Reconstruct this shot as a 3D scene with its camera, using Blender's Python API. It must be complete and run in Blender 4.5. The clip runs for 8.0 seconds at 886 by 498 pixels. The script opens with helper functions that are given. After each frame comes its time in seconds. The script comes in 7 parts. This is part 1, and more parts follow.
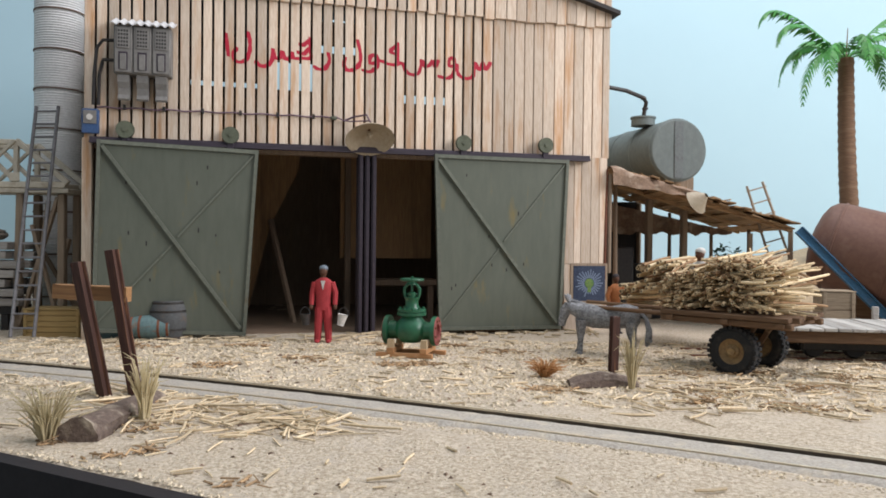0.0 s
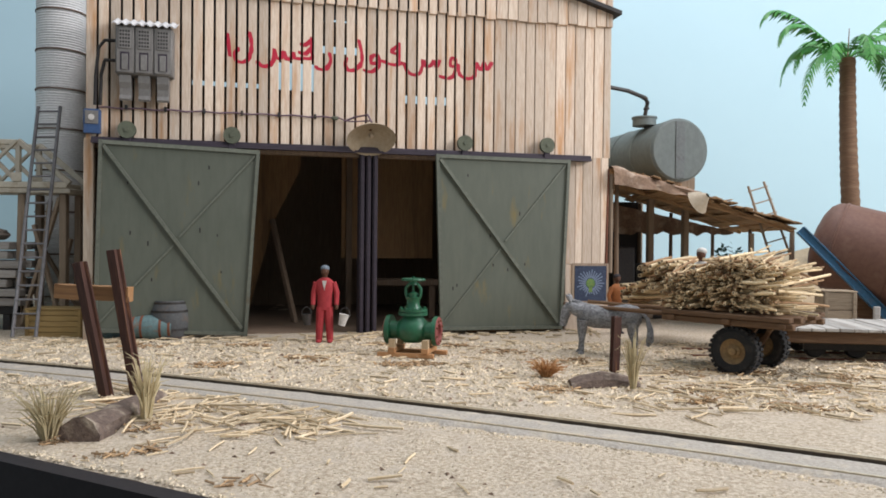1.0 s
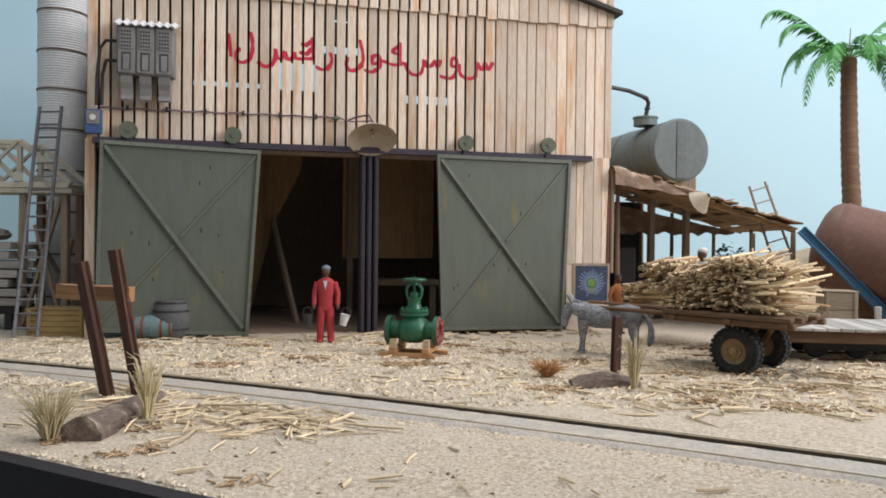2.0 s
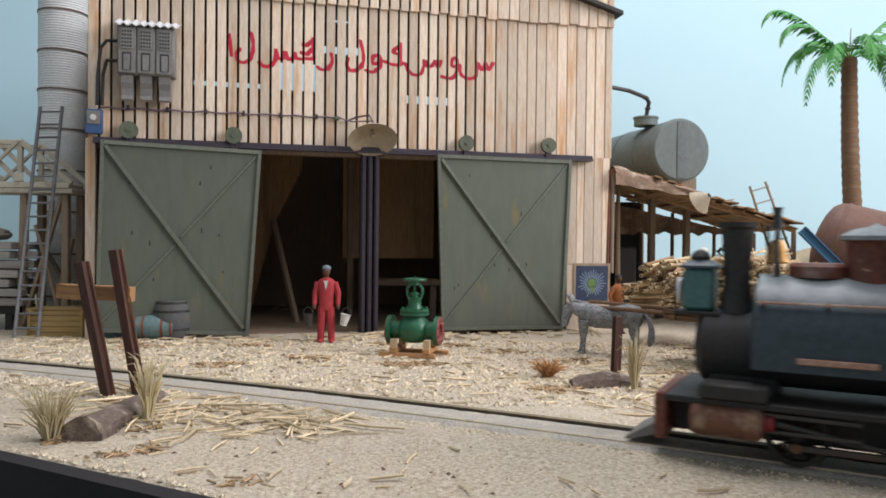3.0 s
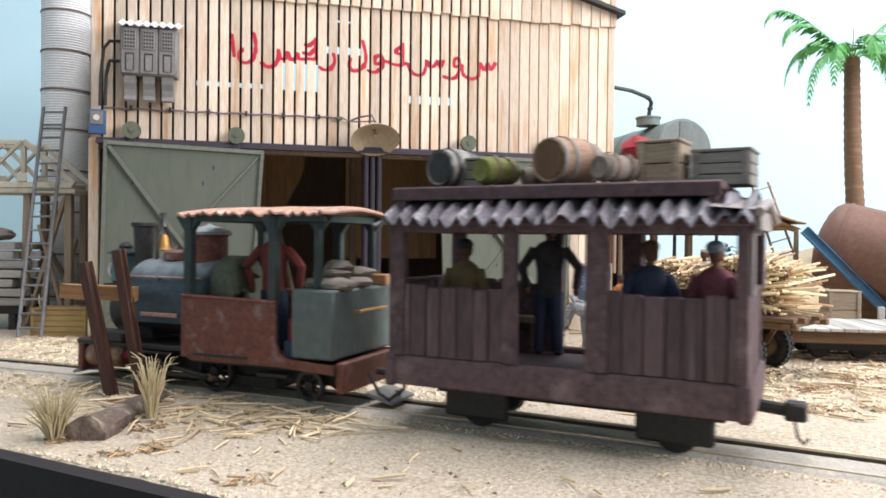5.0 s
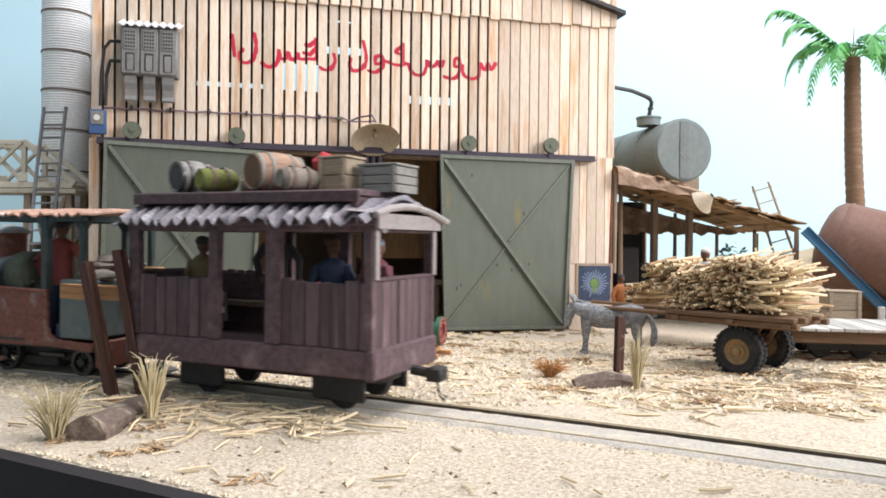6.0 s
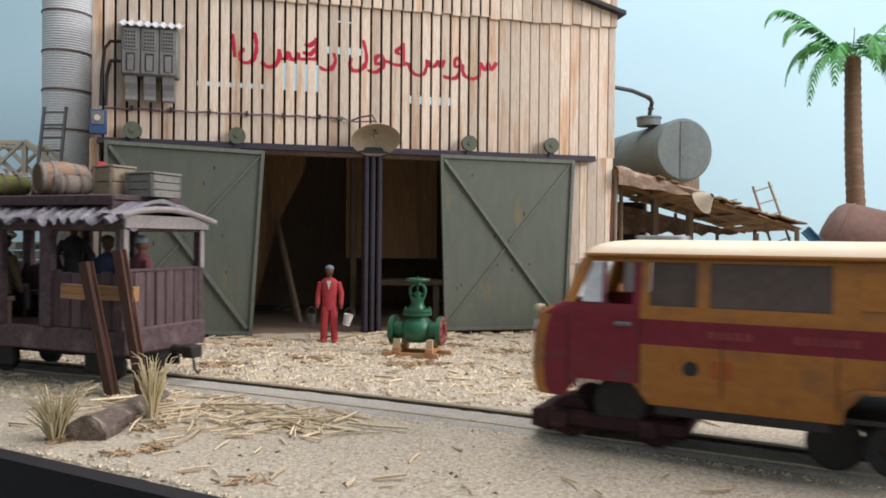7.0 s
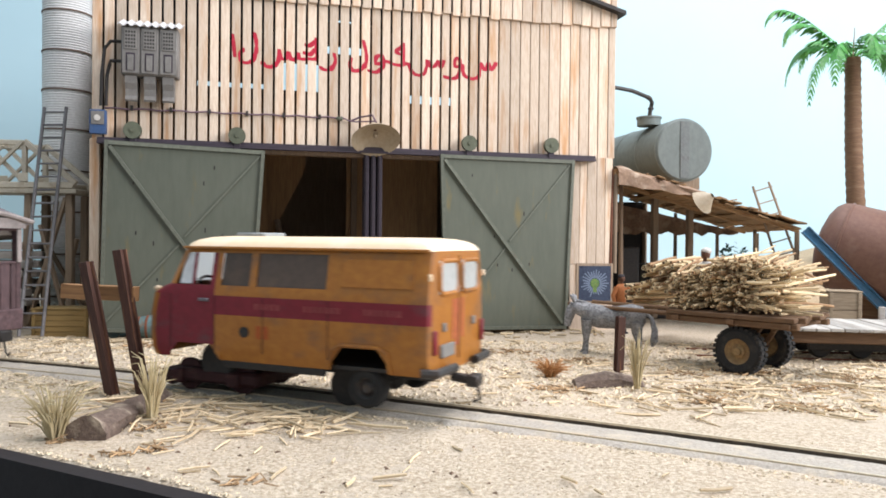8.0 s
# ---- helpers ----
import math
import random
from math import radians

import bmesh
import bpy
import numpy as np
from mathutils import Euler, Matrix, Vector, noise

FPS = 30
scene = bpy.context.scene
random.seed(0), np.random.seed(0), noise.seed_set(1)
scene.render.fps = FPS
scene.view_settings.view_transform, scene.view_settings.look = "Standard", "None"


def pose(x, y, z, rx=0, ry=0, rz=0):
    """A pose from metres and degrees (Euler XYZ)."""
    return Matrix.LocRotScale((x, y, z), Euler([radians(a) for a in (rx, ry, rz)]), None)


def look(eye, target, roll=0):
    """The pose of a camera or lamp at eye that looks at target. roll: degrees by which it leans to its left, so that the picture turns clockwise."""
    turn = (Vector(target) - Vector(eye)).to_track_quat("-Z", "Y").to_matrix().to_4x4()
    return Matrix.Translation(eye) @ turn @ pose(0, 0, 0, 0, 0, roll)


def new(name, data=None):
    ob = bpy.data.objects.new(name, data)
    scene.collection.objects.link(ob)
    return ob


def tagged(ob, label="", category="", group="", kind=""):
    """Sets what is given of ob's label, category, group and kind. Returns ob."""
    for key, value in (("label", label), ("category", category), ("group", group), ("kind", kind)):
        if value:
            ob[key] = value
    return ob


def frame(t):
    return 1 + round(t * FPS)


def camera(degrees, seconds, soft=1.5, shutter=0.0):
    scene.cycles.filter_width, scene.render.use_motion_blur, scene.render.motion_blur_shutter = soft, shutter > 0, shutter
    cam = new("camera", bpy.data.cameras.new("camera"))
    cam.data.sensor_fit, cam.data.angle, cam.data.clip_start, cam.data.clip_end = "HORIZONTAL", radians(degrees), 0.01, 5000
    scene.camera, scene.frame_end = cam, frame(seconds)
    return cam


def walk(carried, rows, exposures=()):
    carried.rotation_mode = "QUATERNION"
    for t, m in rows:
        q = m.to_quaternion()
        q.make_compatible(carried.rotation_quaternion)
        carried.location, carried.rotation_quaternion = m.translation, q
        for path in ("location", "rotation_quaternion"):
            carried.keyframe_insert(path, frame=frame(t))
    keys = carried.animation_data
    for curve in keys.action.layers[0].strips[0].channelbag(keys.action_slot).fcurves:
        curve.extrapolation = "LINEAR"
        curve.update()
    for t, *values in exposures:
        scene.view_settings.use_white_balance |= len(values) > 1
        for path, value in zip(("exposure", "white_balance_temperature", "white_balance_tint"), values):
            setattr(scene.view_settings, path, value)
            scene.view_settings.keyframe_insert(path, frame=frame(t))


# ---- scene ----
# A model railway in 1:43 scale; plan numbers are in millimetres, MM turns them into metres.
MM = 0.001
EYE = (0.0, 0.0, 0.0536)

cam = camera(62.2, 8.0, soft=1.75, shutter=0.35)


def aim(yaw, pitch, roll, dx=0.0, dy=0.0, dz=0.0):
    e = Vector(EYE) + Vector((dx, dy, dz)) * MM
    d = Vector((math.sin(radians(yaw)) * math.cos(radians(pitch)), math.cos(radians(yaw)) * math.cos(radians(pitch)), math.sin(radians(pitch))))
    return look(e, e + d, roll)


PATH = [(t, aim(-px * 0.0441, -0.705, 0.6, 0, -0.08 * px, 0)) for t, px in (
    (0.0, 0.0), (0.5, 1.2), (1.0, 2.3), (1.5, 3.4), (2.25, 4.2), (3.0, 4.8), (3.5, 6.2), (4.0, 7.6), (4.5, 8.4), (5.25, 9.0), (6.0, 9.4), (7.0, 9.9), (8.0, 10.0))]
EXPOSURES = [(0.0, -0.35), (3.4, -0.28), (4.0, -0.05), (4.5, 0.32), (5.8, 0.4), (6.1, 0.25), (6.5, -0.3), (7.3, -0.3), (7.6, 0.0), (8.0, 0.2)]
walk(cam, PATH, EXPOSURES)

# ---- light: a long lamp above the layout and the pale room around it ----
world = bpy.data.worlds.new("room_light")
scene.world = world
world.use_nodes = True
world.node_tree.nodes["Background"].inputs[0].default_value = (0.80, 0.90, 1.0, 1)
world.node_tree.nodes["Background"].inputs[1].default_value = 0.53


def area_lamp(name, at, to, sx, sy, watts, colour):
    data = bpy.data.lights.new(name, "AREA")
    data.shape, data.size, data.size_y, data.energy, data.color = "RECTANGLE", sx, sy, watts, colour
    ob = new(name, data)
    ob.matrix_world = look([c * MM for c in at], [c * MM for c in to])
    return ob


area_lamp("ceiling_lamp", (120, 355, 760), (80, 370, 0), 0.75, 0.22, 6.3, (0.975, 0.955, 1.0))
area_lamp("room_window", (960, 40, 470), (0, 300, 40), 0.55, 0.5, 15.6, (0.975, 0.955, 1.0))
# ---- mesh building, in millimetres ----
class Shape:
    """Collects vertices and faces of one part."""

    def __init__(self):
        self.v, self.f, self.k, self.fk = [], [], 0, []

    def add(self, verts, faces, m=None):
        k = len(self.v)
        if m is not None:
            verts = [tuple(m @ Vector(p)) for p in verts]
        self.v += [tuple(p) for p in verts]
        self.f += [tuple(k + i for i in f) for f in faces]
        self.fk += [self.k] * len(faces)
        return self

    def box(self, x0, x1, y0, y1, z0, z1, c=0.0, m=None):
        """A box, its edges cut by c."""
        if c <= 0:
            vs = [(x, y, z) for z in (z0, z1) for y in (y0, y1) for x in (x0, x1)]
            return self.add(vs, [(0, 2, 3, 1), (4, 5, 7, 6), (0, 1, 5, 4), (2, 6, 7, 3), (0, 4, 6, 2), (1, 3, 7, 5)], m)
        c = min(c, abs(x1 - x0) * 0.45, abs(y1 - y0) * 0.45, abs(z1 - z0) * 0.45)
        vs, idx = [], {}
        for sx in (0, 1):
            for sy in (0, 1):
                for sz in (0, 1):
                    for ax in range(3):
                        p = []
                        for i, (s, a, b) in enumerate(((sx, x0, x1), (sy, y0, y1), (sz, z0, z1))):
                            e = b if s else a
                            p.append(e if i == ax else e + (-c if s else c))
                        idx[(sx, sy, sz, ax)] = len(vs)
                        vs.append(tuple(p))
        fs = []
        for ax in range(3):
            o = [i for i in range(3) if i != ax]
            for s in (0, 1):
                ring = []
                for a, b in ((0, 0), (1, 0), (1, 1), (0, 1)):
                    k = [0, 0, 0]
                    k[ax], k[o[0]], k[o[1]] = s, a, b
                    ring.append(idx[(*k, ax)])
                fs.append(ring)
        for ax in range(3):
            o = [i for i in range(3) if i != ax]
            for a in (0, 1):
                for b in (0, 1):
                    q = []
                    for s, face in ((0, o[0]), (1, o[0]), (1, o[1]), (0, o[1])):
                        k = [0, 0, 0]
                        k[ax], k[o[0]], k[o[1]] = s, a, b
                        q.append(idx[(*k, face)])
                    fs.append(q)
        for sx in (0, 1):
            for sy in (0, 1):
                for sz in (0, 1):
                    fs.append([idx[(sx, sy, sz, ax)] for ax in range(3)])
        # turn every face outwards
        mid = Vector(((x0 + x1) / 2, (y0 + y1) / 2, (z0 + z1) / 2))
        good = []
        for f in fs:
            p = [Vector(vs[i]) for i in f]
            nrm = (p[1] - p[0]).cross(p[2] - p[0])
            ctr = sum(p, Vector()) / len(p)
            good.append(f if nrm.dot(ctr - mid) > 0 else f[::-1])
        return self.add(vs, good, m)

    def rings(self, rings, caps=True, m=None):
        """Skins a row of rings with equal point counts."""
        n = len(rings[0])
        vs = [p for r in rings for p in r]
        fs = []
        for j in range(len(rings) - 1):
            for i in range(n):
                a, b = j * n + i, j * n + (i + 1) % n
                fs.append((a, b, b + n, a + n))
        if caps:
            fs.append(tuple(range(n))[::-1])
            fs.append(tuple((len(rings) - 1) * n + i for i in range(n)))
        return self.add(vs, fs, m)

    def tube(self, pts, r, n=8, caps=True):
        """A round bar along points; r is one radius or one for each point."""
        pts = [Vector(p) for p in pts]
        rr = r if isinstance(r, (list, tuple)) else [r] * len(pts)
        rings, up = [], None
        for i, p in enumerate(pts):
            d = (pts[min(i + 1, len(pts) - 1)] - pts[max(i - 1, 0)]).normalized()
            if up is None:
                up = Vector((0, 0, 1)) if abs(d.z) < 0.9 else Vector((1, 0, 0))
            a = d.cross(up).normalized()
            b = a.cross(d).normalized()
            up = b
            rings.append([tuple(p + (a * math.cos(2 * math.pi * k / n) - b * math.sin(2 * math.pi * k / n)) * rr[i] * -1) for k in range(n)])
        return self.rings([r_[::-1] for r_ in rings], caps)

    def lathe(self, prof, n=24, m=None, caps=True):
        """Turns (radius, z) pairs about z."""
        rings = [[(r * math.cos(2 * math.pi * k / n), r * math.sin(2 * math.pi * k / n), z) for k in range(n)] for r, z in prof]
        return self.rings(rings, caps, m)

    def prism(self, outline, y0, y1, m=None):
        """An outline of (x, z) pairs drawn out from y0 to y1."""
        n = len(outline)
        vs = [(x, y0, z) for x, z in outline] + [(x, y1, z) for x, z in outline]
        fs = [tuple(range(n)), tuple(range(2 * n - 1, n - 1, -1))]
        for i in range(n):
            j = (i + 1) % n
            fs.append((j, i, i + n, j + n))
        return self.add(vs, fs, m)

    def blob(self, c, rad, seed=0.0, rough=0.15, n=10, k=7, m=None):
        """A lumpy ellipsoid."""
        vs, fs = [], []
        for j in range(k + 1):
            th = math.pi * j / k
            for i in range(n):
                ph = 2 * math.pi * i / n
                d = Vector((math.sin(th) * math.cos(ph), math.sin(th) * math.sin(ph), math.cos(th)))
                s = 1 + rough * noise.noise(d * 1.7 + Vector((seed, seed * 0.7, 3)))
                vs.append((c[0] + d.x * rad[0] * s, c[1] + d.y * rad[1] * s, c[2] + d.z * rad[2] * s))
        for j in range(k):
            for i in range(n):
                a, b = j * n + i, j * n + (i + 1) % n
                fs.append((a, a + n, b + n, b))
        return self.add(vs, fs, m)

    def use(self, k):
        """The material slot of what is added next."""
        self.k = k
        return self

    def mesh(self, name, material, smooth=False):
        me = bpy.data.meshes.new(name)
        me.from_pydata([(x * MM, y * MM, z * MM) for x, y, z in self.v], [], self.f)
        for mt in (material if isinstance(material, (list, tuple)) else [material]):
            me.materials.append(mt)
        if isinstance(material, (list, tuple)):
            me.polygons.foreach_set("material_index", self.fk)
        if smooth:
            me.shade_smooth()
            me.set_sharp_from_angle(angle=radians(38))
        return me


def part(name, shape, material, parent=None, label="", smooth=True, m=None):
    """One mesh object, under a thing or a part."""
    me = shape if isinstance(shape, bpy.types.Mesh) else shape.mesh(name, material, smooth)
    ob = new(name, me)
    ob.parent = parent
    if m is not None:
        ob.matrix_basis = m
    return tagged(ob, label)


def at(x, y, z, rx=0, ry=0, rz=0):
    return pose(x * MM, y * MM, z * MM, rx, ry, rz)


def mm(x, y, z, rx=0, ry=0, rz=0):
    """A pose inside a shape, in millimetres."""
    return pose(x, y, z, rx, ry, rz)


def thing(name, m, label, category, group="", kind=""):
    ob = new(name)
    ob.empty_display_size = 0.01
    ob.matrix_basis = m
    return tagged(ob, label, category, group, kind)


def rescale(ob, k):
    """Scales the meshes of a thing about its base."""
    for c in ob.children_recursive:
        c.location = c.location * k
        for v in c.data.vertices:
            v.co = v.co * k


def stretch_x(ob, pivot, k, rigid):
    """Draws the parts of ob along x about the pivot; parts named in rigid keep their shape."""
    for c in ob.children_recursive:
        if c.name.startswith(rigid):
            if c.parent == ob:
                c.location.x = (pivot + (c.location.x / MM - pivot) * k) * MM
            continue
        for v in c.data.vertices:
            v.co.x = (pivot + (v.co.x / MM - pivot) * k) * MM


def rnd(a, b):
    return random.uniform(a, b)


def wavy_sheet(x0, x1, y0, y1, z_at, pitch, amp, thick, steps_y=10, tear=0.0, seed=0.0):
    """Corrugated sheet, the ribs running across (along y), with a ragged rim."""
    s = Shape()
    n = int((x1 - x0) / pitch * 6)
    warp = 2.2 if tear > 3 else 0.3
    top = []
    for j in range(steps_y + 1):
        row = []
        b = j / steps_y
        for i in range(n + 1):
            x = x0 + (x1 - x0) * i / n
            rag = tear * noise.noise(Vector((x * 0.23, seed, b * 2))) if j in (0, steps_y) else 0
            y = y0 + (y1 - y0) * b + (rag if j else -rag)
            z = z_at(x, y) + amp * (1 + 0.25 * warp * noise.noise(Vector((x * 0.11, y * 0.07, seed)))) * math.sin(2 * math.pi * (x - x0) / pitch + warp * noise.noise(Vector((x * 0.13, y * 0.05, seed + 3)))) + (rag * 0.5 if j in (0, steps_y) else 0)
            row.append((x, y, z))
        top.append(row)
    w = n + 1
    vs = [p for r in top for p in r] + [(p[0], p[1], p[2] - thick) for r in top for p in r]
    o = w * (steps_y + 1)
    fs = []
    for j in range(steps_y):
        for i in range(n):
            a = j * w + i
            fs += [(a, a + 1, a + w + 1, a + w), (o + a + w, o + a + w + 1, o + a + 1, o + a)]
    for i in range(n):
        fs += [(i + 1, i, o + i, o + i + 1), (steps_y * w + i, steps_y * w + i + 1, o + steps_y * w + i + 1, o + steps_y * w + i)]
    for j in range(steps_y):
        a, b = j * w, j * w + n
        fs += [(a, a + w, o + a + w, o + a), (b + w, b, o + b, o + b + w)]
    return s.add(vs, fs)


# ---- materials ----
def surface(name, base, other=None, stain=None, grain=1.5, patch=12.0, stretch=(1, 1, 1), rough=0.7, metal=0.0, bump=0.3,
            mix=0.5, stains=0.45, shift=0.12, spec=0.3, relief=0.25):
    """Two colours mixed by fine grain, stains in larger patches; grain and patch are sizes in millimetres."""
    m = bpy.data.materials.new(name)
    m.use_nodes = True
    nt = m.node_tree
    nd, ln = nt.nodes, nt.links
    b = nd["Principled BSDF"]
    other = other or tuple(c * 0.72 for c in base)
    co = nd.new("ShaderNodeTexCoord")
    info = nd.new("ShaderNodeObjectInfo")
    off = nd.new("ShaderNodeVectorMath")
    off.operation = "MULTIPLY_ADD"
    off.inputs[1].default_value = (0.37, 0.71, 0.53)
    comb = nd.new("ShaderNodeCombineXYZ")
    for i in range(3):
        ln.new(info.outputs["Random"], comb.inputs[i])
    ln.new(comb.outputs[0], off.inputs[0])
    ln.new(co.outputs["Object"], off.inputs[2])

    def noise_node(size, stretched, detail, rough_):
        mp = nd.new("ShaderNodeMapping")
        mp.inputs["Scale"].default_value = tuple(1.0 / (size * MM * (s if stretched else 1)) for s in stretch)
        ln.new(off.outputs[0], mp.inputs["Vector"])
        n = nd.new("ShaderNodeTexNoise")
        n.inputs["Scale"].default_value = 1.0
        n.inputs["Detail"].default_value = detail
        n.inputs["Roughness"].default_value = rough_
        ln.new(mp.outputs[0], n.inputs["Vector"])
        return n

    fine, wide = noise_node(grain, True, 5, 0.65), noise_node(patch, True, 4, 0.6)
    r1 = nd.new("ShaderNodeMapRange")
    r1.inputs[1].default_value, r1.inputs[2].default_value = mix - 0.16, mix + 0.16
    ln.new(fine.outputs["Fac"], r1.inputs[0])
    m1 = nd.new("ShaderNodeMix")
    m1.data_type = "RGBA"
    ln.new(r1.outputs[0], m1.inputs[0])
    m1.inputs[6].default_value, m1.inputs[7].default_value = (*base, 1), (*other, 1)
    r2 = nd.new("ShaderNodeMapRange")
    r2.inputs[1].default_value, r2.inputs[2].default_value = 1 - stains - 0.02, 1 - stains + 0.2
    ln.new(wide.outputs["Fac"], r2.inputs[0])
    m2 = nd.new("ShaderNodeMix")
    m2.data_type = "RGBA"
    ln.new(r2.outputs[0], m2.inputs[0])
    ln.new(m1.outputs[2], m2.inputs[6])
    m2.inputs[7].default_value = (*(stain or tuple(c * 0.6 for c in base)), 1)
    hs = nd.new("ShaderNodeHueSaturation")
    val = nd.new("ShaderNodeMapRange")
    val.inputs[3].default_value, val.inputs[4].default_value = 1 - shift, 1 + shift
    ln.new(info.outputs["Random"], val.inputs[0])
    ln.new(val.outputs[0], hs.inputs["Value"])
    ln.new(m2.outputs[2], hs.inputs["Color"])
    ln.new(hs.outputs[0], b.inputs["Base Color"])
    rr = nd.new("ShaderNodeMapRange")
    rr.inputs[3].default_value, rr.inputs[4].default_value = max(0.05, rough - 0.12), min(1, rough + 0.12)
    ln.new(wide.outputs["Fac"], rr.inputs[0])
    ln.new(rr.outputs[0], b.inputs["Roughness"])
    b.inputs["Metallic"].default_value = metal
    b.inputs["Specular IOR Level"].default_value = spec
    bp = nd.new("ShaderNodeBump")
    bp.inputs["Strength"].default_value = bump
    bp.inputs["Distance"].default_value = relief * MM
    ln.new(fine.outputs["Fac"], bp.inputs["Height"])
    ln.new(bp.outputs[0], b.inputs["Normal"])
    return m


LONG = (0.35, 0.35, 6)     # grain that runs upright
ALONG = (6, 0.35, 0.35)    # grain that runs lengthwise
M_BOARD = surface("pale_board", (0.70, 0.585, 0.47), (0.56, 0.43, 0.32), (0.50, 0.27, 0.13), 1.5, 11, (0.5, 0.5, 5), 0.8, bump=0.5, stains=0.47, shift=0.2)
M_BEAM = surface("plum_grey_beam", (0.055, 0.042, 0.055), (0.03, 0.024, 0.03), (0.10, 0.06, 0.05), 2, 9, ALONG, 0.55, stains=0.3)
M_DOOR = surface("olive_door_paint", (0.118, 0.126, 0.098), (0.10, 0.11, 0.085), (0.20, 0.15, 0.05), 7, 12, (0.55, 1, 2.4), 0.5, bump=0.04, stains=0.37)
M_DOORFRAME = surface("olive_door_frame", (0.15, 0.16, 0.125), None, (0.12, 0.09, 0.055), 2, 12, (1, 1, 1), 0.55, bump=0.15, stains=0.35)
M_GROUND = surface("straw_sand", (0.63, 0.545, 0.43), (0.32, 0.25, 0.175), (0.49, 0.42, 0.34), 1.1, 14, (1, 1, 1), 0.95, bump=1.0, relief=0.9, stains=0.46, spec=0.1)
M_BALLAST = surface("grey_track_bed", (0.48, 0.435, 0.375), (0.31, 0.28, 0.24), (0.55, 0.47, 0.36), 0.9, 8, (1, 1, 1), 0.95, bump=0.9, relief=0.4, spec=0.1)
M_SKY = surface("pale_blue_backdrop", (0.46, 0.63, 0.69), (0.45, 0.62, 0.68), (0.49, 0.65, 0.71), 60, 260, (1, 1, 1), 0.95, bump=0.0, spec=0.0)
# Dark brown for surfaces indoors and under roofs, with their shade in the colour.
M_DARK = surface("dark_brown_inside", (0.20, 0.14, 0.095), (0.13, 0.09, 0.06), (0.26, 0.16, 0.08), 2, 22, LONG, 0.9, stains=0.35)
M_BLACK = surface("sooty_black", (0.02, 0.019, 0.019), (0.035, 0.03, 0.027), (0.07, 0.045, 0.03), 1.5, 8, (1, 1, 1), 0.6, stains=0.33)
M_RUST = surface("red_rust", (0.20, 0.075, 0.04), (0.13, 0.05, 0.03), (0.27, 0.12, 0.07), 1.2, 8, (1, 1, 1), 0.75, stains=0.42)
M_RAIL = surface("rail_steel", (0.66, 0.57, 0.43), (0.52, 0.43, 0.31), (0.30, 0.22, 0.15), 1.5, 15, (1, 1, 1), 0.3, 0.35, stains=0.36)
M_PLUM = surface("plum_grey_wood", (0.115, 0.07, 0.072), (0.06, 0.038, 0.041), (0.21, 0.145, 0.145), 1.3, 7, (1.6, 1.6, 1.6), 0.8, bump=0.5, stains=0.4)
M_PLUMPLANK = surface("plum_planks", (0.125, 0.078, 0.08), (0.055, 0.035, 0.038), (0.25, 0.18, 0.175), 1.0, 7, LONG, 0.8, bump=0.6, stains=0.4, shift=0.25)
M_TANKBLUE = surface("blue_grey_tank", (0.06, 0.085, 0.095), (0.04, 0.055, 0.062), (0.10, 0.13, 0.14), 2.5, 10, (1, 1, 1), 0.5, bump=0.2, stains=0.42)
M_WHITEWASH = surface("chalky_grey", (0.34, 0.36, 0.36), (0.24, 0.26, 0.27), (0.16, 0.19, 0.2), 1.5, 7, (1, 1, 1), 0.7)
M_CABGREEN = surface("dark_green_iron", (0.03, 0.045, 0.042), (0.02, 0.03, 0.028), (0.06, 0.06, 0.05), 1.5, 6, (1, 1, 1), 0.55)
M_BUNKER = surface("grey_green_bunker", (0.11, 0.13, 0.12), (0.08, 0.10, 0.095), (0.15, 0.12, 0.08), 2, 9, (1, 1, 1.6), 0.6, stains=0.42)
M_CABRUST = surface("rusty_cab_side", (0.18, 0.06, 0.036), (0.10, 0.035, 0.025), (0.26, 0.19, 0.17), 1.4, 6, (1, 1, 1), 0.6, stains=0.43)
M_ROOFRUST = surface("pink_rust_sheet", (0.44, 0.27, 0.20), (0.30, 0.16, 0.11), (0.50, 0.42, 0.36), 1.2, 7, (1, 1, 1), 0.75, stains=0.45)
M_BRASS = surface("dull_brass", (0.45, 0.25, 0.08), (0.3, 0.16, 0.05), None, 1, 4, (1, 1, 1), 0.4, 0.7)
M_COPPER = surface("coppery_rust", (0.17, 0.08, 0.045), (0.10, 0.045, 0.03), (0.32, 0.23, 0.16), 1, 5, (1, 1, 1), 0.5, 0.3)
M_OLIVE = surface("olive_grey", (0.12, 0.13, 0.09), None, None, 1.5, 7)
M_SACK = surface("grey_sackcloth", (0.24, 0.20, 0.165), (0.17, 0.14, 0.115), (0.13, 0.10, 0.08), 0.8, 6, (1, 1, 1), 0.95, bump=0.6)
M_CRATE = surface("crate_wood", (0.34, 0.27, 0.19), (0.24, 0.18, 0.12), (0.18, 0.13, 0.09), 1.2, 8, ALONG, 0.85, bump=0.5)
M_GREYCRATE = surface("grey_crate_wood", (0.24, 0.225, 0.2), (0.16, 0.15, 0.13), (0.12, 0.11, 0.1), 1.2, 8, ALONG, 0.85, bump=0.5)
M_OLIVEROLL = surface("olive_yellow_cloth", (0.19, 0.19, 0.055), (0.11, 0.12, 0.03), (0.12, 0.14, 0.04), 0.8, 5, (1, 1, 1), 0.95, bump=0.5)
M_REDCLOTH = surface("red_cloth", (0.5, 0.05, 0.06), (0.36, 0.03, 0.04), None, 0.8, 5, (1, 1, 1), 0.9)
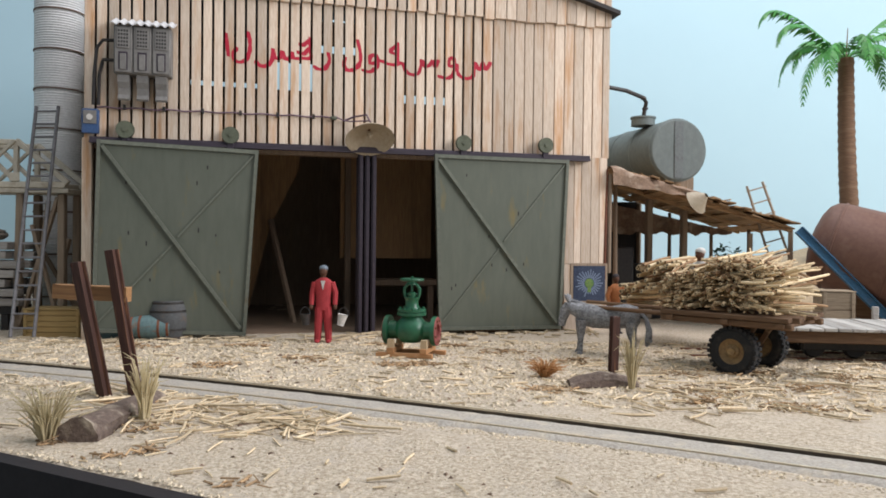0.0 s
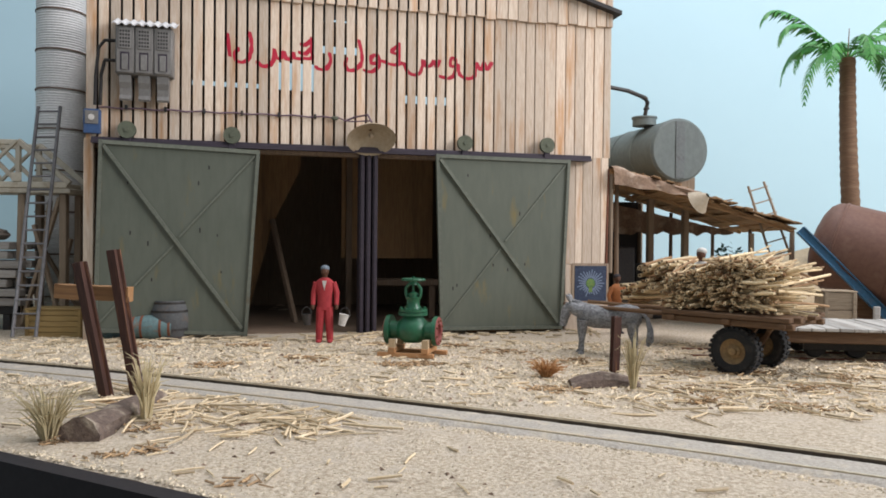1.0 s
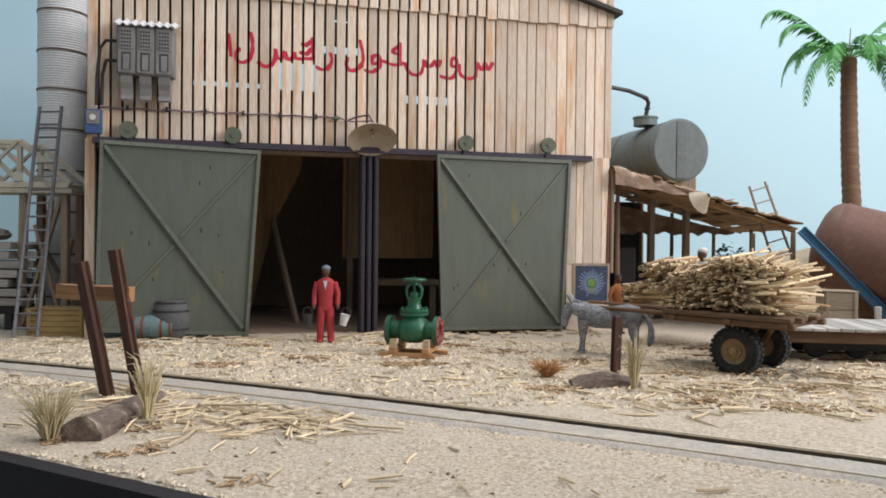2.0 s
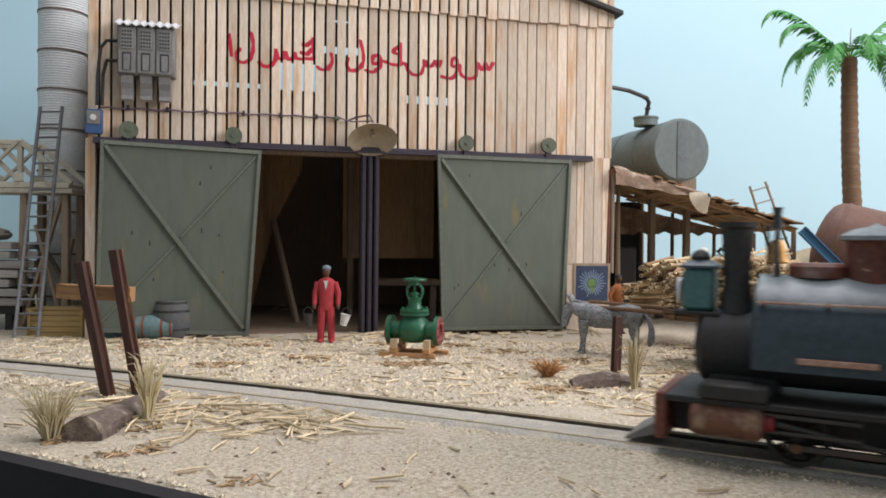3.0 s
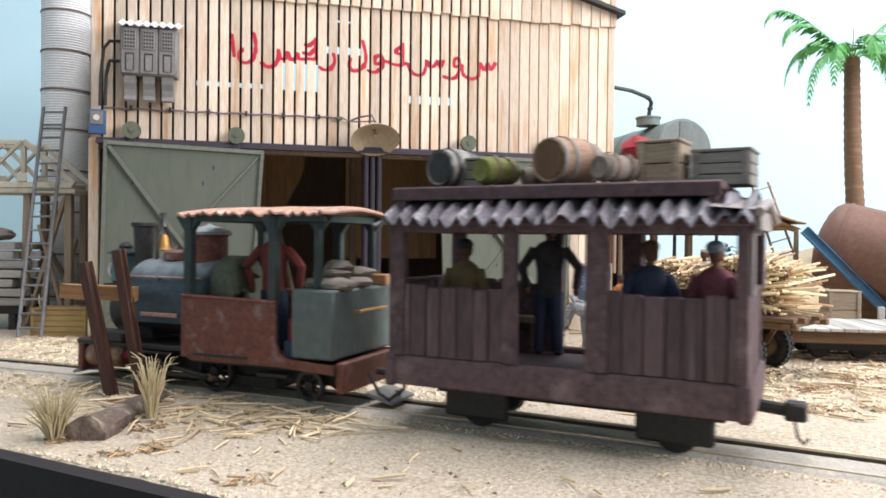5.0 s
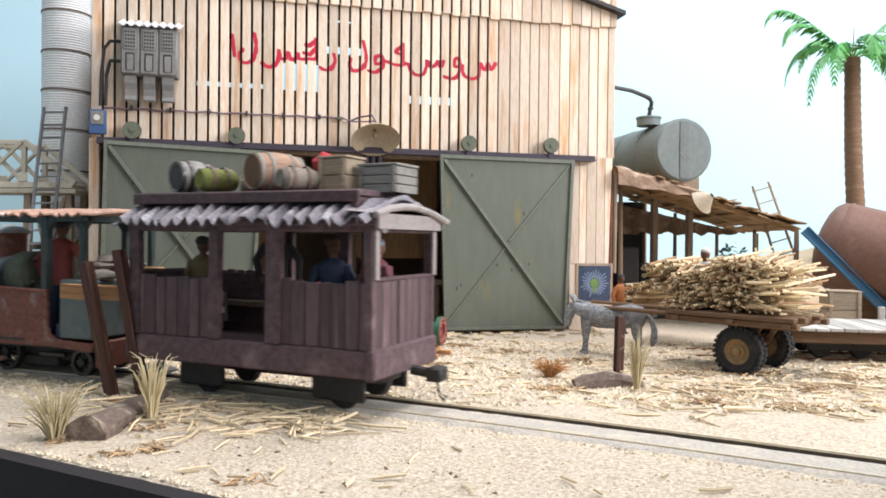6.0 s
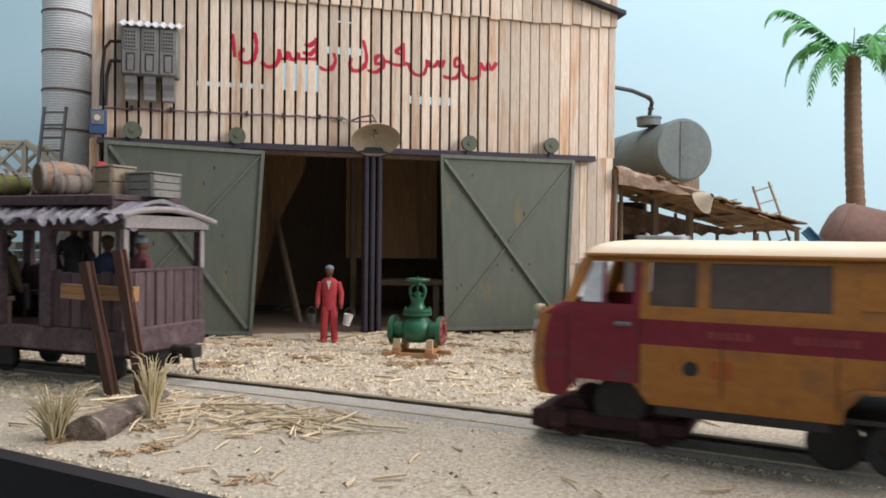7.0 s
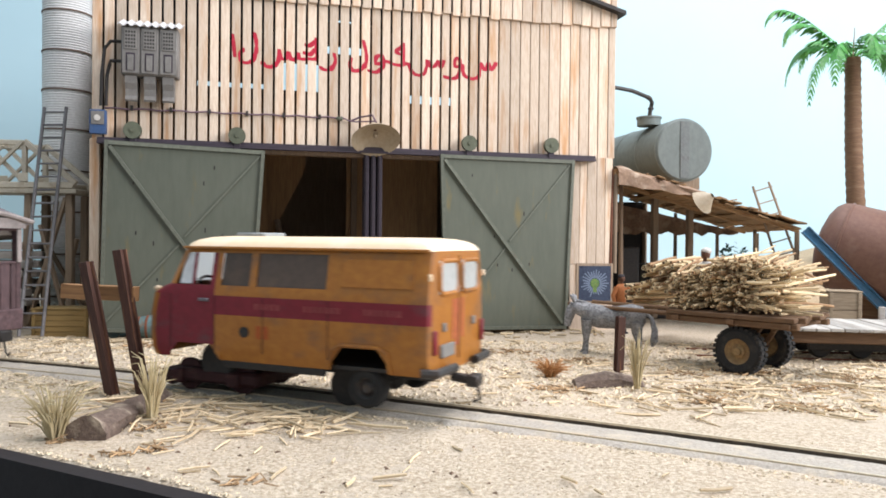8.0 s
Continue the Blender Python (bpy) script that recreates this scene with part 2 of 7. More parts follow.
# The pale patches are the crumpled sheet's white highlights, painted into the colour.
M_LEAD = surface("crumpled_lead_sheet", (0.21, 0.19, 0.205), (0.11, 0.098, 0.11), (0.47, 0.45, 0.46), 1.0, 6, (1, 1, 1), 0.55, 0.35, stains=0.42)
M_ORANGE = surface("orange_van_paint", (0.36, 0.145, 0.026), (0.29, 0.108, 0.02), (0.16, 0.085, 0.045), 2.2, 11, (1.4, 1, 1), 0.42, bump=0.1, stains=0.46)
M_CREAM = surface("cream_yellow_paint", (0.76, 0.60, 0.42), (0.72, 0.55, 0.36), (0.78, 0.66, 0.52), 3, 16, (1, 1, 1), 0.45, bump=0.05)
M_VANRED = surface("dull_crimson_paint", (0.19, 0.016, 0.026), (0.15, 0.013, 0.02), (0.10, 0.045, 0.05), 2, 7, (1.3, 1, 1), 0.5, bump=0.08, stains=0.45)
M_VANGLASS = surface("dusty_van_window", (0.095, 0.065, 0.05), (0.075, 0.053, 0.04), (0.14, 0.09, 0.06), 2, 12, (1, 1, 1), 0.35, bump=0.0)
M_PALEGLASS = surface("milky_van_window", (0.66, 0.66, 0.66), (0.56, 0.56, 0.57), None, 2, 12, (1, 1, 1), 0.3, bump=0.0)
M_MAROON = surface("maroon_bogie", (0.06, 0.018, 0.02), (0.035, 0.013, 0.014), (0.11, 0.05, 0.04), 1, 6)
M_TYRE = surface("dusty_rubber", (0.025, 0.024, 0.024), (0.018, 0.018, 0.018), (0.06, 0.052, 0.045), 0.7, 4, (1, 1, 1), 0.85, bump=0.5)
M_IRON = surface("dark_iron", (0.07, 0.065, 0.062), (0.045, 0.042, 0.04), (0.10, 0.065, 0.05), 1, 6, (1, 1, 1), 0.45, 0.5)
M_GREYPAINT = surface("grey_box_paint", (0.20, 0.19, 0.175), (0.16, 0.15, 0.14), (0.13, 0.11, 0.09), 1.5, 10, (1, 1, 1.5), 0.65, stains=0.36)
M_CORRUGATED = surface("pale_galvanised", (0.78, 0.77, 0.75), (0.68, 0.67, 0.65), (0.52, 0.48, 0.44), 2, 22, (1, 1, 1), 0.6, stains=0.35)
M_BAND = surface("brown_band", (0.16, 0.11, 0.08), None, None, 1.5, 6)
M_CREAMSTEEL = surface("cream_girder_paint", (0.58, 0.52, 0.42), (0.5, 0.44, 0.34), (0.36, 0.27, 0.18), 1.5, 8, (1, 1, 1), 0.6)
M_TIMBER = surface("raw_grey_timber", (0.33, 0.25, 0.18), (0.24, 0.18, 0.125), (0.19, 0.13, 0.09), 1.3, 9, LONG, 0.85, bump=0.5)
M_GREYTIMBER = surface("silvery_timber", (0.40, 0.37, 0.34), (0.28, 0.25, 0.22), (0.2, 0.16, 0.13), 1.3, 9, ALONG, 0.85, bump=0.6, shift=0.2)
M_LADDER = surface("grey_ladder_metal", (0.19, 0.185, 0.19), (0.15, 0.14, 0.14), None, 1.5, 6, rough=0.5)
M_YELLOWWOOD = surface("yellowish_crate", (0.36, 0.25, 0.10), (0.29, 0.19, 0.075), (0.24, 0.16, 0.07), 1.3, 9, ALONG, 0.8)
M_TEAL = surface("faded_teal_paint", (0.13, 0.20, 0.20), (0.09, 0.14, 0.14), (0.24, 0.13, 0.07), 1.5, 6, (1, 1, 1), 0.6, stains=0.42)
M_OLDBARREL = surface("grey_barrel", (0.11, 0.115, 0.115), (0.08, 0.08, 0.08), (0.15, 0.11, 0.08), 1, 6)
M_POST = surface("rusty_rail_post", (0.09, 0.04, 0.028), (0.045, 0.023, 0.018), (0.34, 0.15, 0.07), 1.0, 4, LONG, 0.65, 0.1, stains=0.4)
M_WARMWOOD = surface("warm_beam_wood", (0.40, 0.22, 0.10), (0.30, 0.15, 0.065), (0.2, 0.1, 0.05), 1.2, 8, ALONG, 0.8, bump=0.5)
M_LOG = surface("dusty_brown_log", (0.17, 0.125, 0.10), (0.10, 0.072, 0.058), (0.40, 0.33, 0.25), 1.4, 6, (1, 1, 1), 0.95, bump=1.0, relief=0.8, stains=0.45)
M_GRASS = surface("dry_grass", (0.55, 0.46, 0.28), (0.45, 0.36, 0.20), (0.60, 0.53, 0.36), 2, 8, (1, 1, 1), 0.8, bump=0.1)
M_REDGRASS = surface("rusty_dry_grass", (0.42, 0.20, 0.08), (0.5, 0.28, 0.12), None, 2, 8)
M_REED = surface("pale_reed", (0.70, 0.57, 0.37), (0.58, 0.44, 0.26), (0.40, 0.26, 0.13), 1.5, 9, (1, 1, 1), 0.7, bump=0.2, stains=0.38, shift=0.3)
M_REEDDARK = surface("brown_reed", (0.34, 0.21, 0.11), (0.24, 0.14, 0.07), (0.14, 0.08, 0.045), 1.5, 9, (1, 1, 1), 0.75, shift=0.3)
M_REEDCORE = surface("dark_reed_core", (0.10, 0.06, 0.03), None, None, 1, 4)
M_CARTWOOD = surface("brown_cart_wood", (0.16, 0.092, 0.05), (0.10, 0.055, 0.03), (0.26, 0.17, 0.10), 1.2, 8, ALONG, 0.8, bump=0.5)
M_DONKEY = surface("grey_donkey", (0.34, 0.34, 0.345), (0.13, 0.13, 0.135), (0.46, 0.455, 0.45), 1.1, 5, (1, 1, 1), 0.85, bump=1.0, relief=0.6, stains=0.4)
M_HUB = surface("ochre_hub", (0.30, 0.20, 0.09), (0.2, 0.12, 0.06), None, 1, 5, (1, 1, 1), 0.6, 0.2)
M_VALVE = surface("green_valve_paint", (0.016, 0.10, 0.046), (0.011, 0.078, 0.035), (0.022, 0.14, 0.07), 1.5, 7, (1, 1, 1), 0.38, bump=0.1, spec=0.5)
M_PALLET = surface("fresh_orange_wood", (0.55, 0.30, 0.14), (0.46, 0.23, 0.10), (0.36, 0.18, 0.08), 1.2, 8, ALONG, 0.75)
M_PALEWOOD = surface("pale_block_wood", (0.6, 0.45, 0.28), (0.5, 0.36, 0.21), None, 1.2, 8, LONG, 0.75)
M_REDSUIT = surface("red_overall", (0.42, 0.045, 0.05), (0.35, 0.035, 0.04), (0.30, 0.03, 0.035), 1.2, 6, (1, 1, 1), 0.75, bump=0.35)
M_SKIN = surface("brown_figure_paint", (0.13, 0.06, 0.035), (0.10, 0.045, 0.028), None, 1, 4)
M_CAP = surface("grey_blue_cap", (0.20, 0.24, 0.28), None, None, 1, 4)
M_WHITESHEET = surface("white_sheet_metal", (0.74, 0.74, 0.74), (0.6, 0.6, 0.6), None, 1.5, 6, (1, 1, 1), 0.5, stains=0.3)
M_WHITECLOTH = surface("off_white_paint", (0.62, 0.59, 0.54), (0.5, 0.47, 0.43), None, 1, 5)
M_DARKCLOTH = surface("dark_figure_paint", (0.035, 0.03, 0.035), (0.05, 0.04, 0.04), None, 1, 5)
M_BLUECLOTH = surface("blue_figure_paint", (0.03, 0.04, 0.075), None, None, 1, 5)
M_ORANGECLOTH = surface("orange_figure_paint", (0.42, 0.15, 0.05), None, None, 1, 5)
M_PINKCLOTH = surface("rose_figure_paint", (0.17, 0.055, 0.065), None, None, 1, 5)
M_OCHRECLOTH = surface("ochre_figure_paint", (0.17, 0.115, 0.05), None, None, 1, 5)
M_OILTANK = surface("green_grey_tank", (0.15, 0.175, 0.165), (0.12, 0.14, 0.132), (0.10, 0.10, 0.105), 3, 12, (1, 1, 1.6), 0.6, stains=0.36)
M_RUSTTANK = surface("brown_red_tank", (0.165, 0.088, 0.062), (0.13, 0.065, 0.048), (0.21, 0.13, 0.095), 3, 16, (1, 1, 1), 0.6, stains=0.4)
M_BLUEBEAM = surface("blue_steel_beam", (0.05, 0.15, 0.26), (0.04, 0.115, 0.2), (0.09, 0.12, 0.16), 1.5, 8, (1, 1, 1), 0.5)
M_THATCH = surface("brown_awning_wood", (0.40, 0.26, 0.14), (0.28, 0.17, 0.085), (0.20, 0.11, 0.06), 1.2, 9, ALONG, 0.9, bump=0.7, shift=0.25)
M_TARP = surface("dirty_tarpaulin", (0.27, 0.18, 0.12), (0.18, 0.115, 0.08), (0.42, 0.33, 0.25), 1.5, 8, (1, 1, 1), 0.85)
M_HILL = surface("sandy_hill", (0.46, 0.36, 0.24), (0.36, 0.27, 0.17), (0.30, 0.24, 0.17), 1.5, 14, (1, 1, 1), 0.95, bump=0.8)
M_LEAF = surface("palm_green", (0.09, 0.31, 0.065), (0.05, 0.21, 0.05), (0.28, 0.40, 0.11), 2, 9, (1, 1, 1), 0.45, bump=0.1, stains=0.4)
M_BUSH = surface("dark_green_bush", (0.02, 0.07, 0.045), (0.015, 0.05, 0.03), None, 1, 5)
M_TRUNK = surface("palm_bark", (0.20, 0.12, 0.07), (0.14, 0.08, 0.05), (0.26, 0.17, 0.11), 1.5, 8, (3, 3, 0.5), 0.9, bump=0.7)
M_GRAFFITI = surface("red_brush_paint", (0.45, 0.02, 0.045), (0.40, 0.018, 0.04), (0.5, 0.05, 0.08), 1.2, 6, (1, 1, 1), 0.55)
M_LAMPSHADE = surface("aged_cream_shade", (0.42, 0.35, 0.26), (0.36, 0.29, 0.2), (0.24, 0.17, 0.11), 2, 9, (1, 1, 1), 0.55, stains=0.35)
M_CABLE = surface("mauve_cable", (0.20, 0.13, 0.16), None, None, 1, 5)
M_BLUEBOX = surface("blue_switch_box", (0.05, 0.10, 0.22), None, (0.12, 0.12, 0.13), 1, 5)
M_POSTER = surface("dark_blue_poster", (0.025, 0.035, 0.065), (0.04, 0.055, 0.09), None, 1, 6)
M_POSTERRAY = surface("pale_blue_ray", (0.16, 0.20, 0.28), None, None, 1, 6)
M_POSTERGREEN = surface("poster_green", (0.08, 0.20, 0.07), (0.19, 0.24, 0.06), None, 1, 3)
M_DRIVER = surface("dull_red_coat", (0.20, 0.045, 0.035), (0.15, 0.033, 0.028), (0.12, 0.03, 0.028), 1, 6, (1, 1, 1), 0.8, bump=0.3)
M_FASCIA = surface("dark_fascia", (0.02, 0.016, 0.017), None, (0.035, 0.022, 0.02), 2, 30, (1, 1, 1), 0.7)
# ---- the layout board: ground, track, backdrop ----
TRACK = (-0.000349, -0.4725, 221.4)


def track_y(x):
    return TRACK[0] * x * x + TRACK[1] * x + TRACK[2]


def on_track(x):
    """The point and the heading (degrees) of the track at x, looking the way that the trains run."""
    slope = 2 * TRACK[0] * x + TRACK[1]
    return x, track_y(x), math.degrees(math.atan2(-slope, -1))


def track_offset(x, y):
    slope = 2 * TRACK[0] * x + TRACK[1]
    return (y - track_y(x)) / math.sqrt(1 + slope * slope)


def edge_y(x):
    """The front edge of the board."""
    return 126.5 - 0.5 * x


def ground_z(x, y):
    off = track_offset(x, y)
    n = noise.noise(Vector((x * 0.02, y * 0.02, 0))) * 1.2 + noise.noise(Vector((x * 0.11, y * 0.11, 5))) * 0.45
    w = max(0.0, min(1.0, (abs(off) - 11) / 7))
    base = -1.4 * max(0.0, min(1.0, (y - 340) / 60))
    if off < 0:
        base += 1.1 * max(0.0, min(1.0, (60 + off) / 30))
    return base * w + n * w + (1 - w) * (0.9 if off < 0 else 0.1)


def build_ground():
    s = Shape()
    xs = [-900, -600, -400, -320] + [-280 + 3 * i for i in range(204)] + [360, 440, 560, 760, 1000]
    ts = [0] + [2.5 * i for i in range(1, 100)] + [250 + 6 * i for i in range(1, 60)] + [680, 760, 900]
    for j, t in enumerate(ts):
        for x in xs:
            e = edge_y(x)
            y = min(738.0 - 0.01 * (len(ts) - j), e + t) + (1.2 * noise.noise(Vector((x * 0.08, 3, 1))) if j == 0 else 0)
            s.v.append((x, y, ground_z(x, y) - (0.8 if j == 0 else 0)))
    n = len(xs)
    for j in range(len(ts) - 1):
        for i in range(n - 1):
            a = j * n + i
            s.f.append((a, a + 1, a + n + 1, a + n))
    g = part("ground", s, M_GROUND)
    tagged(g, "sandy straw-strewn ground of the layout board", "ground", kind="structure")
    # front board
    s = Shape()
    s.add([(-900, edge_y(-900), 0), (1000, edge_y(1000), 0), (1000, edge_y(1000), -120), (-900, edge_y(-900), -120),
           (-900, edge_y(-900) - 6, 0.2), (1000, edge_y(1000) - 6, 0.2), (1000, edge_y(1000) - 6, -120), (-900, edge_y(-900) - 6, -120)],
          [(4, 7, 6, 5), (0, 4, 5, 1), (0, 1, 2, 3)])
    tagged(part("board_edge", s, M_FASCIA), "dark painted front board of the layout", "board edge", kind="structure")


def ribbon(s, x0, x1, step, o0, o1, z0, z1):
    """A bar along the track from offset o0 to o1 and height z0 to z1."""
    rings = []
    x = x0
    while x <= x1:
        slope = 2 * TRACK[0] * x + TRACK[1]
        k = 1 / math.sqrt(1 + slope * slope)
        nx, ny = -slope * k, k
        y = track_y(x)
        rings.append([(x + nx * o, y + ny * o, z) for o, z in ((o0, z0), (o0, z1), (o1, z1), (o1, z0))])
        x += step
    s.rings(rings)
    return s


M_RAILWEB = surface("dark_rail_web", (0.10, 0.078, 0.058), (0.06, 0.047, 0.036), (0.16, 0.12, 0.08), 1.5, 12)


def build_track():
    s, x, rings = Shape(), -420, []
    while x <= 640:
        slope = 2 * TRACK[0] * x + TRACK[1]
        k = 1 / math.sqrt(1 + slope * slope)
        ring = []
        for o, z in ((-14.5, -0.8), (-11.2, 1.15), (-9.2, 1.8), (-7.6, 1.7), (-3, 1.5), (3, 1.2), (6.4, 0.9), (7.3, 0.2), (9.4, 0.3), (12, 0.7), (14.5, -0.6)):
            wob = noise.noise(Vector((x * 0.15, o, 3)))
            if abs(o) > 11:
                z += 1.1 * noise.noise(Vector((x * 0.5, o, 12)))
                o += 2.2 * wob + 2.4 * noise.noise(Vector((x * 0.55, o, 6)))
            elif abs(abs(o) - 8.4) > 1.4:
                z += 0.22 * noise.noise(Vector((x * 0.3, o, 8)))
            ring.append((x - slope * k * o, track_y(x) + k * o, z))
        rings.append(ring)
        x += 2.5
    n = len(rings[0])
    s.add([p for r in rings for p in r], [(j * n + i + 1, j * n + i, (j + 1) * n + i, (j + 1) * n + i + 1) for j in range(len(rings) - 1) for i in range(n - 1)])
    bed = part("track_bed", s, M_BALLAST)
    tagged(bed, "grey cemented bed of the narrow-gauge track", "track bed", kind="structure")
    track = thing("railway_track", at(0, 0, 0), "narrow-gauge track of two worn steel rails", "track", kind="structure")
    for o in (-8.25, 8.25):
        s = ribbon(Shape(), -420, 640, 10, o - 0.5, o + 0.5, 1.55, 2.15)
        r = part("rail", s, M_RAIL, track)
        web = ribbon(Shape(), -420, 640, 10, o - 0.2, o + 0.2, 0.5, 1.54)
        part("rail_web", ribbon(web, -420, 640, 10, o - 0.9, o + 0.9, 0.1, 0.5), M_RAILWEB, r)


def build_backdrop():
    s = Shape().box(-3000, 3000, -3000, 3000, -960, -900)
    tagged(part("room_floor", s, M_DARK), "plain dark floor of the room", "floor", kind="structure")
    s = Shape()
    pts = [(-1000, -300), (-1000, 560), (-960, 680), (-860, 740), (860, 740), (1000, 700), (1060, 560), (1060, -300)]
    rings = [[(x, y, -60), (x, y, 900)] for x, y in pts]
    vs = [p for r in rings for p in r]
    fs = [(2 * i, 2 * i + 2, 2 * i + 3, 2 * i + 1) for i in range(len(pts) - 1)]
    s.add(vs, fs)
    tagged(part("backdrop", s, M_SKY), "plain pale blue backdrop behind the layout", "backdrop", kind="structure")


build_ground()
build_track()
build_backdrop()
# ---- the timber engine shed; its own axes: u along the front, v into the depth, z up ----
SHED = thing("engine_shed", at(-186, 392, 0, 0, 0, 13.49), "weathered plank shed with two green sliding doors", "shed")
SHED_M = SHED.matrix_basis.copy()
SPANS = []


def build_shed():
    # front planks above the doors
    u = -5.5
    while u < 297:
        gap = 1.3 if u < 215 else rnd(0.25, 0.85)
        w = rnd(4.4, 4.95) if u < 215 else rnd(5.4, 6.9)
        w = min(w, 297.5 - u)
        v0 = rnd(-0.2, 0.2)
        part("plank", Shape().box(u, u + w, v0, 1.6, 105.5 + rnd(-0.4, 0.5), 189, 0.2), M_BOARD, SHED, smooth=False)
        SPANS.append((u, u + w, v0))
        part("plank", Shape().box(u + 0.3, min(u + w + 0.4, 297.5), -1.9, -0.3, rnd(186.0, 187.4), 233, 0.2), M_BOARD, SHED, smooth=False)
        u += w + gap
    # right of the doors
    u = 268.5
    while u < 296:
        w = min(rnd(4.5, 6.5), 297.5 - u)
        part("plank", Shape().box(u, u + w - 0.25, 0, 1.6, 39.5, 106, 0.2), M_BOARD, SHED, smooth=False)
        u += w
    part("corner_post", Shape().box(-6.5, -1.5, -0.5, 4, -3, 106, 0.3), M_BOARD, SHED)
    part("door_rail", Shape().box(-2, 283, -4.5, -0.5, 103, 106.4, 0.3).box(-2, 283, -5.2, -4.6, 103, 104.2, 0), M_BEAM, SHED)
    part("rear_beam", Shape().box(-2, 294, 2, 6, 101, 107, 0.3), M_DARK, SHED)
    for a in (140.3, 144.1, 148.0):
        part("column_channel", Shape().box(a, a + 2.8, -2, 8, -3, 105, 0.3).box(a + 0.9, a + 1.9, -2.6, -2.05, -3, 105), M_BEAM, SHED)
    part("side_wall", Shape().box(294, 297.4, 1.7, 190, -3, 190), M_BOARD, SHED)
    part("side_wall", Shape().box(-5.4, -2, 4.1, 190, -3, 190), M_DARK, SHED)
    # back wall with light slots
    us, zs = [-2, 29.7, 81, 94, 130, 166, 199.6, 241, 294], [-3, 168.5, 174, 175.7, 178.3, 196.7, 206, 212.6, 232]
    holes = ((29.7, 81, 174, 178.3), (94, 130, 174, 196.7), (130, 166, 206, 212.6), (199.6, 241, 168.5, 175.7))
    for i in range(len(us) - 1):
        cu, z0 = (us[i] + us[i + 1]) / 2, zs[0]
        for j in range(len(zs) - 1):
            cz = (zs[j] + zs[j + 1]) / 2
            if any(a < cu < b and c < cz < d for a, b, c, d in holes):
                if zs[j] > z0:
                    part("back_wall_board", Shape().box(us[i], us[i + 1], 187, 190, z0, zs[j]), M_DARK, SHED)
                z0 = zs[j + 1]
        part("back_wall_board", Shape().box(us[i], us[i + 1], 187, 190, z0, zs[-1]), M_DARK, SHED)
    # Inside walls, prop, bench and floor: brown, darkened for the shade of the shed.
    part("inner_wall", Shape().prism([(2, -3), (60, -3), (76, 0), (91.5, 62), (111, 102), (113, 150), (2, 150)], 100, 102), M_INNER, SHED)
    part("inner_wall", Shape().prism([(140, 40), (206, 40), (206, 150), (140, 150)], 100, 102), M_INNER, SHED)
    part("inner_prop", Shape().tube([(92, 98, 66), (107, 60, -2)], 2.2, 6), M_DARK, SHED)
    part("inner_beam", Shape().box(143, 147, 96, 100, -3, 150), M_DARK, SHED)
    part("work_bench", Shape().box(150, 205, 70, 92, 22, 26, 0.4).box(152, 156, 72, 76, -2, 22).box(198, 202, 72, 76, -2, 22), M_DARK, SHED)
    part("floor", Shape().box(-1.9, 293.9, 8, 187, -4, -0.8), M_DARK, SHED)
    # sill timbers under the doors
    part("sill", Shape().box(205, 265, -3.5, 1, -3, 1.2, 0.3), M_CARTWOOD, SHED)
    part("poster_panel", Shape().box(268.4, 297.4, -0.2, 1.6, -3, 39.4, 0.2), M_BOARD, SHED)
    # roof
    for a, b in ((301, 146), (-9, 146)):
        rise = abs(a - b) * 0.28
        prof = [(a, 194), (b, 194 + rise), (b, 196.4 + rise), (a, 196.4)]
        part("roof", Shape().prism(prof if a > b else prof[::-1], -7, 196), M_BLACK, SHED)
    part("ridge_cap", Shape().box(140, 152, -7.5, 196.5, 239.6, 242, 0.4), M_BLACK, SHED)


def door_leaf(corners, v):
    """A braced sheet door through four corners (u, z): top left, top right, bottom right, bottom left."""
    tl, tr, br, bl = [Vector((p[0], p[1])) for p in corners]

    def q(a, b):
        top, bot = tl.lerp(tr, a), bl.lerp(br, a)
        r = bot.lerp(top, b)
        return r.x, r.y
    door = part("door", Shape().prism([tuple(bl), tuple(br), tuple(tr), tuple(tl)], v, v + 1.5), M_DOOR, SHED, "olive green steel sliding door")

    def bar(a, b, w, y0, y1, name):
        p, r = Vector(q(*a)), Vector(q(*b))
        d = (r - p).normalized()
        n = Vector((-d.y, d.x)) * w / 2
        part(name, Shape().prism([tuple(p - n), tuple(r - n), tuple(r + n), tuple(p + n)], y0, y1), M_DOORFRAME, door)
    bar((0, 0.988), (1, 0.988), 2.0, v - 1.3, v - 0.05, "frame_rail")
    bar((0, 0.012), (1, 0.012), 1.8, v - 1.3, v - 0.05, "frame_rail")
    bar((0.012, 0), (0.012, 1), 1.8, v - 1.35, v - 0.1, "frame_stile")
    bar((0.988, 0), (0.988, 1), 1.8, v - 1.35, v - 0.1, "frame_stile")
    bar((0.03, 0.97), (0.96, 0.04), 1.7, v - 1.9, v - 0.05, "brace")
    bar((0.03, 0.05), (0.485, 0.475), 0.9, v - 0.7, v - 0.05, "brace")
    bar((0.515, 0.515), (0.97, 0.97), 0.9, v - 0.7, v - 0.05, "brace")
    for i in range(9):
        a, b = rnd(0.1, 0.9), rnd(0.12, 0.9)
        x, z = q(a, b)
        s = Shape().box(x - 0.35, x + 0.35, v - 0.12, v + 0.1, z - rnd(0.6, 1.4), z + rnd(0.6, 1.4), 0.1)
        part("dent", s, M_BLACK, door)
    return door


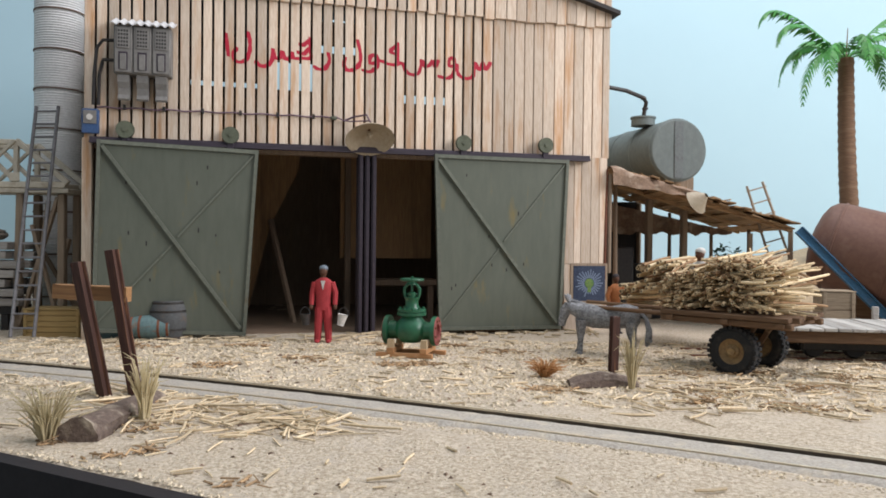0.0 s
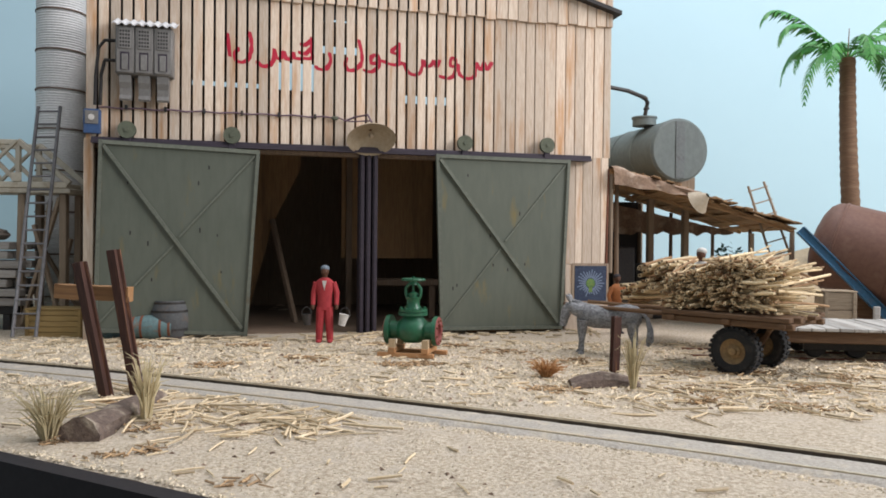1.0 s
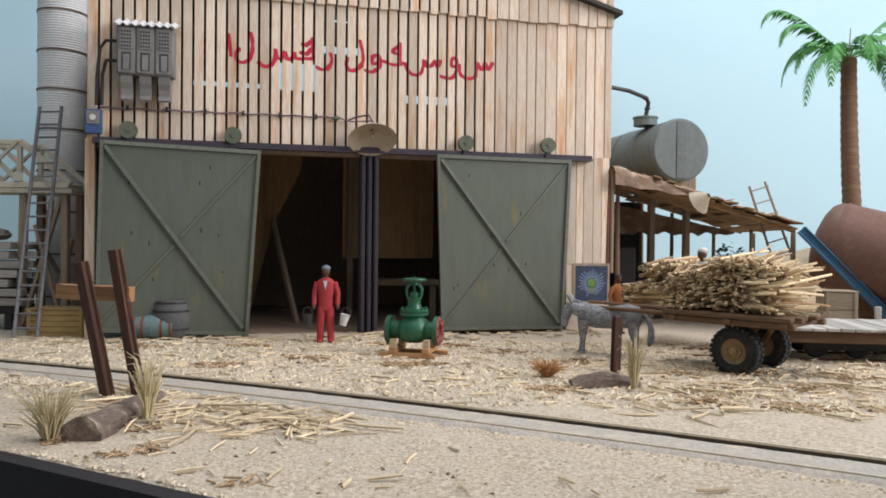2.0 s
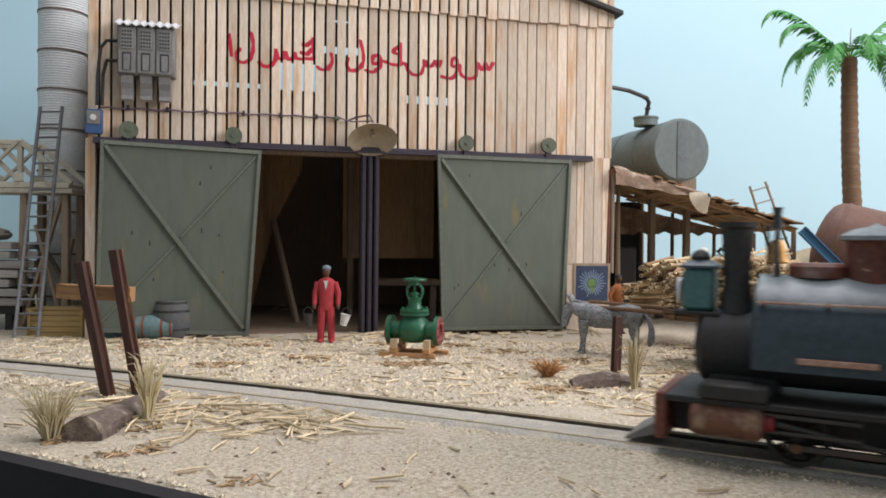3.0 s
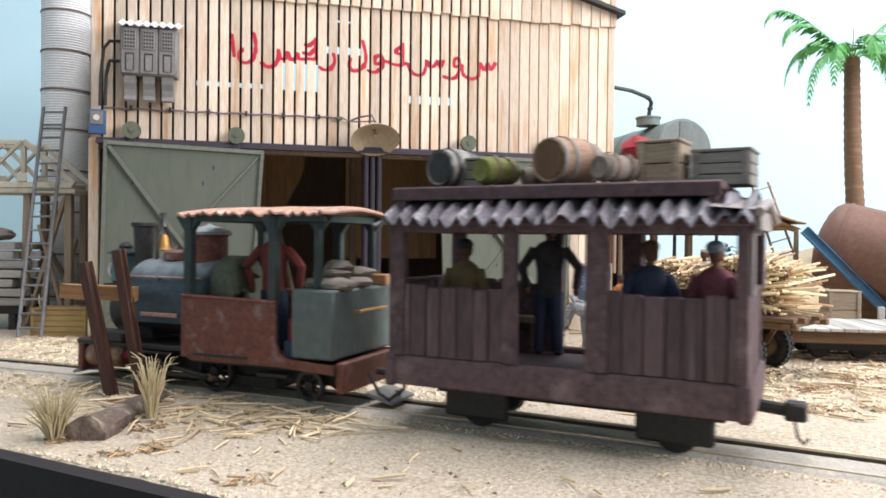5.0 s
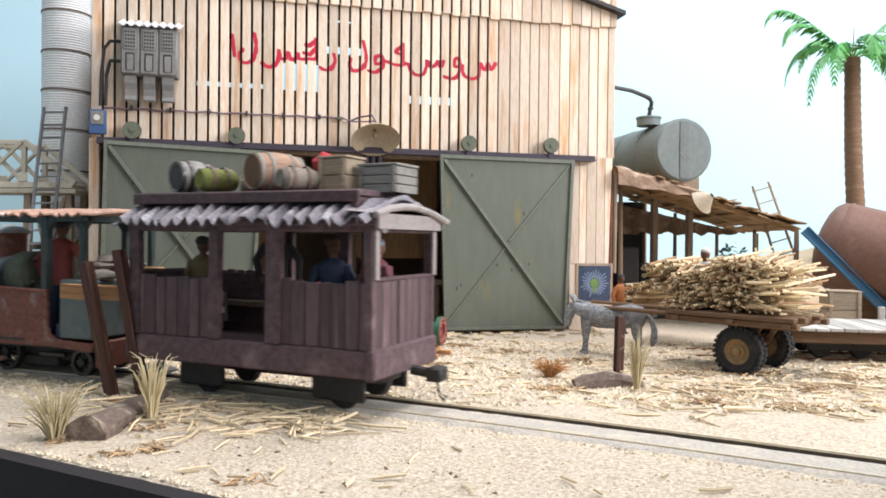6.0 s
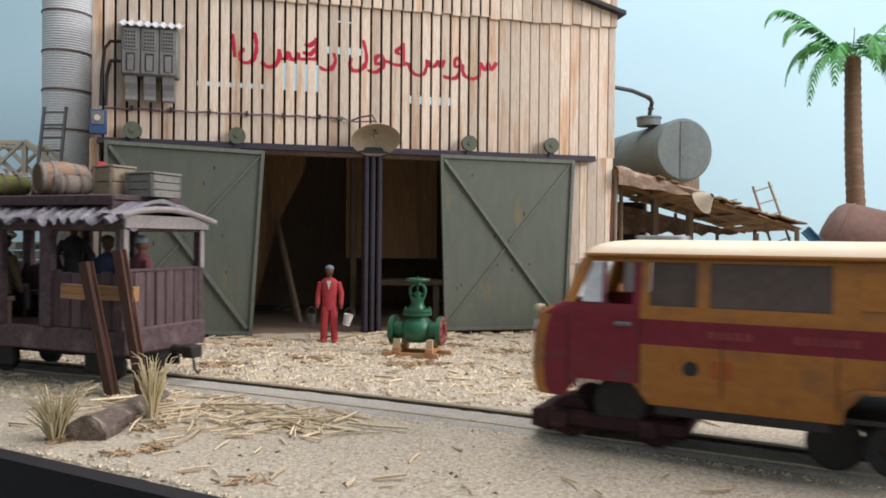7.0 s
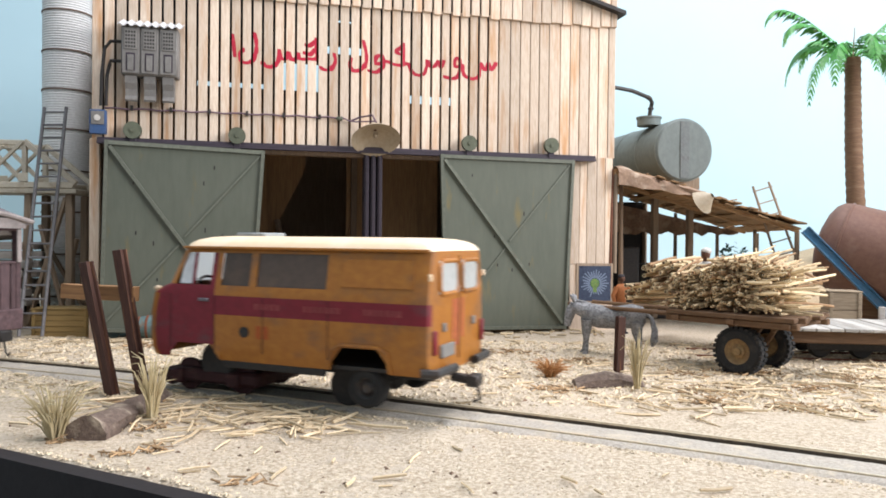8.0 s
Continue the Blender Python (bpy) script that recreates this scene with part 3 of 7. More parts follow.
def build_front_fittings():
    # rollers that carry the doors
    for u, z in ((15.8, 110.5), (69.6, 109.8), (202.0, 110.9), (253.6, 111.6)):
        s = Shape().tube([(u, -6.2, z), (u, -3.2, z)], 4.6, 20)
        s.tube([(u, -6.8, z), (u, -2.6, z)], 1.2, 8)
        r = part("door_roller", s, M_OLIVE, SHED)
        part("hanger", Shape().box(u - 1.9, u + 1.9, -5.4, -3.8, z - 8, z - 2, 0.3), M_BEAM, r)
    # poster
    poster = thing("poster", SHED_M @ at(272.8, -0.7, 19), "dark blue sunburst poster with a green centre", "poster")
    part("sheet", Shape().box(1.6, 22.9, -0.3, 0.3, -2.4, 19.4), M_POSTER, poster)
    part("border", Shape().box(0, 24.5, -0.1, 0.35, -4, 21), M_TIMBER, poster)
    s = Shape()
    for k in range(26):
        a = math.pi * 2 * k / 26
        c, r0, r1 = (12.2, 8.6), 3.4, rnd(6.5, 9.6)
        p0 = (c[0] + math.cos(a) * r0, -0.42, c[1] + math.sin(a) * r0)
        p1 = (c[0] + math.cos(a) * r1, -0.42, c[1] + math.sin(a) * r1)
        n = (-math.sin(a) * 0.42, 0, math.cos(a) * 0.42)
        s.add([(p0[0] - n[0], -0.42, p0[2] - n[2]), (p1[0] - n[0], -0.42, p1[2] - n[2]), (p1[0] + n[0], -0.42, p1[2] + n[2]), (p0[0] + n[0], -0.42, p0[2] + n[2])], [(0, 1, 2, 3)])
    part("rays", s, M_POSTERRAY, poster)
    part("centre", Shape().tube([(12.2, -0.5, 8.6), (12.2, -0.3, 8.6)], 3.0, 12).box(11, 13.4, -0.5, -0.32, 3, 8), M_POSTERGREEN, poster)
    # switch cabinet
    cab = thing("switch_cabinet", SHED_M @ at(10.8, -10, 139), "grey three-bay electric cabinet with louvred panels", "electric cabinet")
    part("case", Shape().box(0, 28.4, 0, 9.4, 0, 25.5, 0.5), M_GREYPAINT, cab)
    for k in range(3):
        a = 0.5 + k * 9.35
        d = part("panel", Shape().box(a, a + 8.7, -1.0, -0.05, 0.6, 24.8, 0.35), M_GREYPAINT, cab)
        part("vent_plate", Shape().box(a + 1.3, a + 7.4, -1.5, -1.02, 13.2, 23.6, 0.15), M_GREYPAINT, d)
        s = Shape()
        for i in range(4):
            for j in range(5):
                s.box(a + 1.85 + i * 1.35, a + 2.75 + i * 1.35, -1.56, -1.51, 14.0 + j * 1.9, 15.1 + j * 1.9)
        part("vents", s, M_BLACK, d)
        # Flat dark plate around the handle: the groove's shade put in as colour.
        part("slot", Shape().box(a + 2.0, a + 6.6, -1.06, -1.01, 2.0, 11.4), M_BEAM, d)
        part("handle", Shape().box(a + 2.7, a + 5.9, -1.5, -1.08, 2.0, 10.3, 0.2), M_GREYPAINT, d)
        sec = [(1.0, -0.2), (7.4, -0.2), (7.8, -5), (7.4, -9.5), (5.6, -12.4), (2.6, -13.6), (1.8, -12.6), (3.0, -10.4), (2.6, -7), (1.2, -4)]
        x0, x1, n = a + 1.2, a + 7.0, len(sec)
        part("pipe_box", Shape().add([(x0, y, z) for y, z in sec] + [(x1, y, z) for y, z in sec],
             [(k, n + k, n + (k + 1) % n, (k + 1) % n) for k in range(n)] + [tuple(range(n)), tuple(range(2 * n - 1, n - 1, -1))]), M_GREYPAINT, cab, smooth=False)
    part("cover", wavy_sheet(-1.4, 30.6, -2.8, 9.4, lambda x, y: 25.8 + (y + 2.8) * 0.42, 4.0, 0.6, 0.5, 4), M_WHITESHEET, cab, "white corrugated cover")
    for k, o in enumerate((0, 2.6)):
        part("feed_pipe", Shape().tube([(0, 4, 18 - o * 4), (-6, 4.5, 18 - o * 4), (-9 + o, 5, 14 - o * 3), (-10.5 + o, 5.5, 0), (-11 + o, 6, -16)], 0.9, 8), M_BLACK, cab)
    # small blue switch at the corner
    sw = thing("switch_box", SHED_M @ at(-3.5, -1.0, 108), "small blue switch box on the corner post", "switch box")
    part("case", Shape().box(-2.5, 6, -3, -0.2, 0, 13, 0.4), M_BLUEBOX, sw)
    part("cover", Shape().box(-1.5, 5, -3.5, -3.05, 5, 12, 0.2), M_GREYPAINT, sw)
    part("dial", Shape().tube([(1.7, -3.9, 8.5), (1.7, -3.4, 8.5)], 1.6, 10), M_WHITECLOTH, sw)
    # lamp over the doors
    lamp = thing("shed_lamp", SHED_M @ at(145.3, -12, 112), "aged cream enamel lamp shade over the doors", "lamp")
    tilt = mm(0, 0, 0, -33)
    part("shade", Shape().lathe([(2.0, 5.2), (5, 4.0), (9.5, 1.2), (13.6, -3.0), (13.9, -3.3), (13.2, -3.2), (9.2, 0.6), (4.8, 3.2), (0.1, 4.2)], 28, tilt, False), M_LAMPSHADE, lamp)
    part("bulb", Shape().blob((0, 0, 0.5), (1.6, 1.6, 2.2), 1, 0, 12, 8, tilt), M_LAMPSHADE, lamp)
    part("cap", Shape().lathe([(0.1, 4.0), (3.0, 4.2), (2.6, 6.5), (1.2, 8.0), (0.1, 8.0)], 14, tilt), M_COPPER, lamp)
    part("arm", Shape().tube([(0, -2.6, 7), (-1.5, 3, 12), (-8, 9, 11.5), (-14, 11.2, 9)], 0.55, 8), M_CABLE, lamp)
    # cable along the wall
    cable = thing("wall_cable", SHED_M @ at(0, -1.2, 0), "thin mauve cable pinned along the shed front", "cable")
    pts = [(1 + k * 4.4, 0.0, 122.3 + 0.35 * math.sin(k * 1.7) + k * 0.02) for k in range(30)]
    part("wire", Shape().tube(pts, 0.5, 6), M_CABLE, cable)
    for k in range(6):
        part("clip", Shape().box(14 + k * 20, 15.4 + k * 20, -0.8, 0.8, 121.5, 124.2, 0.2), M_IRON, cable)
    part("joint", Shape().blob((126, -0.4, 122.4), (2.2, 1.2, 1.3), 2, 0.2), M_OLIVE, cable)
    part("wire", Shape().tube([(123, 0, 122.8), (127, -0.3, 123.4), (131, -0.5, 121.5), (135, -1.5, 120.8), (145, -9, 120.5)], 0.4, 6), M_CABLE, cable)


def stroke(points, width=2.3):
    """One brush stroke on the planks; it leaves the gaps free."""
    s = Shape()
    pts = [Vector(p) for p in points]
    path = []
    for i in range(len(pts) - 1):
        p0, p1, p2, p3 = pts[max(i - 1, 0)], pts[i], pts[i + 1], pts[min(i + 2, len(pts) - 1)]
        n = max(2, int((p2 - p1).length / 0.45))
        for k in range(n):
            t = k / n
            path.append(0.5 * ((2 * p1) + (p2 - p0) * t + (2 * p0 - 5 * p1 + 4 * p2 - p3) * t * t + (3 * p1 - p0 - 3 * p2 + p3) * t ** 3))
    path.append(pts[-1])
    k = 0
    for p in path:
        w = width * (0.85 + 0.3 * noise.noise(Vector((p.x * 0.4, p.y * 0.4, 0))))
        for a, b, v0 in SPANS:
            lo, hi = max(a, p.x - w / 2), min(b, p.x + w / 2)
            if hi > lo:
                k += 1
                y = v0 - 0.06 - 0.0006 * (k % 60)
                ht = w * 0.5
                s.add([(lo, y, p.y - ht * 0.7), (hi, y, p.y - ht), (hi, y, p.y + ht * 0.7), (lo, y, p.y + ht)], [(0, 1, 2, 3)])
    return s


def build_writing():
    sign = thing("painted_writing", SHED_M.copy(), "red brush-painted script across the shed planks", "painted sign")
    for letter in (
        [(66.7, 166.2), (67.3, 160.7), (67.9, 154.8)],
        [(78.4, 167.8), (79.4, 163.4), (79.4, 158.4), (77.6, 153.0), (74.0, 151.2), (71.0, 152.5), (70.6, 155.6), (72.1, 158.5)],
        [(111.9, 165.8), (108.4, 163.0), (106.8, 163.6)],
        [(105.9, 159.0), (109.1, 158.3), (111.6, 161.3)],
    ):
        part("letter", stroke(letter), M_GRAFFITI, sign, smooth=False)
    part("letter", stroke([(82.8, 151.8), (85.9, 149.8), (89.8, 151.0), (91.7, 154.6), (91.9, 159.3), (93.2, 155.0), (95.7, 155.2), (97.2, 158.4), (98.5, 155.0),
                           (101.0, 155.2), (102.5, 158.2), (103.5, 155.4), (108.2, 155.7), (112.9, 156.3), (112.5, 161.4), (112.5, 167.2)]), M_GRAFFITI, sign, smooth=False)
    for letter in (
        [(122.7, 159.2), (123.4, 155.1), (120.9, 150.8), (117.1, 150.2), (115.1, 151.4)],
        [(139.4, 167.8), (141.1, 160.5), (140.8, 155.0), (137.9, 151.5), (133.7, 150.6), (131.7, 153.4), (132.4, 157.3)],
        [(150.6, 156.3), (147.0, 155.4), (146.7, 158.9), (149.3, 160.4), (151.3, 158.3), (150.7, 153.7), (146.7, 150.5), (142.5, 151.2)],
        [(153.3, 157.1), (158.3, 155.5), (162.6, 156.1), (162.9, 161.7), (162.8, 167.9)],
        [(161.8, 166.2), (158.5, 163.3), (160.5, 161.9)],
    ):
        part("letter", stroke(letter), M_GRAFFITI, sign, smooth=False)
    part("letter", stroke([(162.9, 156.1), (165.6, 156.6), (167.6, 152.5), (171.0, 150.4), (175.1, 151.3), (176.7, 155.4), (177.3, 158.7), (179.1, 155.8), (181.8, 156.4),
                           (183.8, 159.1), (185.2, 156.2), (187.2, 159.4)]), M_GRAFFITI, sign, smooth=False)
    part("letter", stroke([(197.2, 157.4), (194.1, 156.8), (194.1, 160.8), (196.5, 161.7), (197.3, 156.7), (195.6, 151.2), (192.1, 149.4), (187.7, 150.4)]), M_GRAFFITI, sign, smooth=False)
    part("letter", stroke([(198.6, 157.8), (199.7, 152.2), (204.3, 150.1), (208.8, 152.1), (209.8, 159.5), (212.3, 156.0), (214.7, 159.9), (216.5, 156.3), (219.3, 160.2)]),
         M_GRAFFITI, sign, smooth=False)


# Brown of the inner walls, some of the indoor shade put into it.
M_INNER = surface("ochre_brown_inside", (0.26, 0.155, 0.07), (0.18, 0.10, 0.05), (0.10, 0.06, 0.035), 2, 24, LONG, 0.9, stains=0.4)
build_shed()
door_leaf([(2.6, 104.5), (84.7, 101.8), (78.5, -0.2), (0.3, 3.0)], -7.5)
door_leaf([(183.8, 103.6), (267.5, 103.0), (263.4, 0.2), (187.5, 0.6)], -7.5)
build_front_fittings()
build_writing()
# ---- figures: plain painted dolls, one mesh each ----
def doll(name, m, label, cloth, legs, hat, height=40.0, arms=((-1, 0.2), (1, 0.2)), seated=False, brim=False, shirt=None):
    """A standing or seated painted figure; it faces -y of its own axes. arms: side and spread."""
    k = height / 40.0
    s = Shape()
    hip = 19 * k if not seated else 3 * k
    s.use(1)
    if seated:
        for sx in (-1, 1):
            s.tube([(sx * 2 * k, 0, hip), (sx * 2.4 * k, -7 * k, hip + 1), (sx * 2.4 * k, -8 * k, -5 * k)], [2.3 * k, 2.0 * k, 1.6 * k], 8)
    else:
        for sx in (-1, 1):
            s.tube([(sx * 1.9 * k, 0, hip), (sx * 2.5 * k, -0.3 * k, 10 * k), (sx * 2.9 * k, 0, 1.4 * k)], [2.6 * k, 2.1 * k, 1.8 * k], 9)
            s.blob((sx * 3.0 * k, -1.2 * k, 1.0 * k), (1.5 * k, 2.8 * k, 1.1 * k), 1, 0.05)
    s.use(0)
    rings = []
    for z, a, b in ((-1.5, 3.9, 2.6), (2, 4.0, 2.7), (6, 3.9, 2.6), (10, 4.6, 2.9), (13, 5.0, 2.8), (14.6, 3.4, 2.2), (15.6, 1.6, 1.5)):
        rings.append([(a * k * math.cos(t), b * k * math.sin(t), hip + z * k) for t in [2 * math.pi * i / 12 for i in range(12)]])
    s.rings(rings)
    for sx, spread in arms:
        s.use(0).tube([(sx * 4.4 * k, 0, hip + 13 * k), (sx * (5.4 + 7 * spread) * k, 0.4 * k, hip + 7.5 * k), (sx * (5.8 + 4 * spread) * k, -1.5 * k, hip + 1.2 * k)],
                      [1.7 * k, 1.5 * k, 1.2 * k], 8)
        s.use(2).blob((sx * (5.9 + 4 * spread) * k, -1.7 * k, hip + 0.2 * k), (1.1 * k, 1.1 * k, 1.5 * k), 2, 0.1)
    s.use(2).tube([(0, 0, hip + 14.5 * k), (0, -0.2 * k, hip + 17 * k)], 1.3 * k, 8)
    s.blob((0, -0.3 * k, hip + 19 * k), (2.1 * k, 2.4 * k, 2.8 * k), 3, 0.08, 12, 9)
    s.use(3).blob((0, 0.1 * k, hip + 20.4 * k), (2.35 * k, 2.6 * k, 1.9 * k), 4, 0.08, 12, 8)
    if brim:
        s.lathe([(2.0 * k, hip + 20.0 * k), (4.0 * k, hip + 20.2 * k), (4.0 * k, hip + 20.6 * k), (2.0 * k, hip + 21 * k)], 14)
    if shirt:
        s.use(4).add([(-1.2 * k, -2.95 * k, hip + 14 * k), (1.2 * k, -2.95 * k, hip + 14 * k), (0, -3.05 * k, hip + 9 * k)], [(0, 2, 1)])
    ob = part(name, s, [cloth, legs, M_SKIN, hat, shirt or cloth])
    ob.matrix_basis = m
    return tagged(ob, label, "figure")


def spoked_wheel(parent, name, x, y, z, r, width, mat, spokes=8):
    w = part(name, Shape().lathe([(r - 1.3, -width / 2), (r, -width / 2), (r, width / 2), (r - 1.3, width / 2), (r - 1.3, -width / 2)], 22, at(0, 0, 0, 90), False), mat, parent, m=at(x, y, z))
    s = Shape()
    for k in range(spokes):
        a = 2 * math.pi * k / spokes
        s.tube([(0, 0, 0), (math.cos(a) * (r - 1), 0, math.sin(a) * (r - 1))], 0.42, 5)
    part("spokes", s, mat, w)
    part("hub", Shape().tube([(0, -width * 0.7, 0), (0, width * 0.7, 0)], 1.5, 10), mat, w)
    return w


# ---- rolling stock (its own axes: x ahead, y to the left, z up) ----
LOCO = thing("steam_locomotive", at(0, 0, 0), "small rusty blue-green steam locomotive with open cab", "locomotive")


def build_loco():
    L = LOCO
    part("buffer_beam", Shape().box(32.6, 35.6, -14, 14.5, 5.4, 17, 0.5), M_CABRUST, L)
    part("rail_guard", Shape().prism([(35.7, 5.2), (44, 2.6), (44, 3.4), (35.7, 8.5)], -9, 9), M_GREYPAINT, L)
    part("frame", Shape().box(-74, 32.5, -6.5, 6.5, 6.5, 15.6, 0.4), M_BLACK, L)
    part("running_board", Shape().box(-20.5, 32.5, -17, 17.5, 15.6, 17.2, 0.3), M_BLACK, L)
    part("smokebox", Shape().tube([(26.5, 0, 27.5), (25.6, 0, 27.5), (12, 0, 27.5)], [8.4, 9.4, 9.4], 24).box(8, 24, -7.5, 7.5, 15, 22, 1), M_BLACK, L)
    part("smokebox_door", Shape().tube([(28.2, 0, 27.5), (27.4, 0, 27.5), (26.4, 0, 27.5)], [3, 7.0, 7.6], 20), M_BLACK, L)
    # saddle tank
    prof = [(-15.5, 24.5)] + [(-16.2 * math.cos(a), 31 + 15 * math.sin(a)) for a in [math.pi * k / 18 for k in range(1, 18)]] + [(15.5, 24.5)]
    rings = []
    for x, k in ((13.8, 0.93), (13.0, 1.0), (-19.6, 1.0), (-20.4, 0.95)):
        rings.append([(x, y * k, 24.5 + (z - 24.5) * k) for y, z in prof])
    tank = part("saddle_tank", Shape().rings([r[::-1] for r in rings]), M_LOCOTANK, L, "blue-grey saddle tank with sheen painted pale on its chalky top")
    part("tank_seam", Shape().tube([(12.6, 14.4, 40.0), (-19.6, 14.4, 40.0)], 0.35, 6), M_ROOFRUST, tank)
    for x in (11.4, -2, -17):
        part("rail_stud", Shape().tube([(x, 13.4, 39.6), (x, 15.2, 40.1)], 0.5, 6), M_ROOFRUST, tank)
    part("name_plate", Shape().box(-12, 4, 15.9, 16.6, 26.6, 28.0, 0.2), M_ROOFRUST, tank)
    part("filler", Shape().lathe([(5.2, 45.2), (6.4, 45.6), (6.6, 48.2), (5.8, 49), (0.1, 49)], 20, mm(0.4, 0, 0)), M_CABRUST, L)
    part("boiler", Shape().tube([(12, 0, 28), (-24, 0, 28)], 9.5, 20), M_BLACK, L)
    part("chimney", Shape().lathe([(4.4, 36), (3.6, 40), (3.1, 44), (3.8, 57.0), (4.6, 57.6), (4.6, 58.8), (3.4, 58.8), (2.9, 50), (0.1, 50)], 22, mm(18.6, 0, 0)), M_BLACK, L)
    # headlamp on its bracket
    lamp = part("headlamp", Shape().box(22.4, 30.0, -4.2, 4.2, 35.2, 46.0, 0.9), M_LAMPTEAL, L, "blue-green square headlamp with a domed cap")
    part("lamp_cap", Shape().rings([[(26.2 + a * sx, b * sy, z) for sx, sy in ((-1, -1), (1, -1), (1, 1), (-1, 1))] for a, b, z in ((4.6, 4.8, 46.0), (4.5, 4.7, 46.6), (2.4, 2.4, 48.0))]), M_TANKBLUE, lamp)
    part("lamp_knob", Shape().lathe([(2.4, 47.8), (2.6, 48.8), (2.0, 49.7), (1.1, 50.4), (0.1, 50.6)], 14, mm(26.2, 0, 0)), M_BLACK, lamp)
    part("lens", Shape().tube([(30.7, 0, 40), (31.5, 0, 40)], 3.4, 18), M_PALEGLASS, lamp)
    lamp.matrix_basis = at(1.2, 0, 1.2)
    part("lamp_base", Shape().box(20.6, 31.8, -5.4, 5.4, 34.1, 35.1, 0.2).tube([(25.8, 0, 34.2), (25.0, 0, 26)], 1.0, 8), M_BLACK, lamp)
    # bell
    bell = part("bell", Shape().lathe([(0.1, 48.6), (2.4, 48.7), (3.0, 49.0), (2.3, 50.2), (1.9, 53.0), (1.2, 54.4), (0.1, 54.8)], 16, mm(9.4, 0, 0)), M_BRASS, L)
    part("yoke", Shape().tube([(9.4, 3.4, 45), (9.4, 3.1, 54), (9.4, 0, 58.4), (9.4, -3.1, 54), (9.4, -3.4, 45)], 0.7, 6).tube([(9.4, 0, 57.5), (9.4, 0.2, 60), (9.4, 0.4, 62.5)], [1.4, 0.8, 1.2], 8).tube([(11.2, 1, 46), (11.6, 1, 58)], 0.5, 6), M_IRON, bell)
    # dome
    dome = part("steam_dome", Shape().lathe([(7.0, 43), (6.4, 46), (6.3, 54), (7.4, 54.4), (7.4, 55.2), (5, 56.6), (1.2, 57.4), (0.1, 58)], 22, mm(-11.6, 0, 0)), M_CABRUST, L)
    # Pale cap over the dome: its white glint given as colour.
    part("dome_cap", Shape().lathe([(7.5, 54.6), (7.5, 55.6), (5.0, 57.0), (1.4, 57.8), (0.1, 58.6)], 22, mm(-11.6, 0, 0)), M_WHITEWASH, dome)
    part("safety_valve", Shape().tube([(-10, 3, 46), (-10, 5.2, 48.6)], 1.5, 10), M_ROOFRUST, L)
    # cylinders and motion gear
    for sy in (-1, 1):
        c = part("cylinder", Shape().tube([(26.5, sy * 15.5, 12.2), (25.6, sy * 15.5, 12.2), (11.6, sy * 15.5, 12.2), (10.6, sy * 15.5, 12.2)], [3.5, 4.1, 4.1, 3.2], 20), M_COPPER, L)
        part("valve_chest", Shape().box(9.5, 24.5, sy * 15.5 - 3.6, sy * 15.5 + 3.6, 17.3, 21, 0.6), M_BLACK, c)
        part("gland", Shape().tube([(11, sy * 15.5, 12.6), (8.4, sy * 15.5, 12.6)], 2.0, 12), M_VANRED, c)
        part("slide_bar", Shape().box(-9, 11, sy * 15.5 - 0.6, sy * 15.5 + 0.6, 14.0, 14.9).box(-9, 11, sy * 15.5 - 0.6, sy * 15.5 + 0.6, 10.4, 11.2), M_IRON, L)
        part("connecting_rod", Shape().tube([(8, sy * 15.6, 12.6), (-22, sy * 13.4, 7.4)], 0.75, 6), M_IRON, L)
        part("coupling_rod", Shape().box(-26, 6, sy * 12.4 - 0.5, sy * 12.4 + 0.5, 6.2, 7.8, 0.2), M_IRON, L)
        for x, r in ((4, 7.0), (-23, 7.0)):
            w = spoked_wheel(L, "driving_wheel", x, sy * 9.4, 2.0 + r, r, 2.6, M_BLACK, 10)
            part("crank_pin", Shape().tube([(0, 0, -2.2), (0, sy * 3.6, -2.2)], 1.2, 8), M_COPPER, w)
        spoked_wheel(L, "trailing_wheel", -60, sy * 9.4, 7.0, 5.0, 2.4, M_IRON, 9)
    # cab
    for sy in (-1, 1):
        side = [(-18.4, 15.2), (-18.4, 34.6), (-54.2, 33.6), (-54.2, 21.5), (-55.4, 18.4), (-58, 16.8), (-74.8, 16.0), (-74.8, 13.0), (-56, 14.2), (-22, 14.0)]
        if sy > 0:
            s = Shape().prism(side[::-1], 19.6, 20.9)
        else:
            s = Shape().prism(side[::-1], -20.9, -19.6)
        cab = part("cab_side", s, M_CABRUST, L, "rust-red dented cab side")
        part("cab_rim", Shape().tube([(-18.4, sy * 20.6, 15), (-18.4, sy * 20.6, 34.8), (-54.4, sy * 20.6, 33.8)], 0.7, 6), M_CABRUST, cab)
        part("cab_slot", Shape().box(-44, -23, sy * 21.0 - 0.15, sy * 21.0 + 0.15, 15.6, 16.5), M_BLACK, cab)
        for x in (-20.0, -52.8):
            p = part("cab_post", Shape().box(x - 1.5, x + 1.5, sy * 19.4 - 1.5, sy * 19.4 + 1.5, 33.5, 61, 0.3), M_CABGREEN, L)
            part("post_bracket", Shape().prism([(x - 5, 60.4), (x + 5, 60.4), (x + 1.5, 55.5), (x - 1.5, 55.5)], sy * 19.4 - 1.0, sy * 19.4 + 1.0), M_CABGREEN, p)
    for sy in (-1,):
        x = -67.5
        p = part("cab_post", Shape().box(x - 1.2, x + 1.2, sy * 17 - 1.2, sy * 17 + 1.2, 38, 61, 0.3), M_CABGREEN, L)
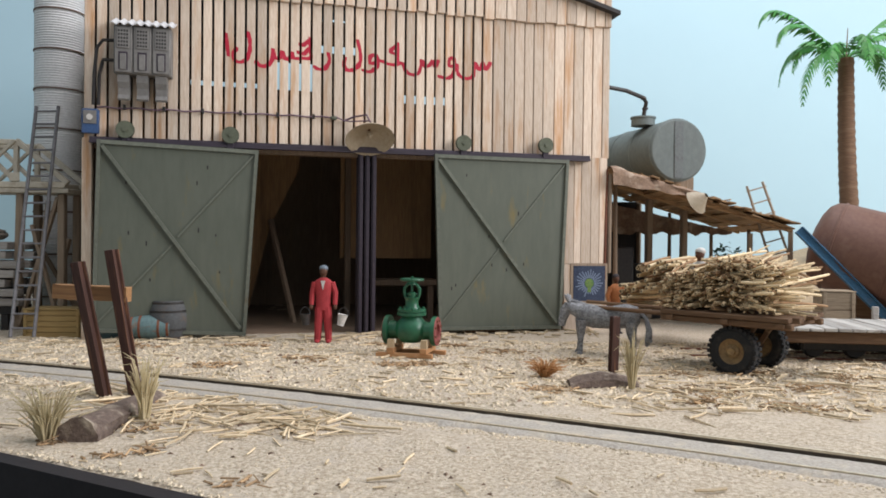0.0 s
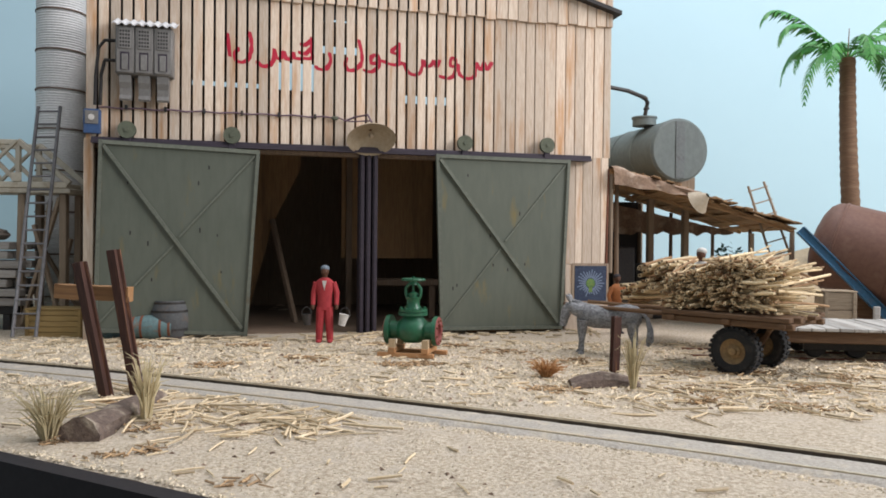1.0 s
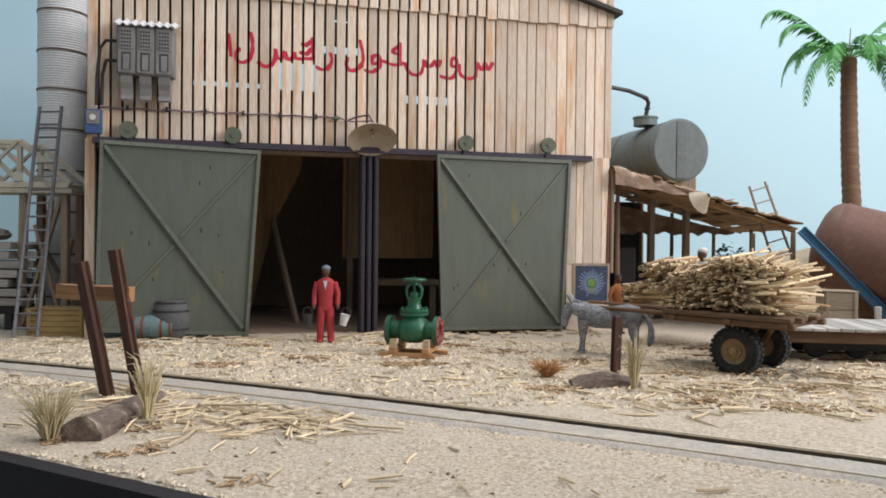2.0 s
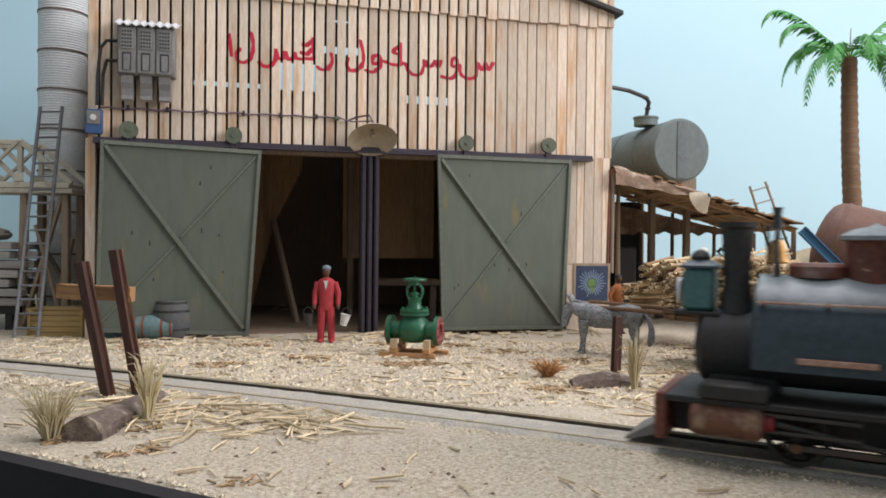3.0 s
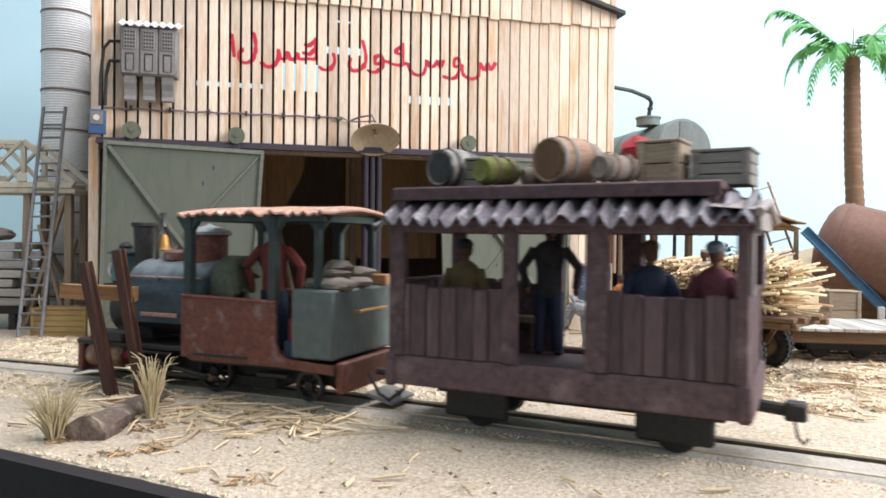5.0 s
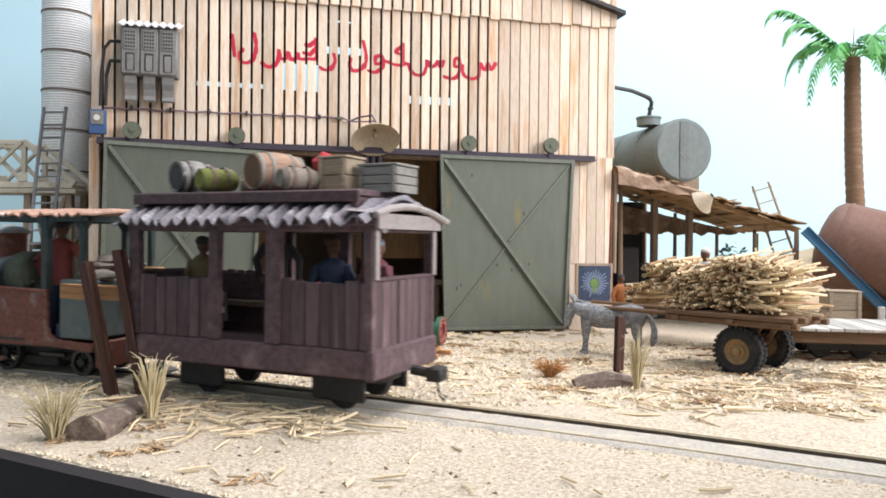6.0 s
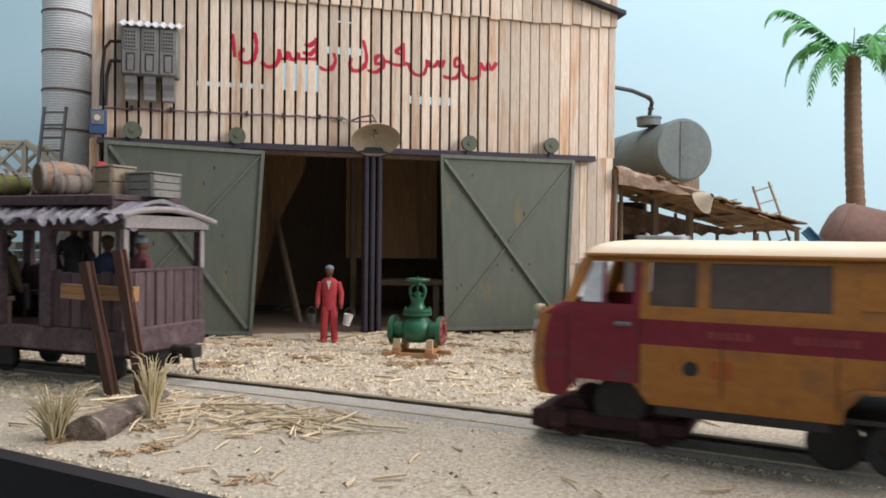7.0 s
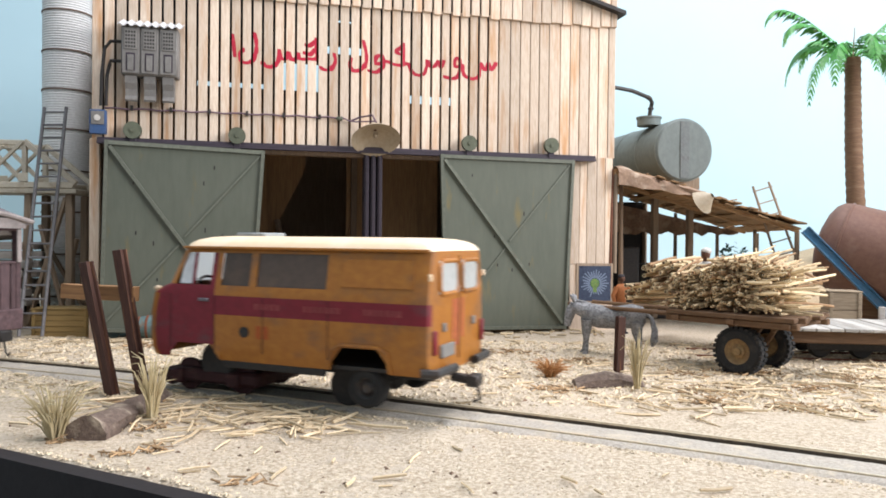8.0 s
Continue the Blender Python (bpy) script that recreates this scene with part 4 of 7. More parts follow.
        part("post_bracket", Shape().prism([(x - 5, 60.4), (x + 5, 60.4), (x + 1.2, 56), (x - 1.2, 56)], sy * 17 - 0.8, sy * 17 + 0.8), M_CABGREEN, p)
    p = part("cab_post", Shape().box(-68.3, -66.1, 16, 18.2, 38, 61, 0.3), M_CABGREEN, L)
    part("post_bracket", Shape().prism([(-72.5, 60.4), (-62.5, 60.4), (-66.1, 56), (-68.3, 56)], 16.3, 17.9), M_CABGREEN, p)
    part("roof_frame", Shape().box(-71, -19, 18.6, 20.2, 58.8, 61).box(-71, -19, -20.2, -18.6, 58.8, 61).box(-22, -20, -18.5, 18.5, 58.8, 61).box(-69, -67, -18.5, 18.5, 58.8, 61), M_CABGREEN, L)
    part("roof", wavy_sheet(-72.5, -17.0, -19.5, 22.0, lambda x, y: 63.6 - 0.0045 * y * y - 0.0024 * max(0, -(x + 62)) ** 2 - (0.05 * max(0, x + 26)), 3.6, 0.5, 0.6, 10, 3.2, 4.0),
         M_ROOFRUST, L, "pinkish rusty corrugated cab roof")
    part("backhead", Shape().tube([(-20.5, 0, 37), (-27.5, 0, 37), (-28.4, 0, 37)], [10.5, 10.5, 9.5], 22), M_OLIVE, L)
    part("regulator", Shape().tube([(-29, -5, 40), (-30, 5, 44)], 0.6, 6).tube([(-28.4, 4, 33), (-32, 7, 36)], 0.8, 6), M_IRON, L)
    part("cab_floor", Shape().box(-76, -20.4, -19.4, 19.4, 13.2, 15.6, 0.2), M_BLACK, L)
    part("bunker", Shape().box(-74.8, -59.8, -19.4, 20.8, 17.2, 38.2, 0.7), M_BUNKER, L, "grey-green riveted coal bunker")
    part("bunker_rail", Shape().tube([(-74.8, -10, 31), (-76.4, -10, 31.2), (-76.4, 8, 31.2), (-74.8, 8, 31)], 0.55, 6), M_BRASS, L)
    part("rear_beam", Shape().box(-77.6, -74.9, -19.5, 19.5, 7.4, 16.6, 0.4), M_CABRUST, L)
    part("jerrycan", Shape().box(-59.6, -56.0, 8, 17, 17.0, 29, 0.8), M_VANRED, L)
    part("tool_box", Shape().box(-61, -55.6, 13, 18.4, 15.7, 22, 0.5), M_BLUECLOTH, L)
    part("rear_step", Shape().prism([(-79.1, 5.0), (-79.1, 6.2), (-88, 3.6), (-88, 2.8)], -8, 8), M_GREYPAINT, L)
    part("drawbar", Shape().tube([(-79, 0, 11.5), (-91, 0, 11.0)], 1.2, 8), M_IRON, L)
    part("hose", Shape().tube([(-79, 6, 12), (-83, 7, 6), (-87, 7.5, 4.5), (-91, 6, 8), (-91.5, 5, 13)], 0.55, 6), M_BLACK, L)
    part("ash_pan", Shape().box(-46, -28, -8, 8, 4, 8, 0.5), M_BLACK, L)
    part("spring", Shape().box(-52, -40, 9, 11, 8.4, 10, 0.3), M_IRON, L)


M_LAMPTEAL = surface("lamp_teal", (0.07, 0.15, 0.145), (0.05, 0.11, 0.11), (0.10, 0.09, 0.07), 1.2, 6, (1, 1, 1), 0.4)


def tank_top_sheen():
    """The tank's paint: the top's sheen put into the colour as uneven chalky patches."""
    m = surface("saddle_tank_paint", (0.05, 0.072, 0.085), (0.032, 0.045, 0.052), (0.085, 0.105, 0.11), 2.0, 8, (1, 1, 1), 0.38, bump=0.2, stains=0.42)
    nt = m.node_tree
    nd, ln = nt.nodes, nt.links
    b = nd["Principled BSDF"]
    src = b.inputs["Base Color"].links[0].from_socket
    co = nd.new("ShaderNodeTexCoord")
    sep = nd.new("ShaderNodeSeparateXYZ")
    ln.new(co.outputs["Object"], sep.inputs[0])
    nz = nd.new("ShaderNodeTexNoise")
    nz.inputs["Scale"].default_value = 260
    ln.new(co.outputs["Object"], nz.inputs["Vector"])
    ad = nd.new("ShaderNodeMath")
    ad.operation = "MULTIPLY_ADD"
    ad.inputs[1].default_value = 0.006
    ln.new(nz.outputs["Fac"], ad.inputs[0])
    ln.new(sep.outputs["Z"], ad.inputs[2])
    rg = nd.new("ShaderNodeMapRange")
    rg.inputs[1].default_value, rg.inputs[2].default_value, rg.inputs[4].default_value = 0.0425, 0.047, 0.5
    ln.new(ad.outputs[0], rg.inputs[0])
    mx = nd.new("ShaderNodeMix")
    mx.data_type = "RGBA"
    ln.new(rg.outputs[0], mx.inputs[0])
    ln.new(src, mx.inputs[6])
    mx.inputs[7].default_value = (0.36, 0.39, 0.40, 1)
    ln.new(mx.outputs[2], b.inputs["Base Color"])
    return m


M_LOCOTANK = tank_top_sheen()
build_loco()
LOCO_LOAD = [doll("driver_figure", at(-39, 0, 15.6, 0, 0, 12), "red-coated painted figure standing in the cab", M_DRIVER, M_BLUECLOTH, M_DARKCLOTH, 43, ((-1, 0.55), (1, 0.55)))]
for i, (x, y, z, r) in enumerate(((-66, 12, 39.7, 0), (-71, 2, 39.7, 40), (-66, -8, 39.8, 80), (-67, 9, 42.6, 60), (-69, -3, 42.8, 20), (-67, 4, 45.0, 100), (-72, 14, 39.6, 20))):
    sk = part("sack", Shape().blob((0, 0, 0), (6.2, 4.0, 2.0), i * 2.1, 0.35, 14, 9), M_SACK)
    sk.matrix_basis = at(x, y, z, 0, 0, r)
    LOCO_LOAD.append(tagged(sk, "grey cloth sack heaped on the locomotive bunker", "sack", "sacks on the bunker"))
bx = part("small_box", Shape().box(-3, 3, -2.5, 2.5, 0, 3.4, 0.3), M_WARMWOOD)
bx.matrix_basis = at(-72.5, -13, 38.4, 0, 0, 12)
LOCO_LOAD.append(tagged(bx, "small brown wooden box on the bunker", "box"))

COACH = thing("passenger_coach", at(0, 0, 0), "open-sided plum wooden coach with corrugated roof", "railway coach")
CY0, CY1 = -17.0, 24.0


def build_coach():
    C = COACH
    for y0, y1 in ((CY1 - 3, CY1), (CY0, CY0 + 3)):
        part("sill_beam", Shape().box(-46.8, 46.8, y0, y1, 13.6, 21.8, 0.6), M_PLUM, C)
    for x0, x1 in ((-47.4, -44), (44, 47.4)):
        part("end_beam", Shape().box(x0, x1, CY0 - 0.8, CY1 + 0.8, 13.2, 22.2, 0.7), M_PLUM, C)
    part("floor", Shape().box(-44, 44, CY0 + 3, CY1 - 3, 16, 20), M_PLUM, C)
    for y in (CY0 + 1.0, CY1 - 1.0):
        out = 1 if y > 0 else -1
        for a, b in ((-46, -12.8), (12.4, 46)):
            x = a
            while x < b - 0.5:
                w = min(rnd(4.0, 5.2), b - x)
                part("side_plank", Shape().box(x, x + w - rnd(0.12, 0.4), y - 0.7 + rnd(-0.2, 0.3), y + 0.6 + rnd(-0.35, 0.4), 21.9, 41.2 + rnd(-0.9, 0.7), 0.3), M_PLUMPLANK, C)
                x += w
            part("inner_lining", Shape().box(a, b, y - out * 1.6 - 0.4, y - out * 1.6 + 0.4, 21.9, 40.6), M_PLUM, C)
        for x0, x1 in ((41.6, 46.2), (8.8, 12.6), (-14.8, -9.2), (-46.4, -43.6)):
            part("post", Shape().box(x0, x1, y - 1.3, y + 1.3, 21.8, 58.4, 0.3), M_PLUM, C)
        part("cant_rail", Shape().box(-47, 47, y - 1.2, y + 1.2, 55.6, 59.6, 0.4), M_PLUM, C)
    for x, sg in ((-45.4, -1), (45.4, 1)):
        y = CY0 + 0.6
        while y < CY1 - 1:
            w = min(rnd(4.4, 5.6), CY1 - 0.4 - y)
            part("end_plank", Shape().box(x - 0.7 + rnd(-0.3, 0.2), x + 0.7 + rnd(-0.2, 0.2), y, y + w - rnd(0.4, 0.7), 21.9, 41.8 + rnd(-0.5, 0.5), 0.25), M_PLUMPLANK, C)
            y += w
        part("top_rail", Shape().box(x - 1, x + 1, CY0, CY1, 41.4, 42.6, 0.3), M_PLUM, C)
        part("cross_beam", Shape().box(x - 1.2, x + 1.2, CY0 + 2.2, CY1 - 2.2, 55.6, 58.6, 0.3), M_PLUM, C)
    part("lamp_ring", Shape().tube([(-47.0, 20.5, 57.6), (-48.2, 20.5, 57.6)], 2.3, 14), M_LEAD, C)

    def roof_z(x, y):
        d = (y - 3.5) / 23.5
        return 65.4 - 5.6 * d * d + 1.5 * noise.noise(Vector((x * 0.09, y * 0.12, 7)))
    part("roof", wavy_sheet(-47, 48.6, CY0 - 4.2, CY1 + 4.4, roof_z, 4.6, 1.3, 0.5, 14, 5.4, 9.0), M_LEAD, C, "crumpled lead-grey corrugated roof sheet")
    part("roof_board", Shape().box(-47.4, 47.4, CY0 - 1, CY1 + 1, 57.4, 59.4, 0.4), M_PLUM, C)
    s = Shape()
    pts = [(-48.2, 26.0, 60.4), (-48.8, 19, 62.4), (-49.2, 11, 63.2), (-49.0, 3.5, 63.4), (-48.8, -6, 62.6), (-49.2, -13, 61.2), (-49.6, -20.0, 59.4)]
    part("end_valance", Shape().prism([(-48.6, 56.6), (-47.5, 56.6), (-47.5, 61.0), (-48.6, 61.0)], CY0 - 0.5, CY1 + 0.6), M_ENDPALE, C, "pale tan board below the roof end")
    # Pale facings on the end posts; light on their rear faces is painted in.
    for y in (CY0 + 0.2, CY1 - 2.4):
        part("end_post", Shape().box(-47.3, -46.5, y, y + 2.2, 42, 56.5, 0.2), M_ENDPALE, C)
    s.tube(pts, 1.1, 8)
    s.add([(-49.5, 26.4, 60.8), (-49.0, 3.5, 63.9), (-49.5, -20.0, 59.8), (-38, -20.0, 61.4), (-38, 3.5, 65.9), (-38, 26.4, 61.8)], [(0, 1, 4, 5), (1, 2, 3, 4)])
    part("roof_cloth", s, M_ENDPALE, C, "pale rolled canvas over the roof end")
    part("luggage_floor", Shape().box(-40, 47, -11, 20.5, 66.2, 68.2, 0.3), M_PLUM, C)
    for y in (-12.2, 20.6):
        part("rack_side", Shape().box(-40, 47, y, y + 1.2, 64.4, 67.9, 0.3), M_PLUM, C)
    for x in (-38, -10, 18, 44):
        part("rack_batten", Shape().box(x - 1, x + 1, -12, 21, 61.4, 66.1, 0.2), M_PLUM, C)
    for y in (CY1 - 9.6, CY0 + 3.6):
        for a, b in ((-42, -16), (14, 40)):
            part("bench", Shape().box(a, b, y, y + 6, 29, 31, 0.3).box(a + 1, a + 2.5, y + 1, y + 5, 20, 29).box(b - 2.5, b - 1, y + 1, y + 5, 20, 29), M_DARK, C)
    for x in (24, -29):
        for sy in (-1, 1):
            w = part("wheel", Shape().lathe([(0.1, -1.3), (4.9, -1.3), (5.7, -1.3), (5.7, -0.8), (4.9, 1.3), (0.1, 1.3)], 22, at(0, 0, 0, 90 * sy)), M_BLACK, C, m=at(x, sy * 9.4, 7.0))
            part("axle_box", Shape().box(-3, 3, sy * 2.6 - 1.2, sy * 2.6 + 1.2, -2, 7, 0.5).box(-9.5, 9.5, sy * 4.4 - 0.9, sy * 4.4 + 0.9, -2.6, 6.4, 2.4), M_BLACK, w)
    part("underframe", Shape().box(-40, 40, -7, 7, 9, 14, 0.6), M_BLACK, C)
    for sg in (-1, 1):
        k = part("coupler", Shape().tube([(sg * 47, 0, 13.2), (sg * 54, 0, 12.6)], 1.6, 8).box(sg * 55.5 - 2.6, sg * 55.5 + 2.6, -3, 3, 10.4, 14.8, 0.6), M_BLACK, C)
        part("hook", Shape().tube([(sg * 55, -1, 11), (sg * 56, -1, 6), (sg * 57.4, -1, 4.4), (sg * 58.4, -1, 6)], 0.4, 6), M_IRON, k)


M_ENDPALE = surface("pale_canvas", (0.33, 0.29, 0.27), (0.25, 0.21, 0.2), None, 1.2, 7)
build_coach()


def barrel(name, m, r, h, wood, hoop, label, group="", mouth=None):
    b = thing(name, m, label, "barrel", group)
    prof = [(r * (0.82 + 0.18 * math.sin(math.pi * k / 8)), h * k / 8) for k in range(9)]
    part("cask", Shape().lathe([(r * 0.74, 0.7)] + [(prof[0][0], 0)] + prof[1:8] + [(prof[8][0], h), (r * 0.74, h - 0.7)], 18), wood, b)
    part("lid", Shape().lathe([(0.1, h - 0.6), (r * 0.76, h - 0.6), (r * 0.76, h - 1.2), (0.1, h - 1.2)], 18), wood, b)
    if mouth:
        part("mouth", Shape().lathe([(0.1, 0.2), (r * 0.72, 0.2), (r * 0.72, 0.6), (0.1, 0.6)], 18), mouth, b)
    for f in (0.06, 0.27, 0.73, 0.94):
        rr = r * (0.82 + 0.18 * math.sin(math.pi * f)) + 0.22
        part("hoop", Shape().lathe([(rr - 0.4, h * f - 0.6), (rr, h * f - 0.6), (rr, h * f + 0.6), (rr - 0.4, h * f + 0.6)], 18, None, False), hoop, b)
    return b


def crate(name, m, a, b, c, wood, label, boards=3, category="crate"):
    k = thing(name, m, label, category)
    for i in range(boards):
        z0, z1 = c * i / boards, c * (i + 1) / boards - 0.25
        for y0 in (-b / 2, b / 2 - 0.7):
            part("board", Shape().box(-a / 2, a / 2, y0, y0 + 0.7, z0, z1, 0.15), wood, k)
        for x0 in (-a / 2 + 0.02, a / 2 - 0.72):
            part("board", Shape().box(x0, x0 + 0.7, -b / 2 + 0.72, b / 2 - 0.72, z0, z1, 0.15), wood, k)
    part("lid", Shape().box(-a / 2 - 0.3, a / 2 + 0.3, -b / 2 - 0.3, b / 2 + 0.3, c, c + 0.8, 0.2), wood, k)
    for sx in (-1, 1):
        for y0 in (-b / 2 - 0.5, b / 2 + 0.02):
            part("batten", Shape().box(sx * (a / 2 - 1.3) - 0.8, sx * (a / 2 - 1.3) + 0.8, y0, y0 + 0.48, 0.1, c - 0.1, 0.12), wood, k)
    return k


def bundle(name, m, r, length, mat, label, category, seed=1.0):
    """A rolled cloth bundle lying along its x axis, with a spiral end."""
    b = thing(name, m, label, category)
    rings = []
    for i in range(9):
        x = -length / 2 + length * i / 8
        k = (0.78 if i in (0, 8) else 1.0) * (1 + 0.12 * noise.noise(Vector((x, seed, 0))))
        rings.append([(x, r * k * math.cos(t), r * (1 + math.sin(t) * 0.92 * k)) for t in [2 * math.pi * j / 16 for j in range(16)]])
    part("roll", Shape().rings(rings), mat, b)
    for sx in (-1, 1):
        part("fold", Shape().lathe([(r * 0.3, 0), (r * 0.72, 0.5), (r * 0.55, -0.4)], 14, Matrix.Translation((sx * (length / 2 - 0.1), 0, r)) @ Matrix.Rotation(sx * math.pi / 2, 4, "Y"), False), mat, b)
    for f in (-0.2, 0.22):
        part("strap", Shape().lathe([(r * 1.03, -0.5), (r * 1.06, -0.5), (r * 1.06, 0.5), (r * 1.03, 0.5)], 16, Matrix.Translation((f * length, 0, r)) @ Matrix.Rotation(math.pi / 2, 4, "Y"), False), M_BAND, b)
    return b


RZ = 68.3
M_WARMBARREL = surface("warm_barrel_wood", (0.33, 0.21, 0.14), (0.22, 0.13, 0.085), (0.16, 0.09, 0.06), 1.2, 8, LONG, 0.8, bump=0.5)
COACH_LOAD = [
    barrel("barrel", at(37, 13, RZ + 5.9, 0, 90, -108), 5.9, 13, M_GREYCRATE, M_IRON, "weathered grey open wooden barrel lying on the coach roof", "barrels on the coach roof", M_BLACK),
    crate("wooden_crate", at(28, 5, RZ, 0, 0, -8), 10, 9, 8.0, M_GREYCRATE, "grey weathered wooden crate on the coach roof"),
    bundle("cloth_roll", at(19, 13, RZ, 0, 0, 68), 4.2, 12, M_OLIVEROLL, "olive yellow rolled cloth on the coach roof", "cloth roll"),
    bundle("cloth_roll", at(9.5, 5, RZ, 0, 0, 40), 3.0, 9, M_SACK, "beige rolled cloth on the coach roof", "cloth roll", 4.0),
    barrel("barrel", at(4, 14, RZ + 6.7, 0, 90, -112), 6.8, 17, M_WARMBARREL, M_GREYCRATE, "pale wooden barrel lying on the coach roof", "barrels on the coach roof", M_CARTWOOD),
    bundle("cloth_roll", at(-14, 14, RZ, 0, 0, 60), 3.8, 12, M_SACK, "beige rolled cloth on the coach roof", "cloth roll", 7.0),
    crate("suitcase", at(-24, 5, RZ, 0, 0, -6), 11, 10, 10.4, M_CRATE, "pale tied wooden case on the coach roof", 2, "case"),
    crate("wooden_crate", at(-38.5, 1, RZ - 0.4, 0, 0, -4), 14, 13, 8.2, M_GREYCRATE, "grey weathered wooden crate on the coach roof"),
]
rc = part("red_bundle", Shape().blob((0, 0, 0), (5, 5, 3.6), 5, 0.35, 14, 9), M_REDCLOTH)
rc.matrix_basis = at(-17, 3, RZ + 9.2)
COACH_LOAD.append(tagged(rc, "crumpled red cloth bundle on the luggage", "bundle"))
for x, y, rz, cl, ht in ((32, 5, 0, M_OCHRECLOTH, M_DARKCLOTH), (-21, 5, 20, M_BLUECLOTH, M_SKIN), (-37, 5, -20, M_PINKCLOTH, M_CAP)):
    f = doll("passenger_figure", at(x, y, 29, 0, 0, rz), "dark painted seated figure inside the coach", cl, M_DARKCLOTH, ht, 40, ((-1, 0.15), (1, 0.15)), True)
    COACH_LOAD.append(f)

COACH_LOAD.append(doll("conductor_figure", at(11, -9, 20, 0, 0, 10), "dark painted figure standing in the coach doorway", M_DARKCLOTH, M_BLUECLOTH, M_DARKCLOTH, 39, ((-1, 0.5), (1, 0.4))))

# ---- the van on rails; its nose is at x = 0 ----
VAN = thing("rail_van", at(0, 0, 0), "orange and red minibus riding on railway bogies", "van")


def build_van():
    V = VAN
    levels = [  # z, front x, half width
        (15.0, -1.2, 21.6), (17.6, -0.4, 22.3), (19.8, -0.2, 22.4), (22.5, 0, 22.5), (29.4, -0.3, 22.5), (35.4, -1.6, 22.5), (37.4, -4.6, 22.3), (38.6, -7.6, 21.9), (48.8, -11.4, 20.0), (50.4, -12.2, 19.2)]
    stations = [-9.4, -12.4, -24.6, -26.4, -28.4, -33.0, -38.6, -41.2, -65.0, -66.5, -76.5, -85.5, -90.0]
    rear = -97.0

    def ring(z, xf, hw):
        r = 3.6
        side = [xf - r * 0.0, xf - r * 0.12, xf - r * 0.45, xf - r]
        lat = [hw - r * 1.0, hw - r * 0.42, hw - r * 0.1, hw]
        pts = list(zip(side, lat))
        last = xf - r
        for s in stations:
            x = min(s, last - 0.3)
            pts.append((x, hw))
            last = x
        pts += [(rear + 2.2, hw), (rear + 0.6, hw - 0.6), (rear, hw - 2.2)]
        near = [(x, y, z) for x, y in pts]
        far = [(x, -y, z) for x, y in reversed(pts)]
        return near + far
    rings = [ring(*l) for l in levels]
    n = len(rings[0])
    h = n // 2
    s = Shape()
    vs = [p for r in rings for p in r]
    by = {0: [], 1: []}
    for j in range(len(rings) - 1):
        z0, z1 = levels[j][0], levels[j + 1][0]
        for i in range(n):
            a, b = j * n + i, j * n + (i + 1) % n
            mx = (vs[a][0] + vs[b][0] + vs[a + n][0] + vs[b + n][0]) / 4
            onside = (i < h - 1 or h <= i < n - 1)
            zz = (z0 + z1) / 2
            if onside and mx < -8:
                if 38 < zz < 49 and (-24.6 < mx < -12.3 or -38.6 < mx < -28.4 or -65 < mx < -41.2):
                    continue
                if (zz < 19.8 and -28.4 < mx < -9.4) or (zz < 22.5 and -85.5 < mx < -66.5):
                    continue
            if not onside and 38 < zz < 49 and i == n - 1:
                continue
            red = (29.4 < zz < 35.4 and mx < -5.2) or (mx > -26.4 and zz < 38.6 and onside and mx < -5.2) or (mx > -26.4 and zz < 49 and onside and zz > 38 and mx < -12.6)
            red = red and not (onside is False and i == h - 1)
            by[1 if red else 0].append((b, a, a + n, b + n))
    s.v = vs
    s.f = by[0] + by[1]
    s.fk = [0] * len(by[0]) + [1] * len(by[1])
    body = part("body", s, [M_ORANGE, M_VANRED], V, "orange painted body with a crimson waist band")
    # roof
    top = [(0.0, 1.0), (0.7, 0.985), (1.7, 0.94), (2.7, 0.85), (3.5, 0.68), (3.9, 0.42)]
    rr = []
    for dz, k in top:
        base = ring(50.2, -12.0, 19.4)
        cx = -55.0
        rr.append([(cx + (x - cx) * (1 - (1 - k) * 0.42), y * (0.08 + 0.92 * k if k < 1 else 1.015), 50.3 + dz) for x, y, z in base])
    part("roof", Shape().rings([r[::-1] for r in rr]), M_CREAM, V, "cream yellow rounded roof")
    part("gutter", Shape().tube([(-13, 20.1, 50.4), (-96, 20.1, 50.4)], 0.5, 6), M_ORANGE, body)
    part("roof_vent", Shape().box(-33, -22, -6, 6, 53.6, 55.4, 0.4), M_WHITEWASH, V)
    # panes
    for sy in (-1, 1):
        def pane(x0, x1, z0, z1, mat, name, d=0.35):
            def hw(z):
                return 21.9 + (20.0 - 21.9) * (z - 38.6) / 10.2
            c = [(x0, z0), (x1, z0), (x1, z1), (x0, z1)]
            vs_ = [(x, sy * (hw(z) - d), z) for x, z in c] + [(x, sy * (hw(z) - d - 0.4), z) for x, z in c]
            f = [(0, 1, 2, 3), (7, 6, 5, 4), (0, 4, 5, 1), (1, 5, 6, 2), (2, 6, 7, 3), (3, 7, 4, 0)] if mat is not M_FROST else [(0, 1, 2, 3)]
            return part(name, Shape().add(vs_, f if sy < 0 else [q[::-1] for q in f]), mat, V)
        pane(-38.6, -28.4, 38.6, 48.8, M_VANGLASS if sy > 0 else M_FROST, "side_window")
        pane(-65.0, -41.2, 38.6, 48.8, M_VANGLASS, "side_window")
        pane(-23.6, -18.4, 39.0, 48.4, M_CLEAR if sy > 0 else M_FROST, "cab_window")
        pane(-92, -70, 39.6, 47.6, M_ORANGE, "side_panel", -0.25)
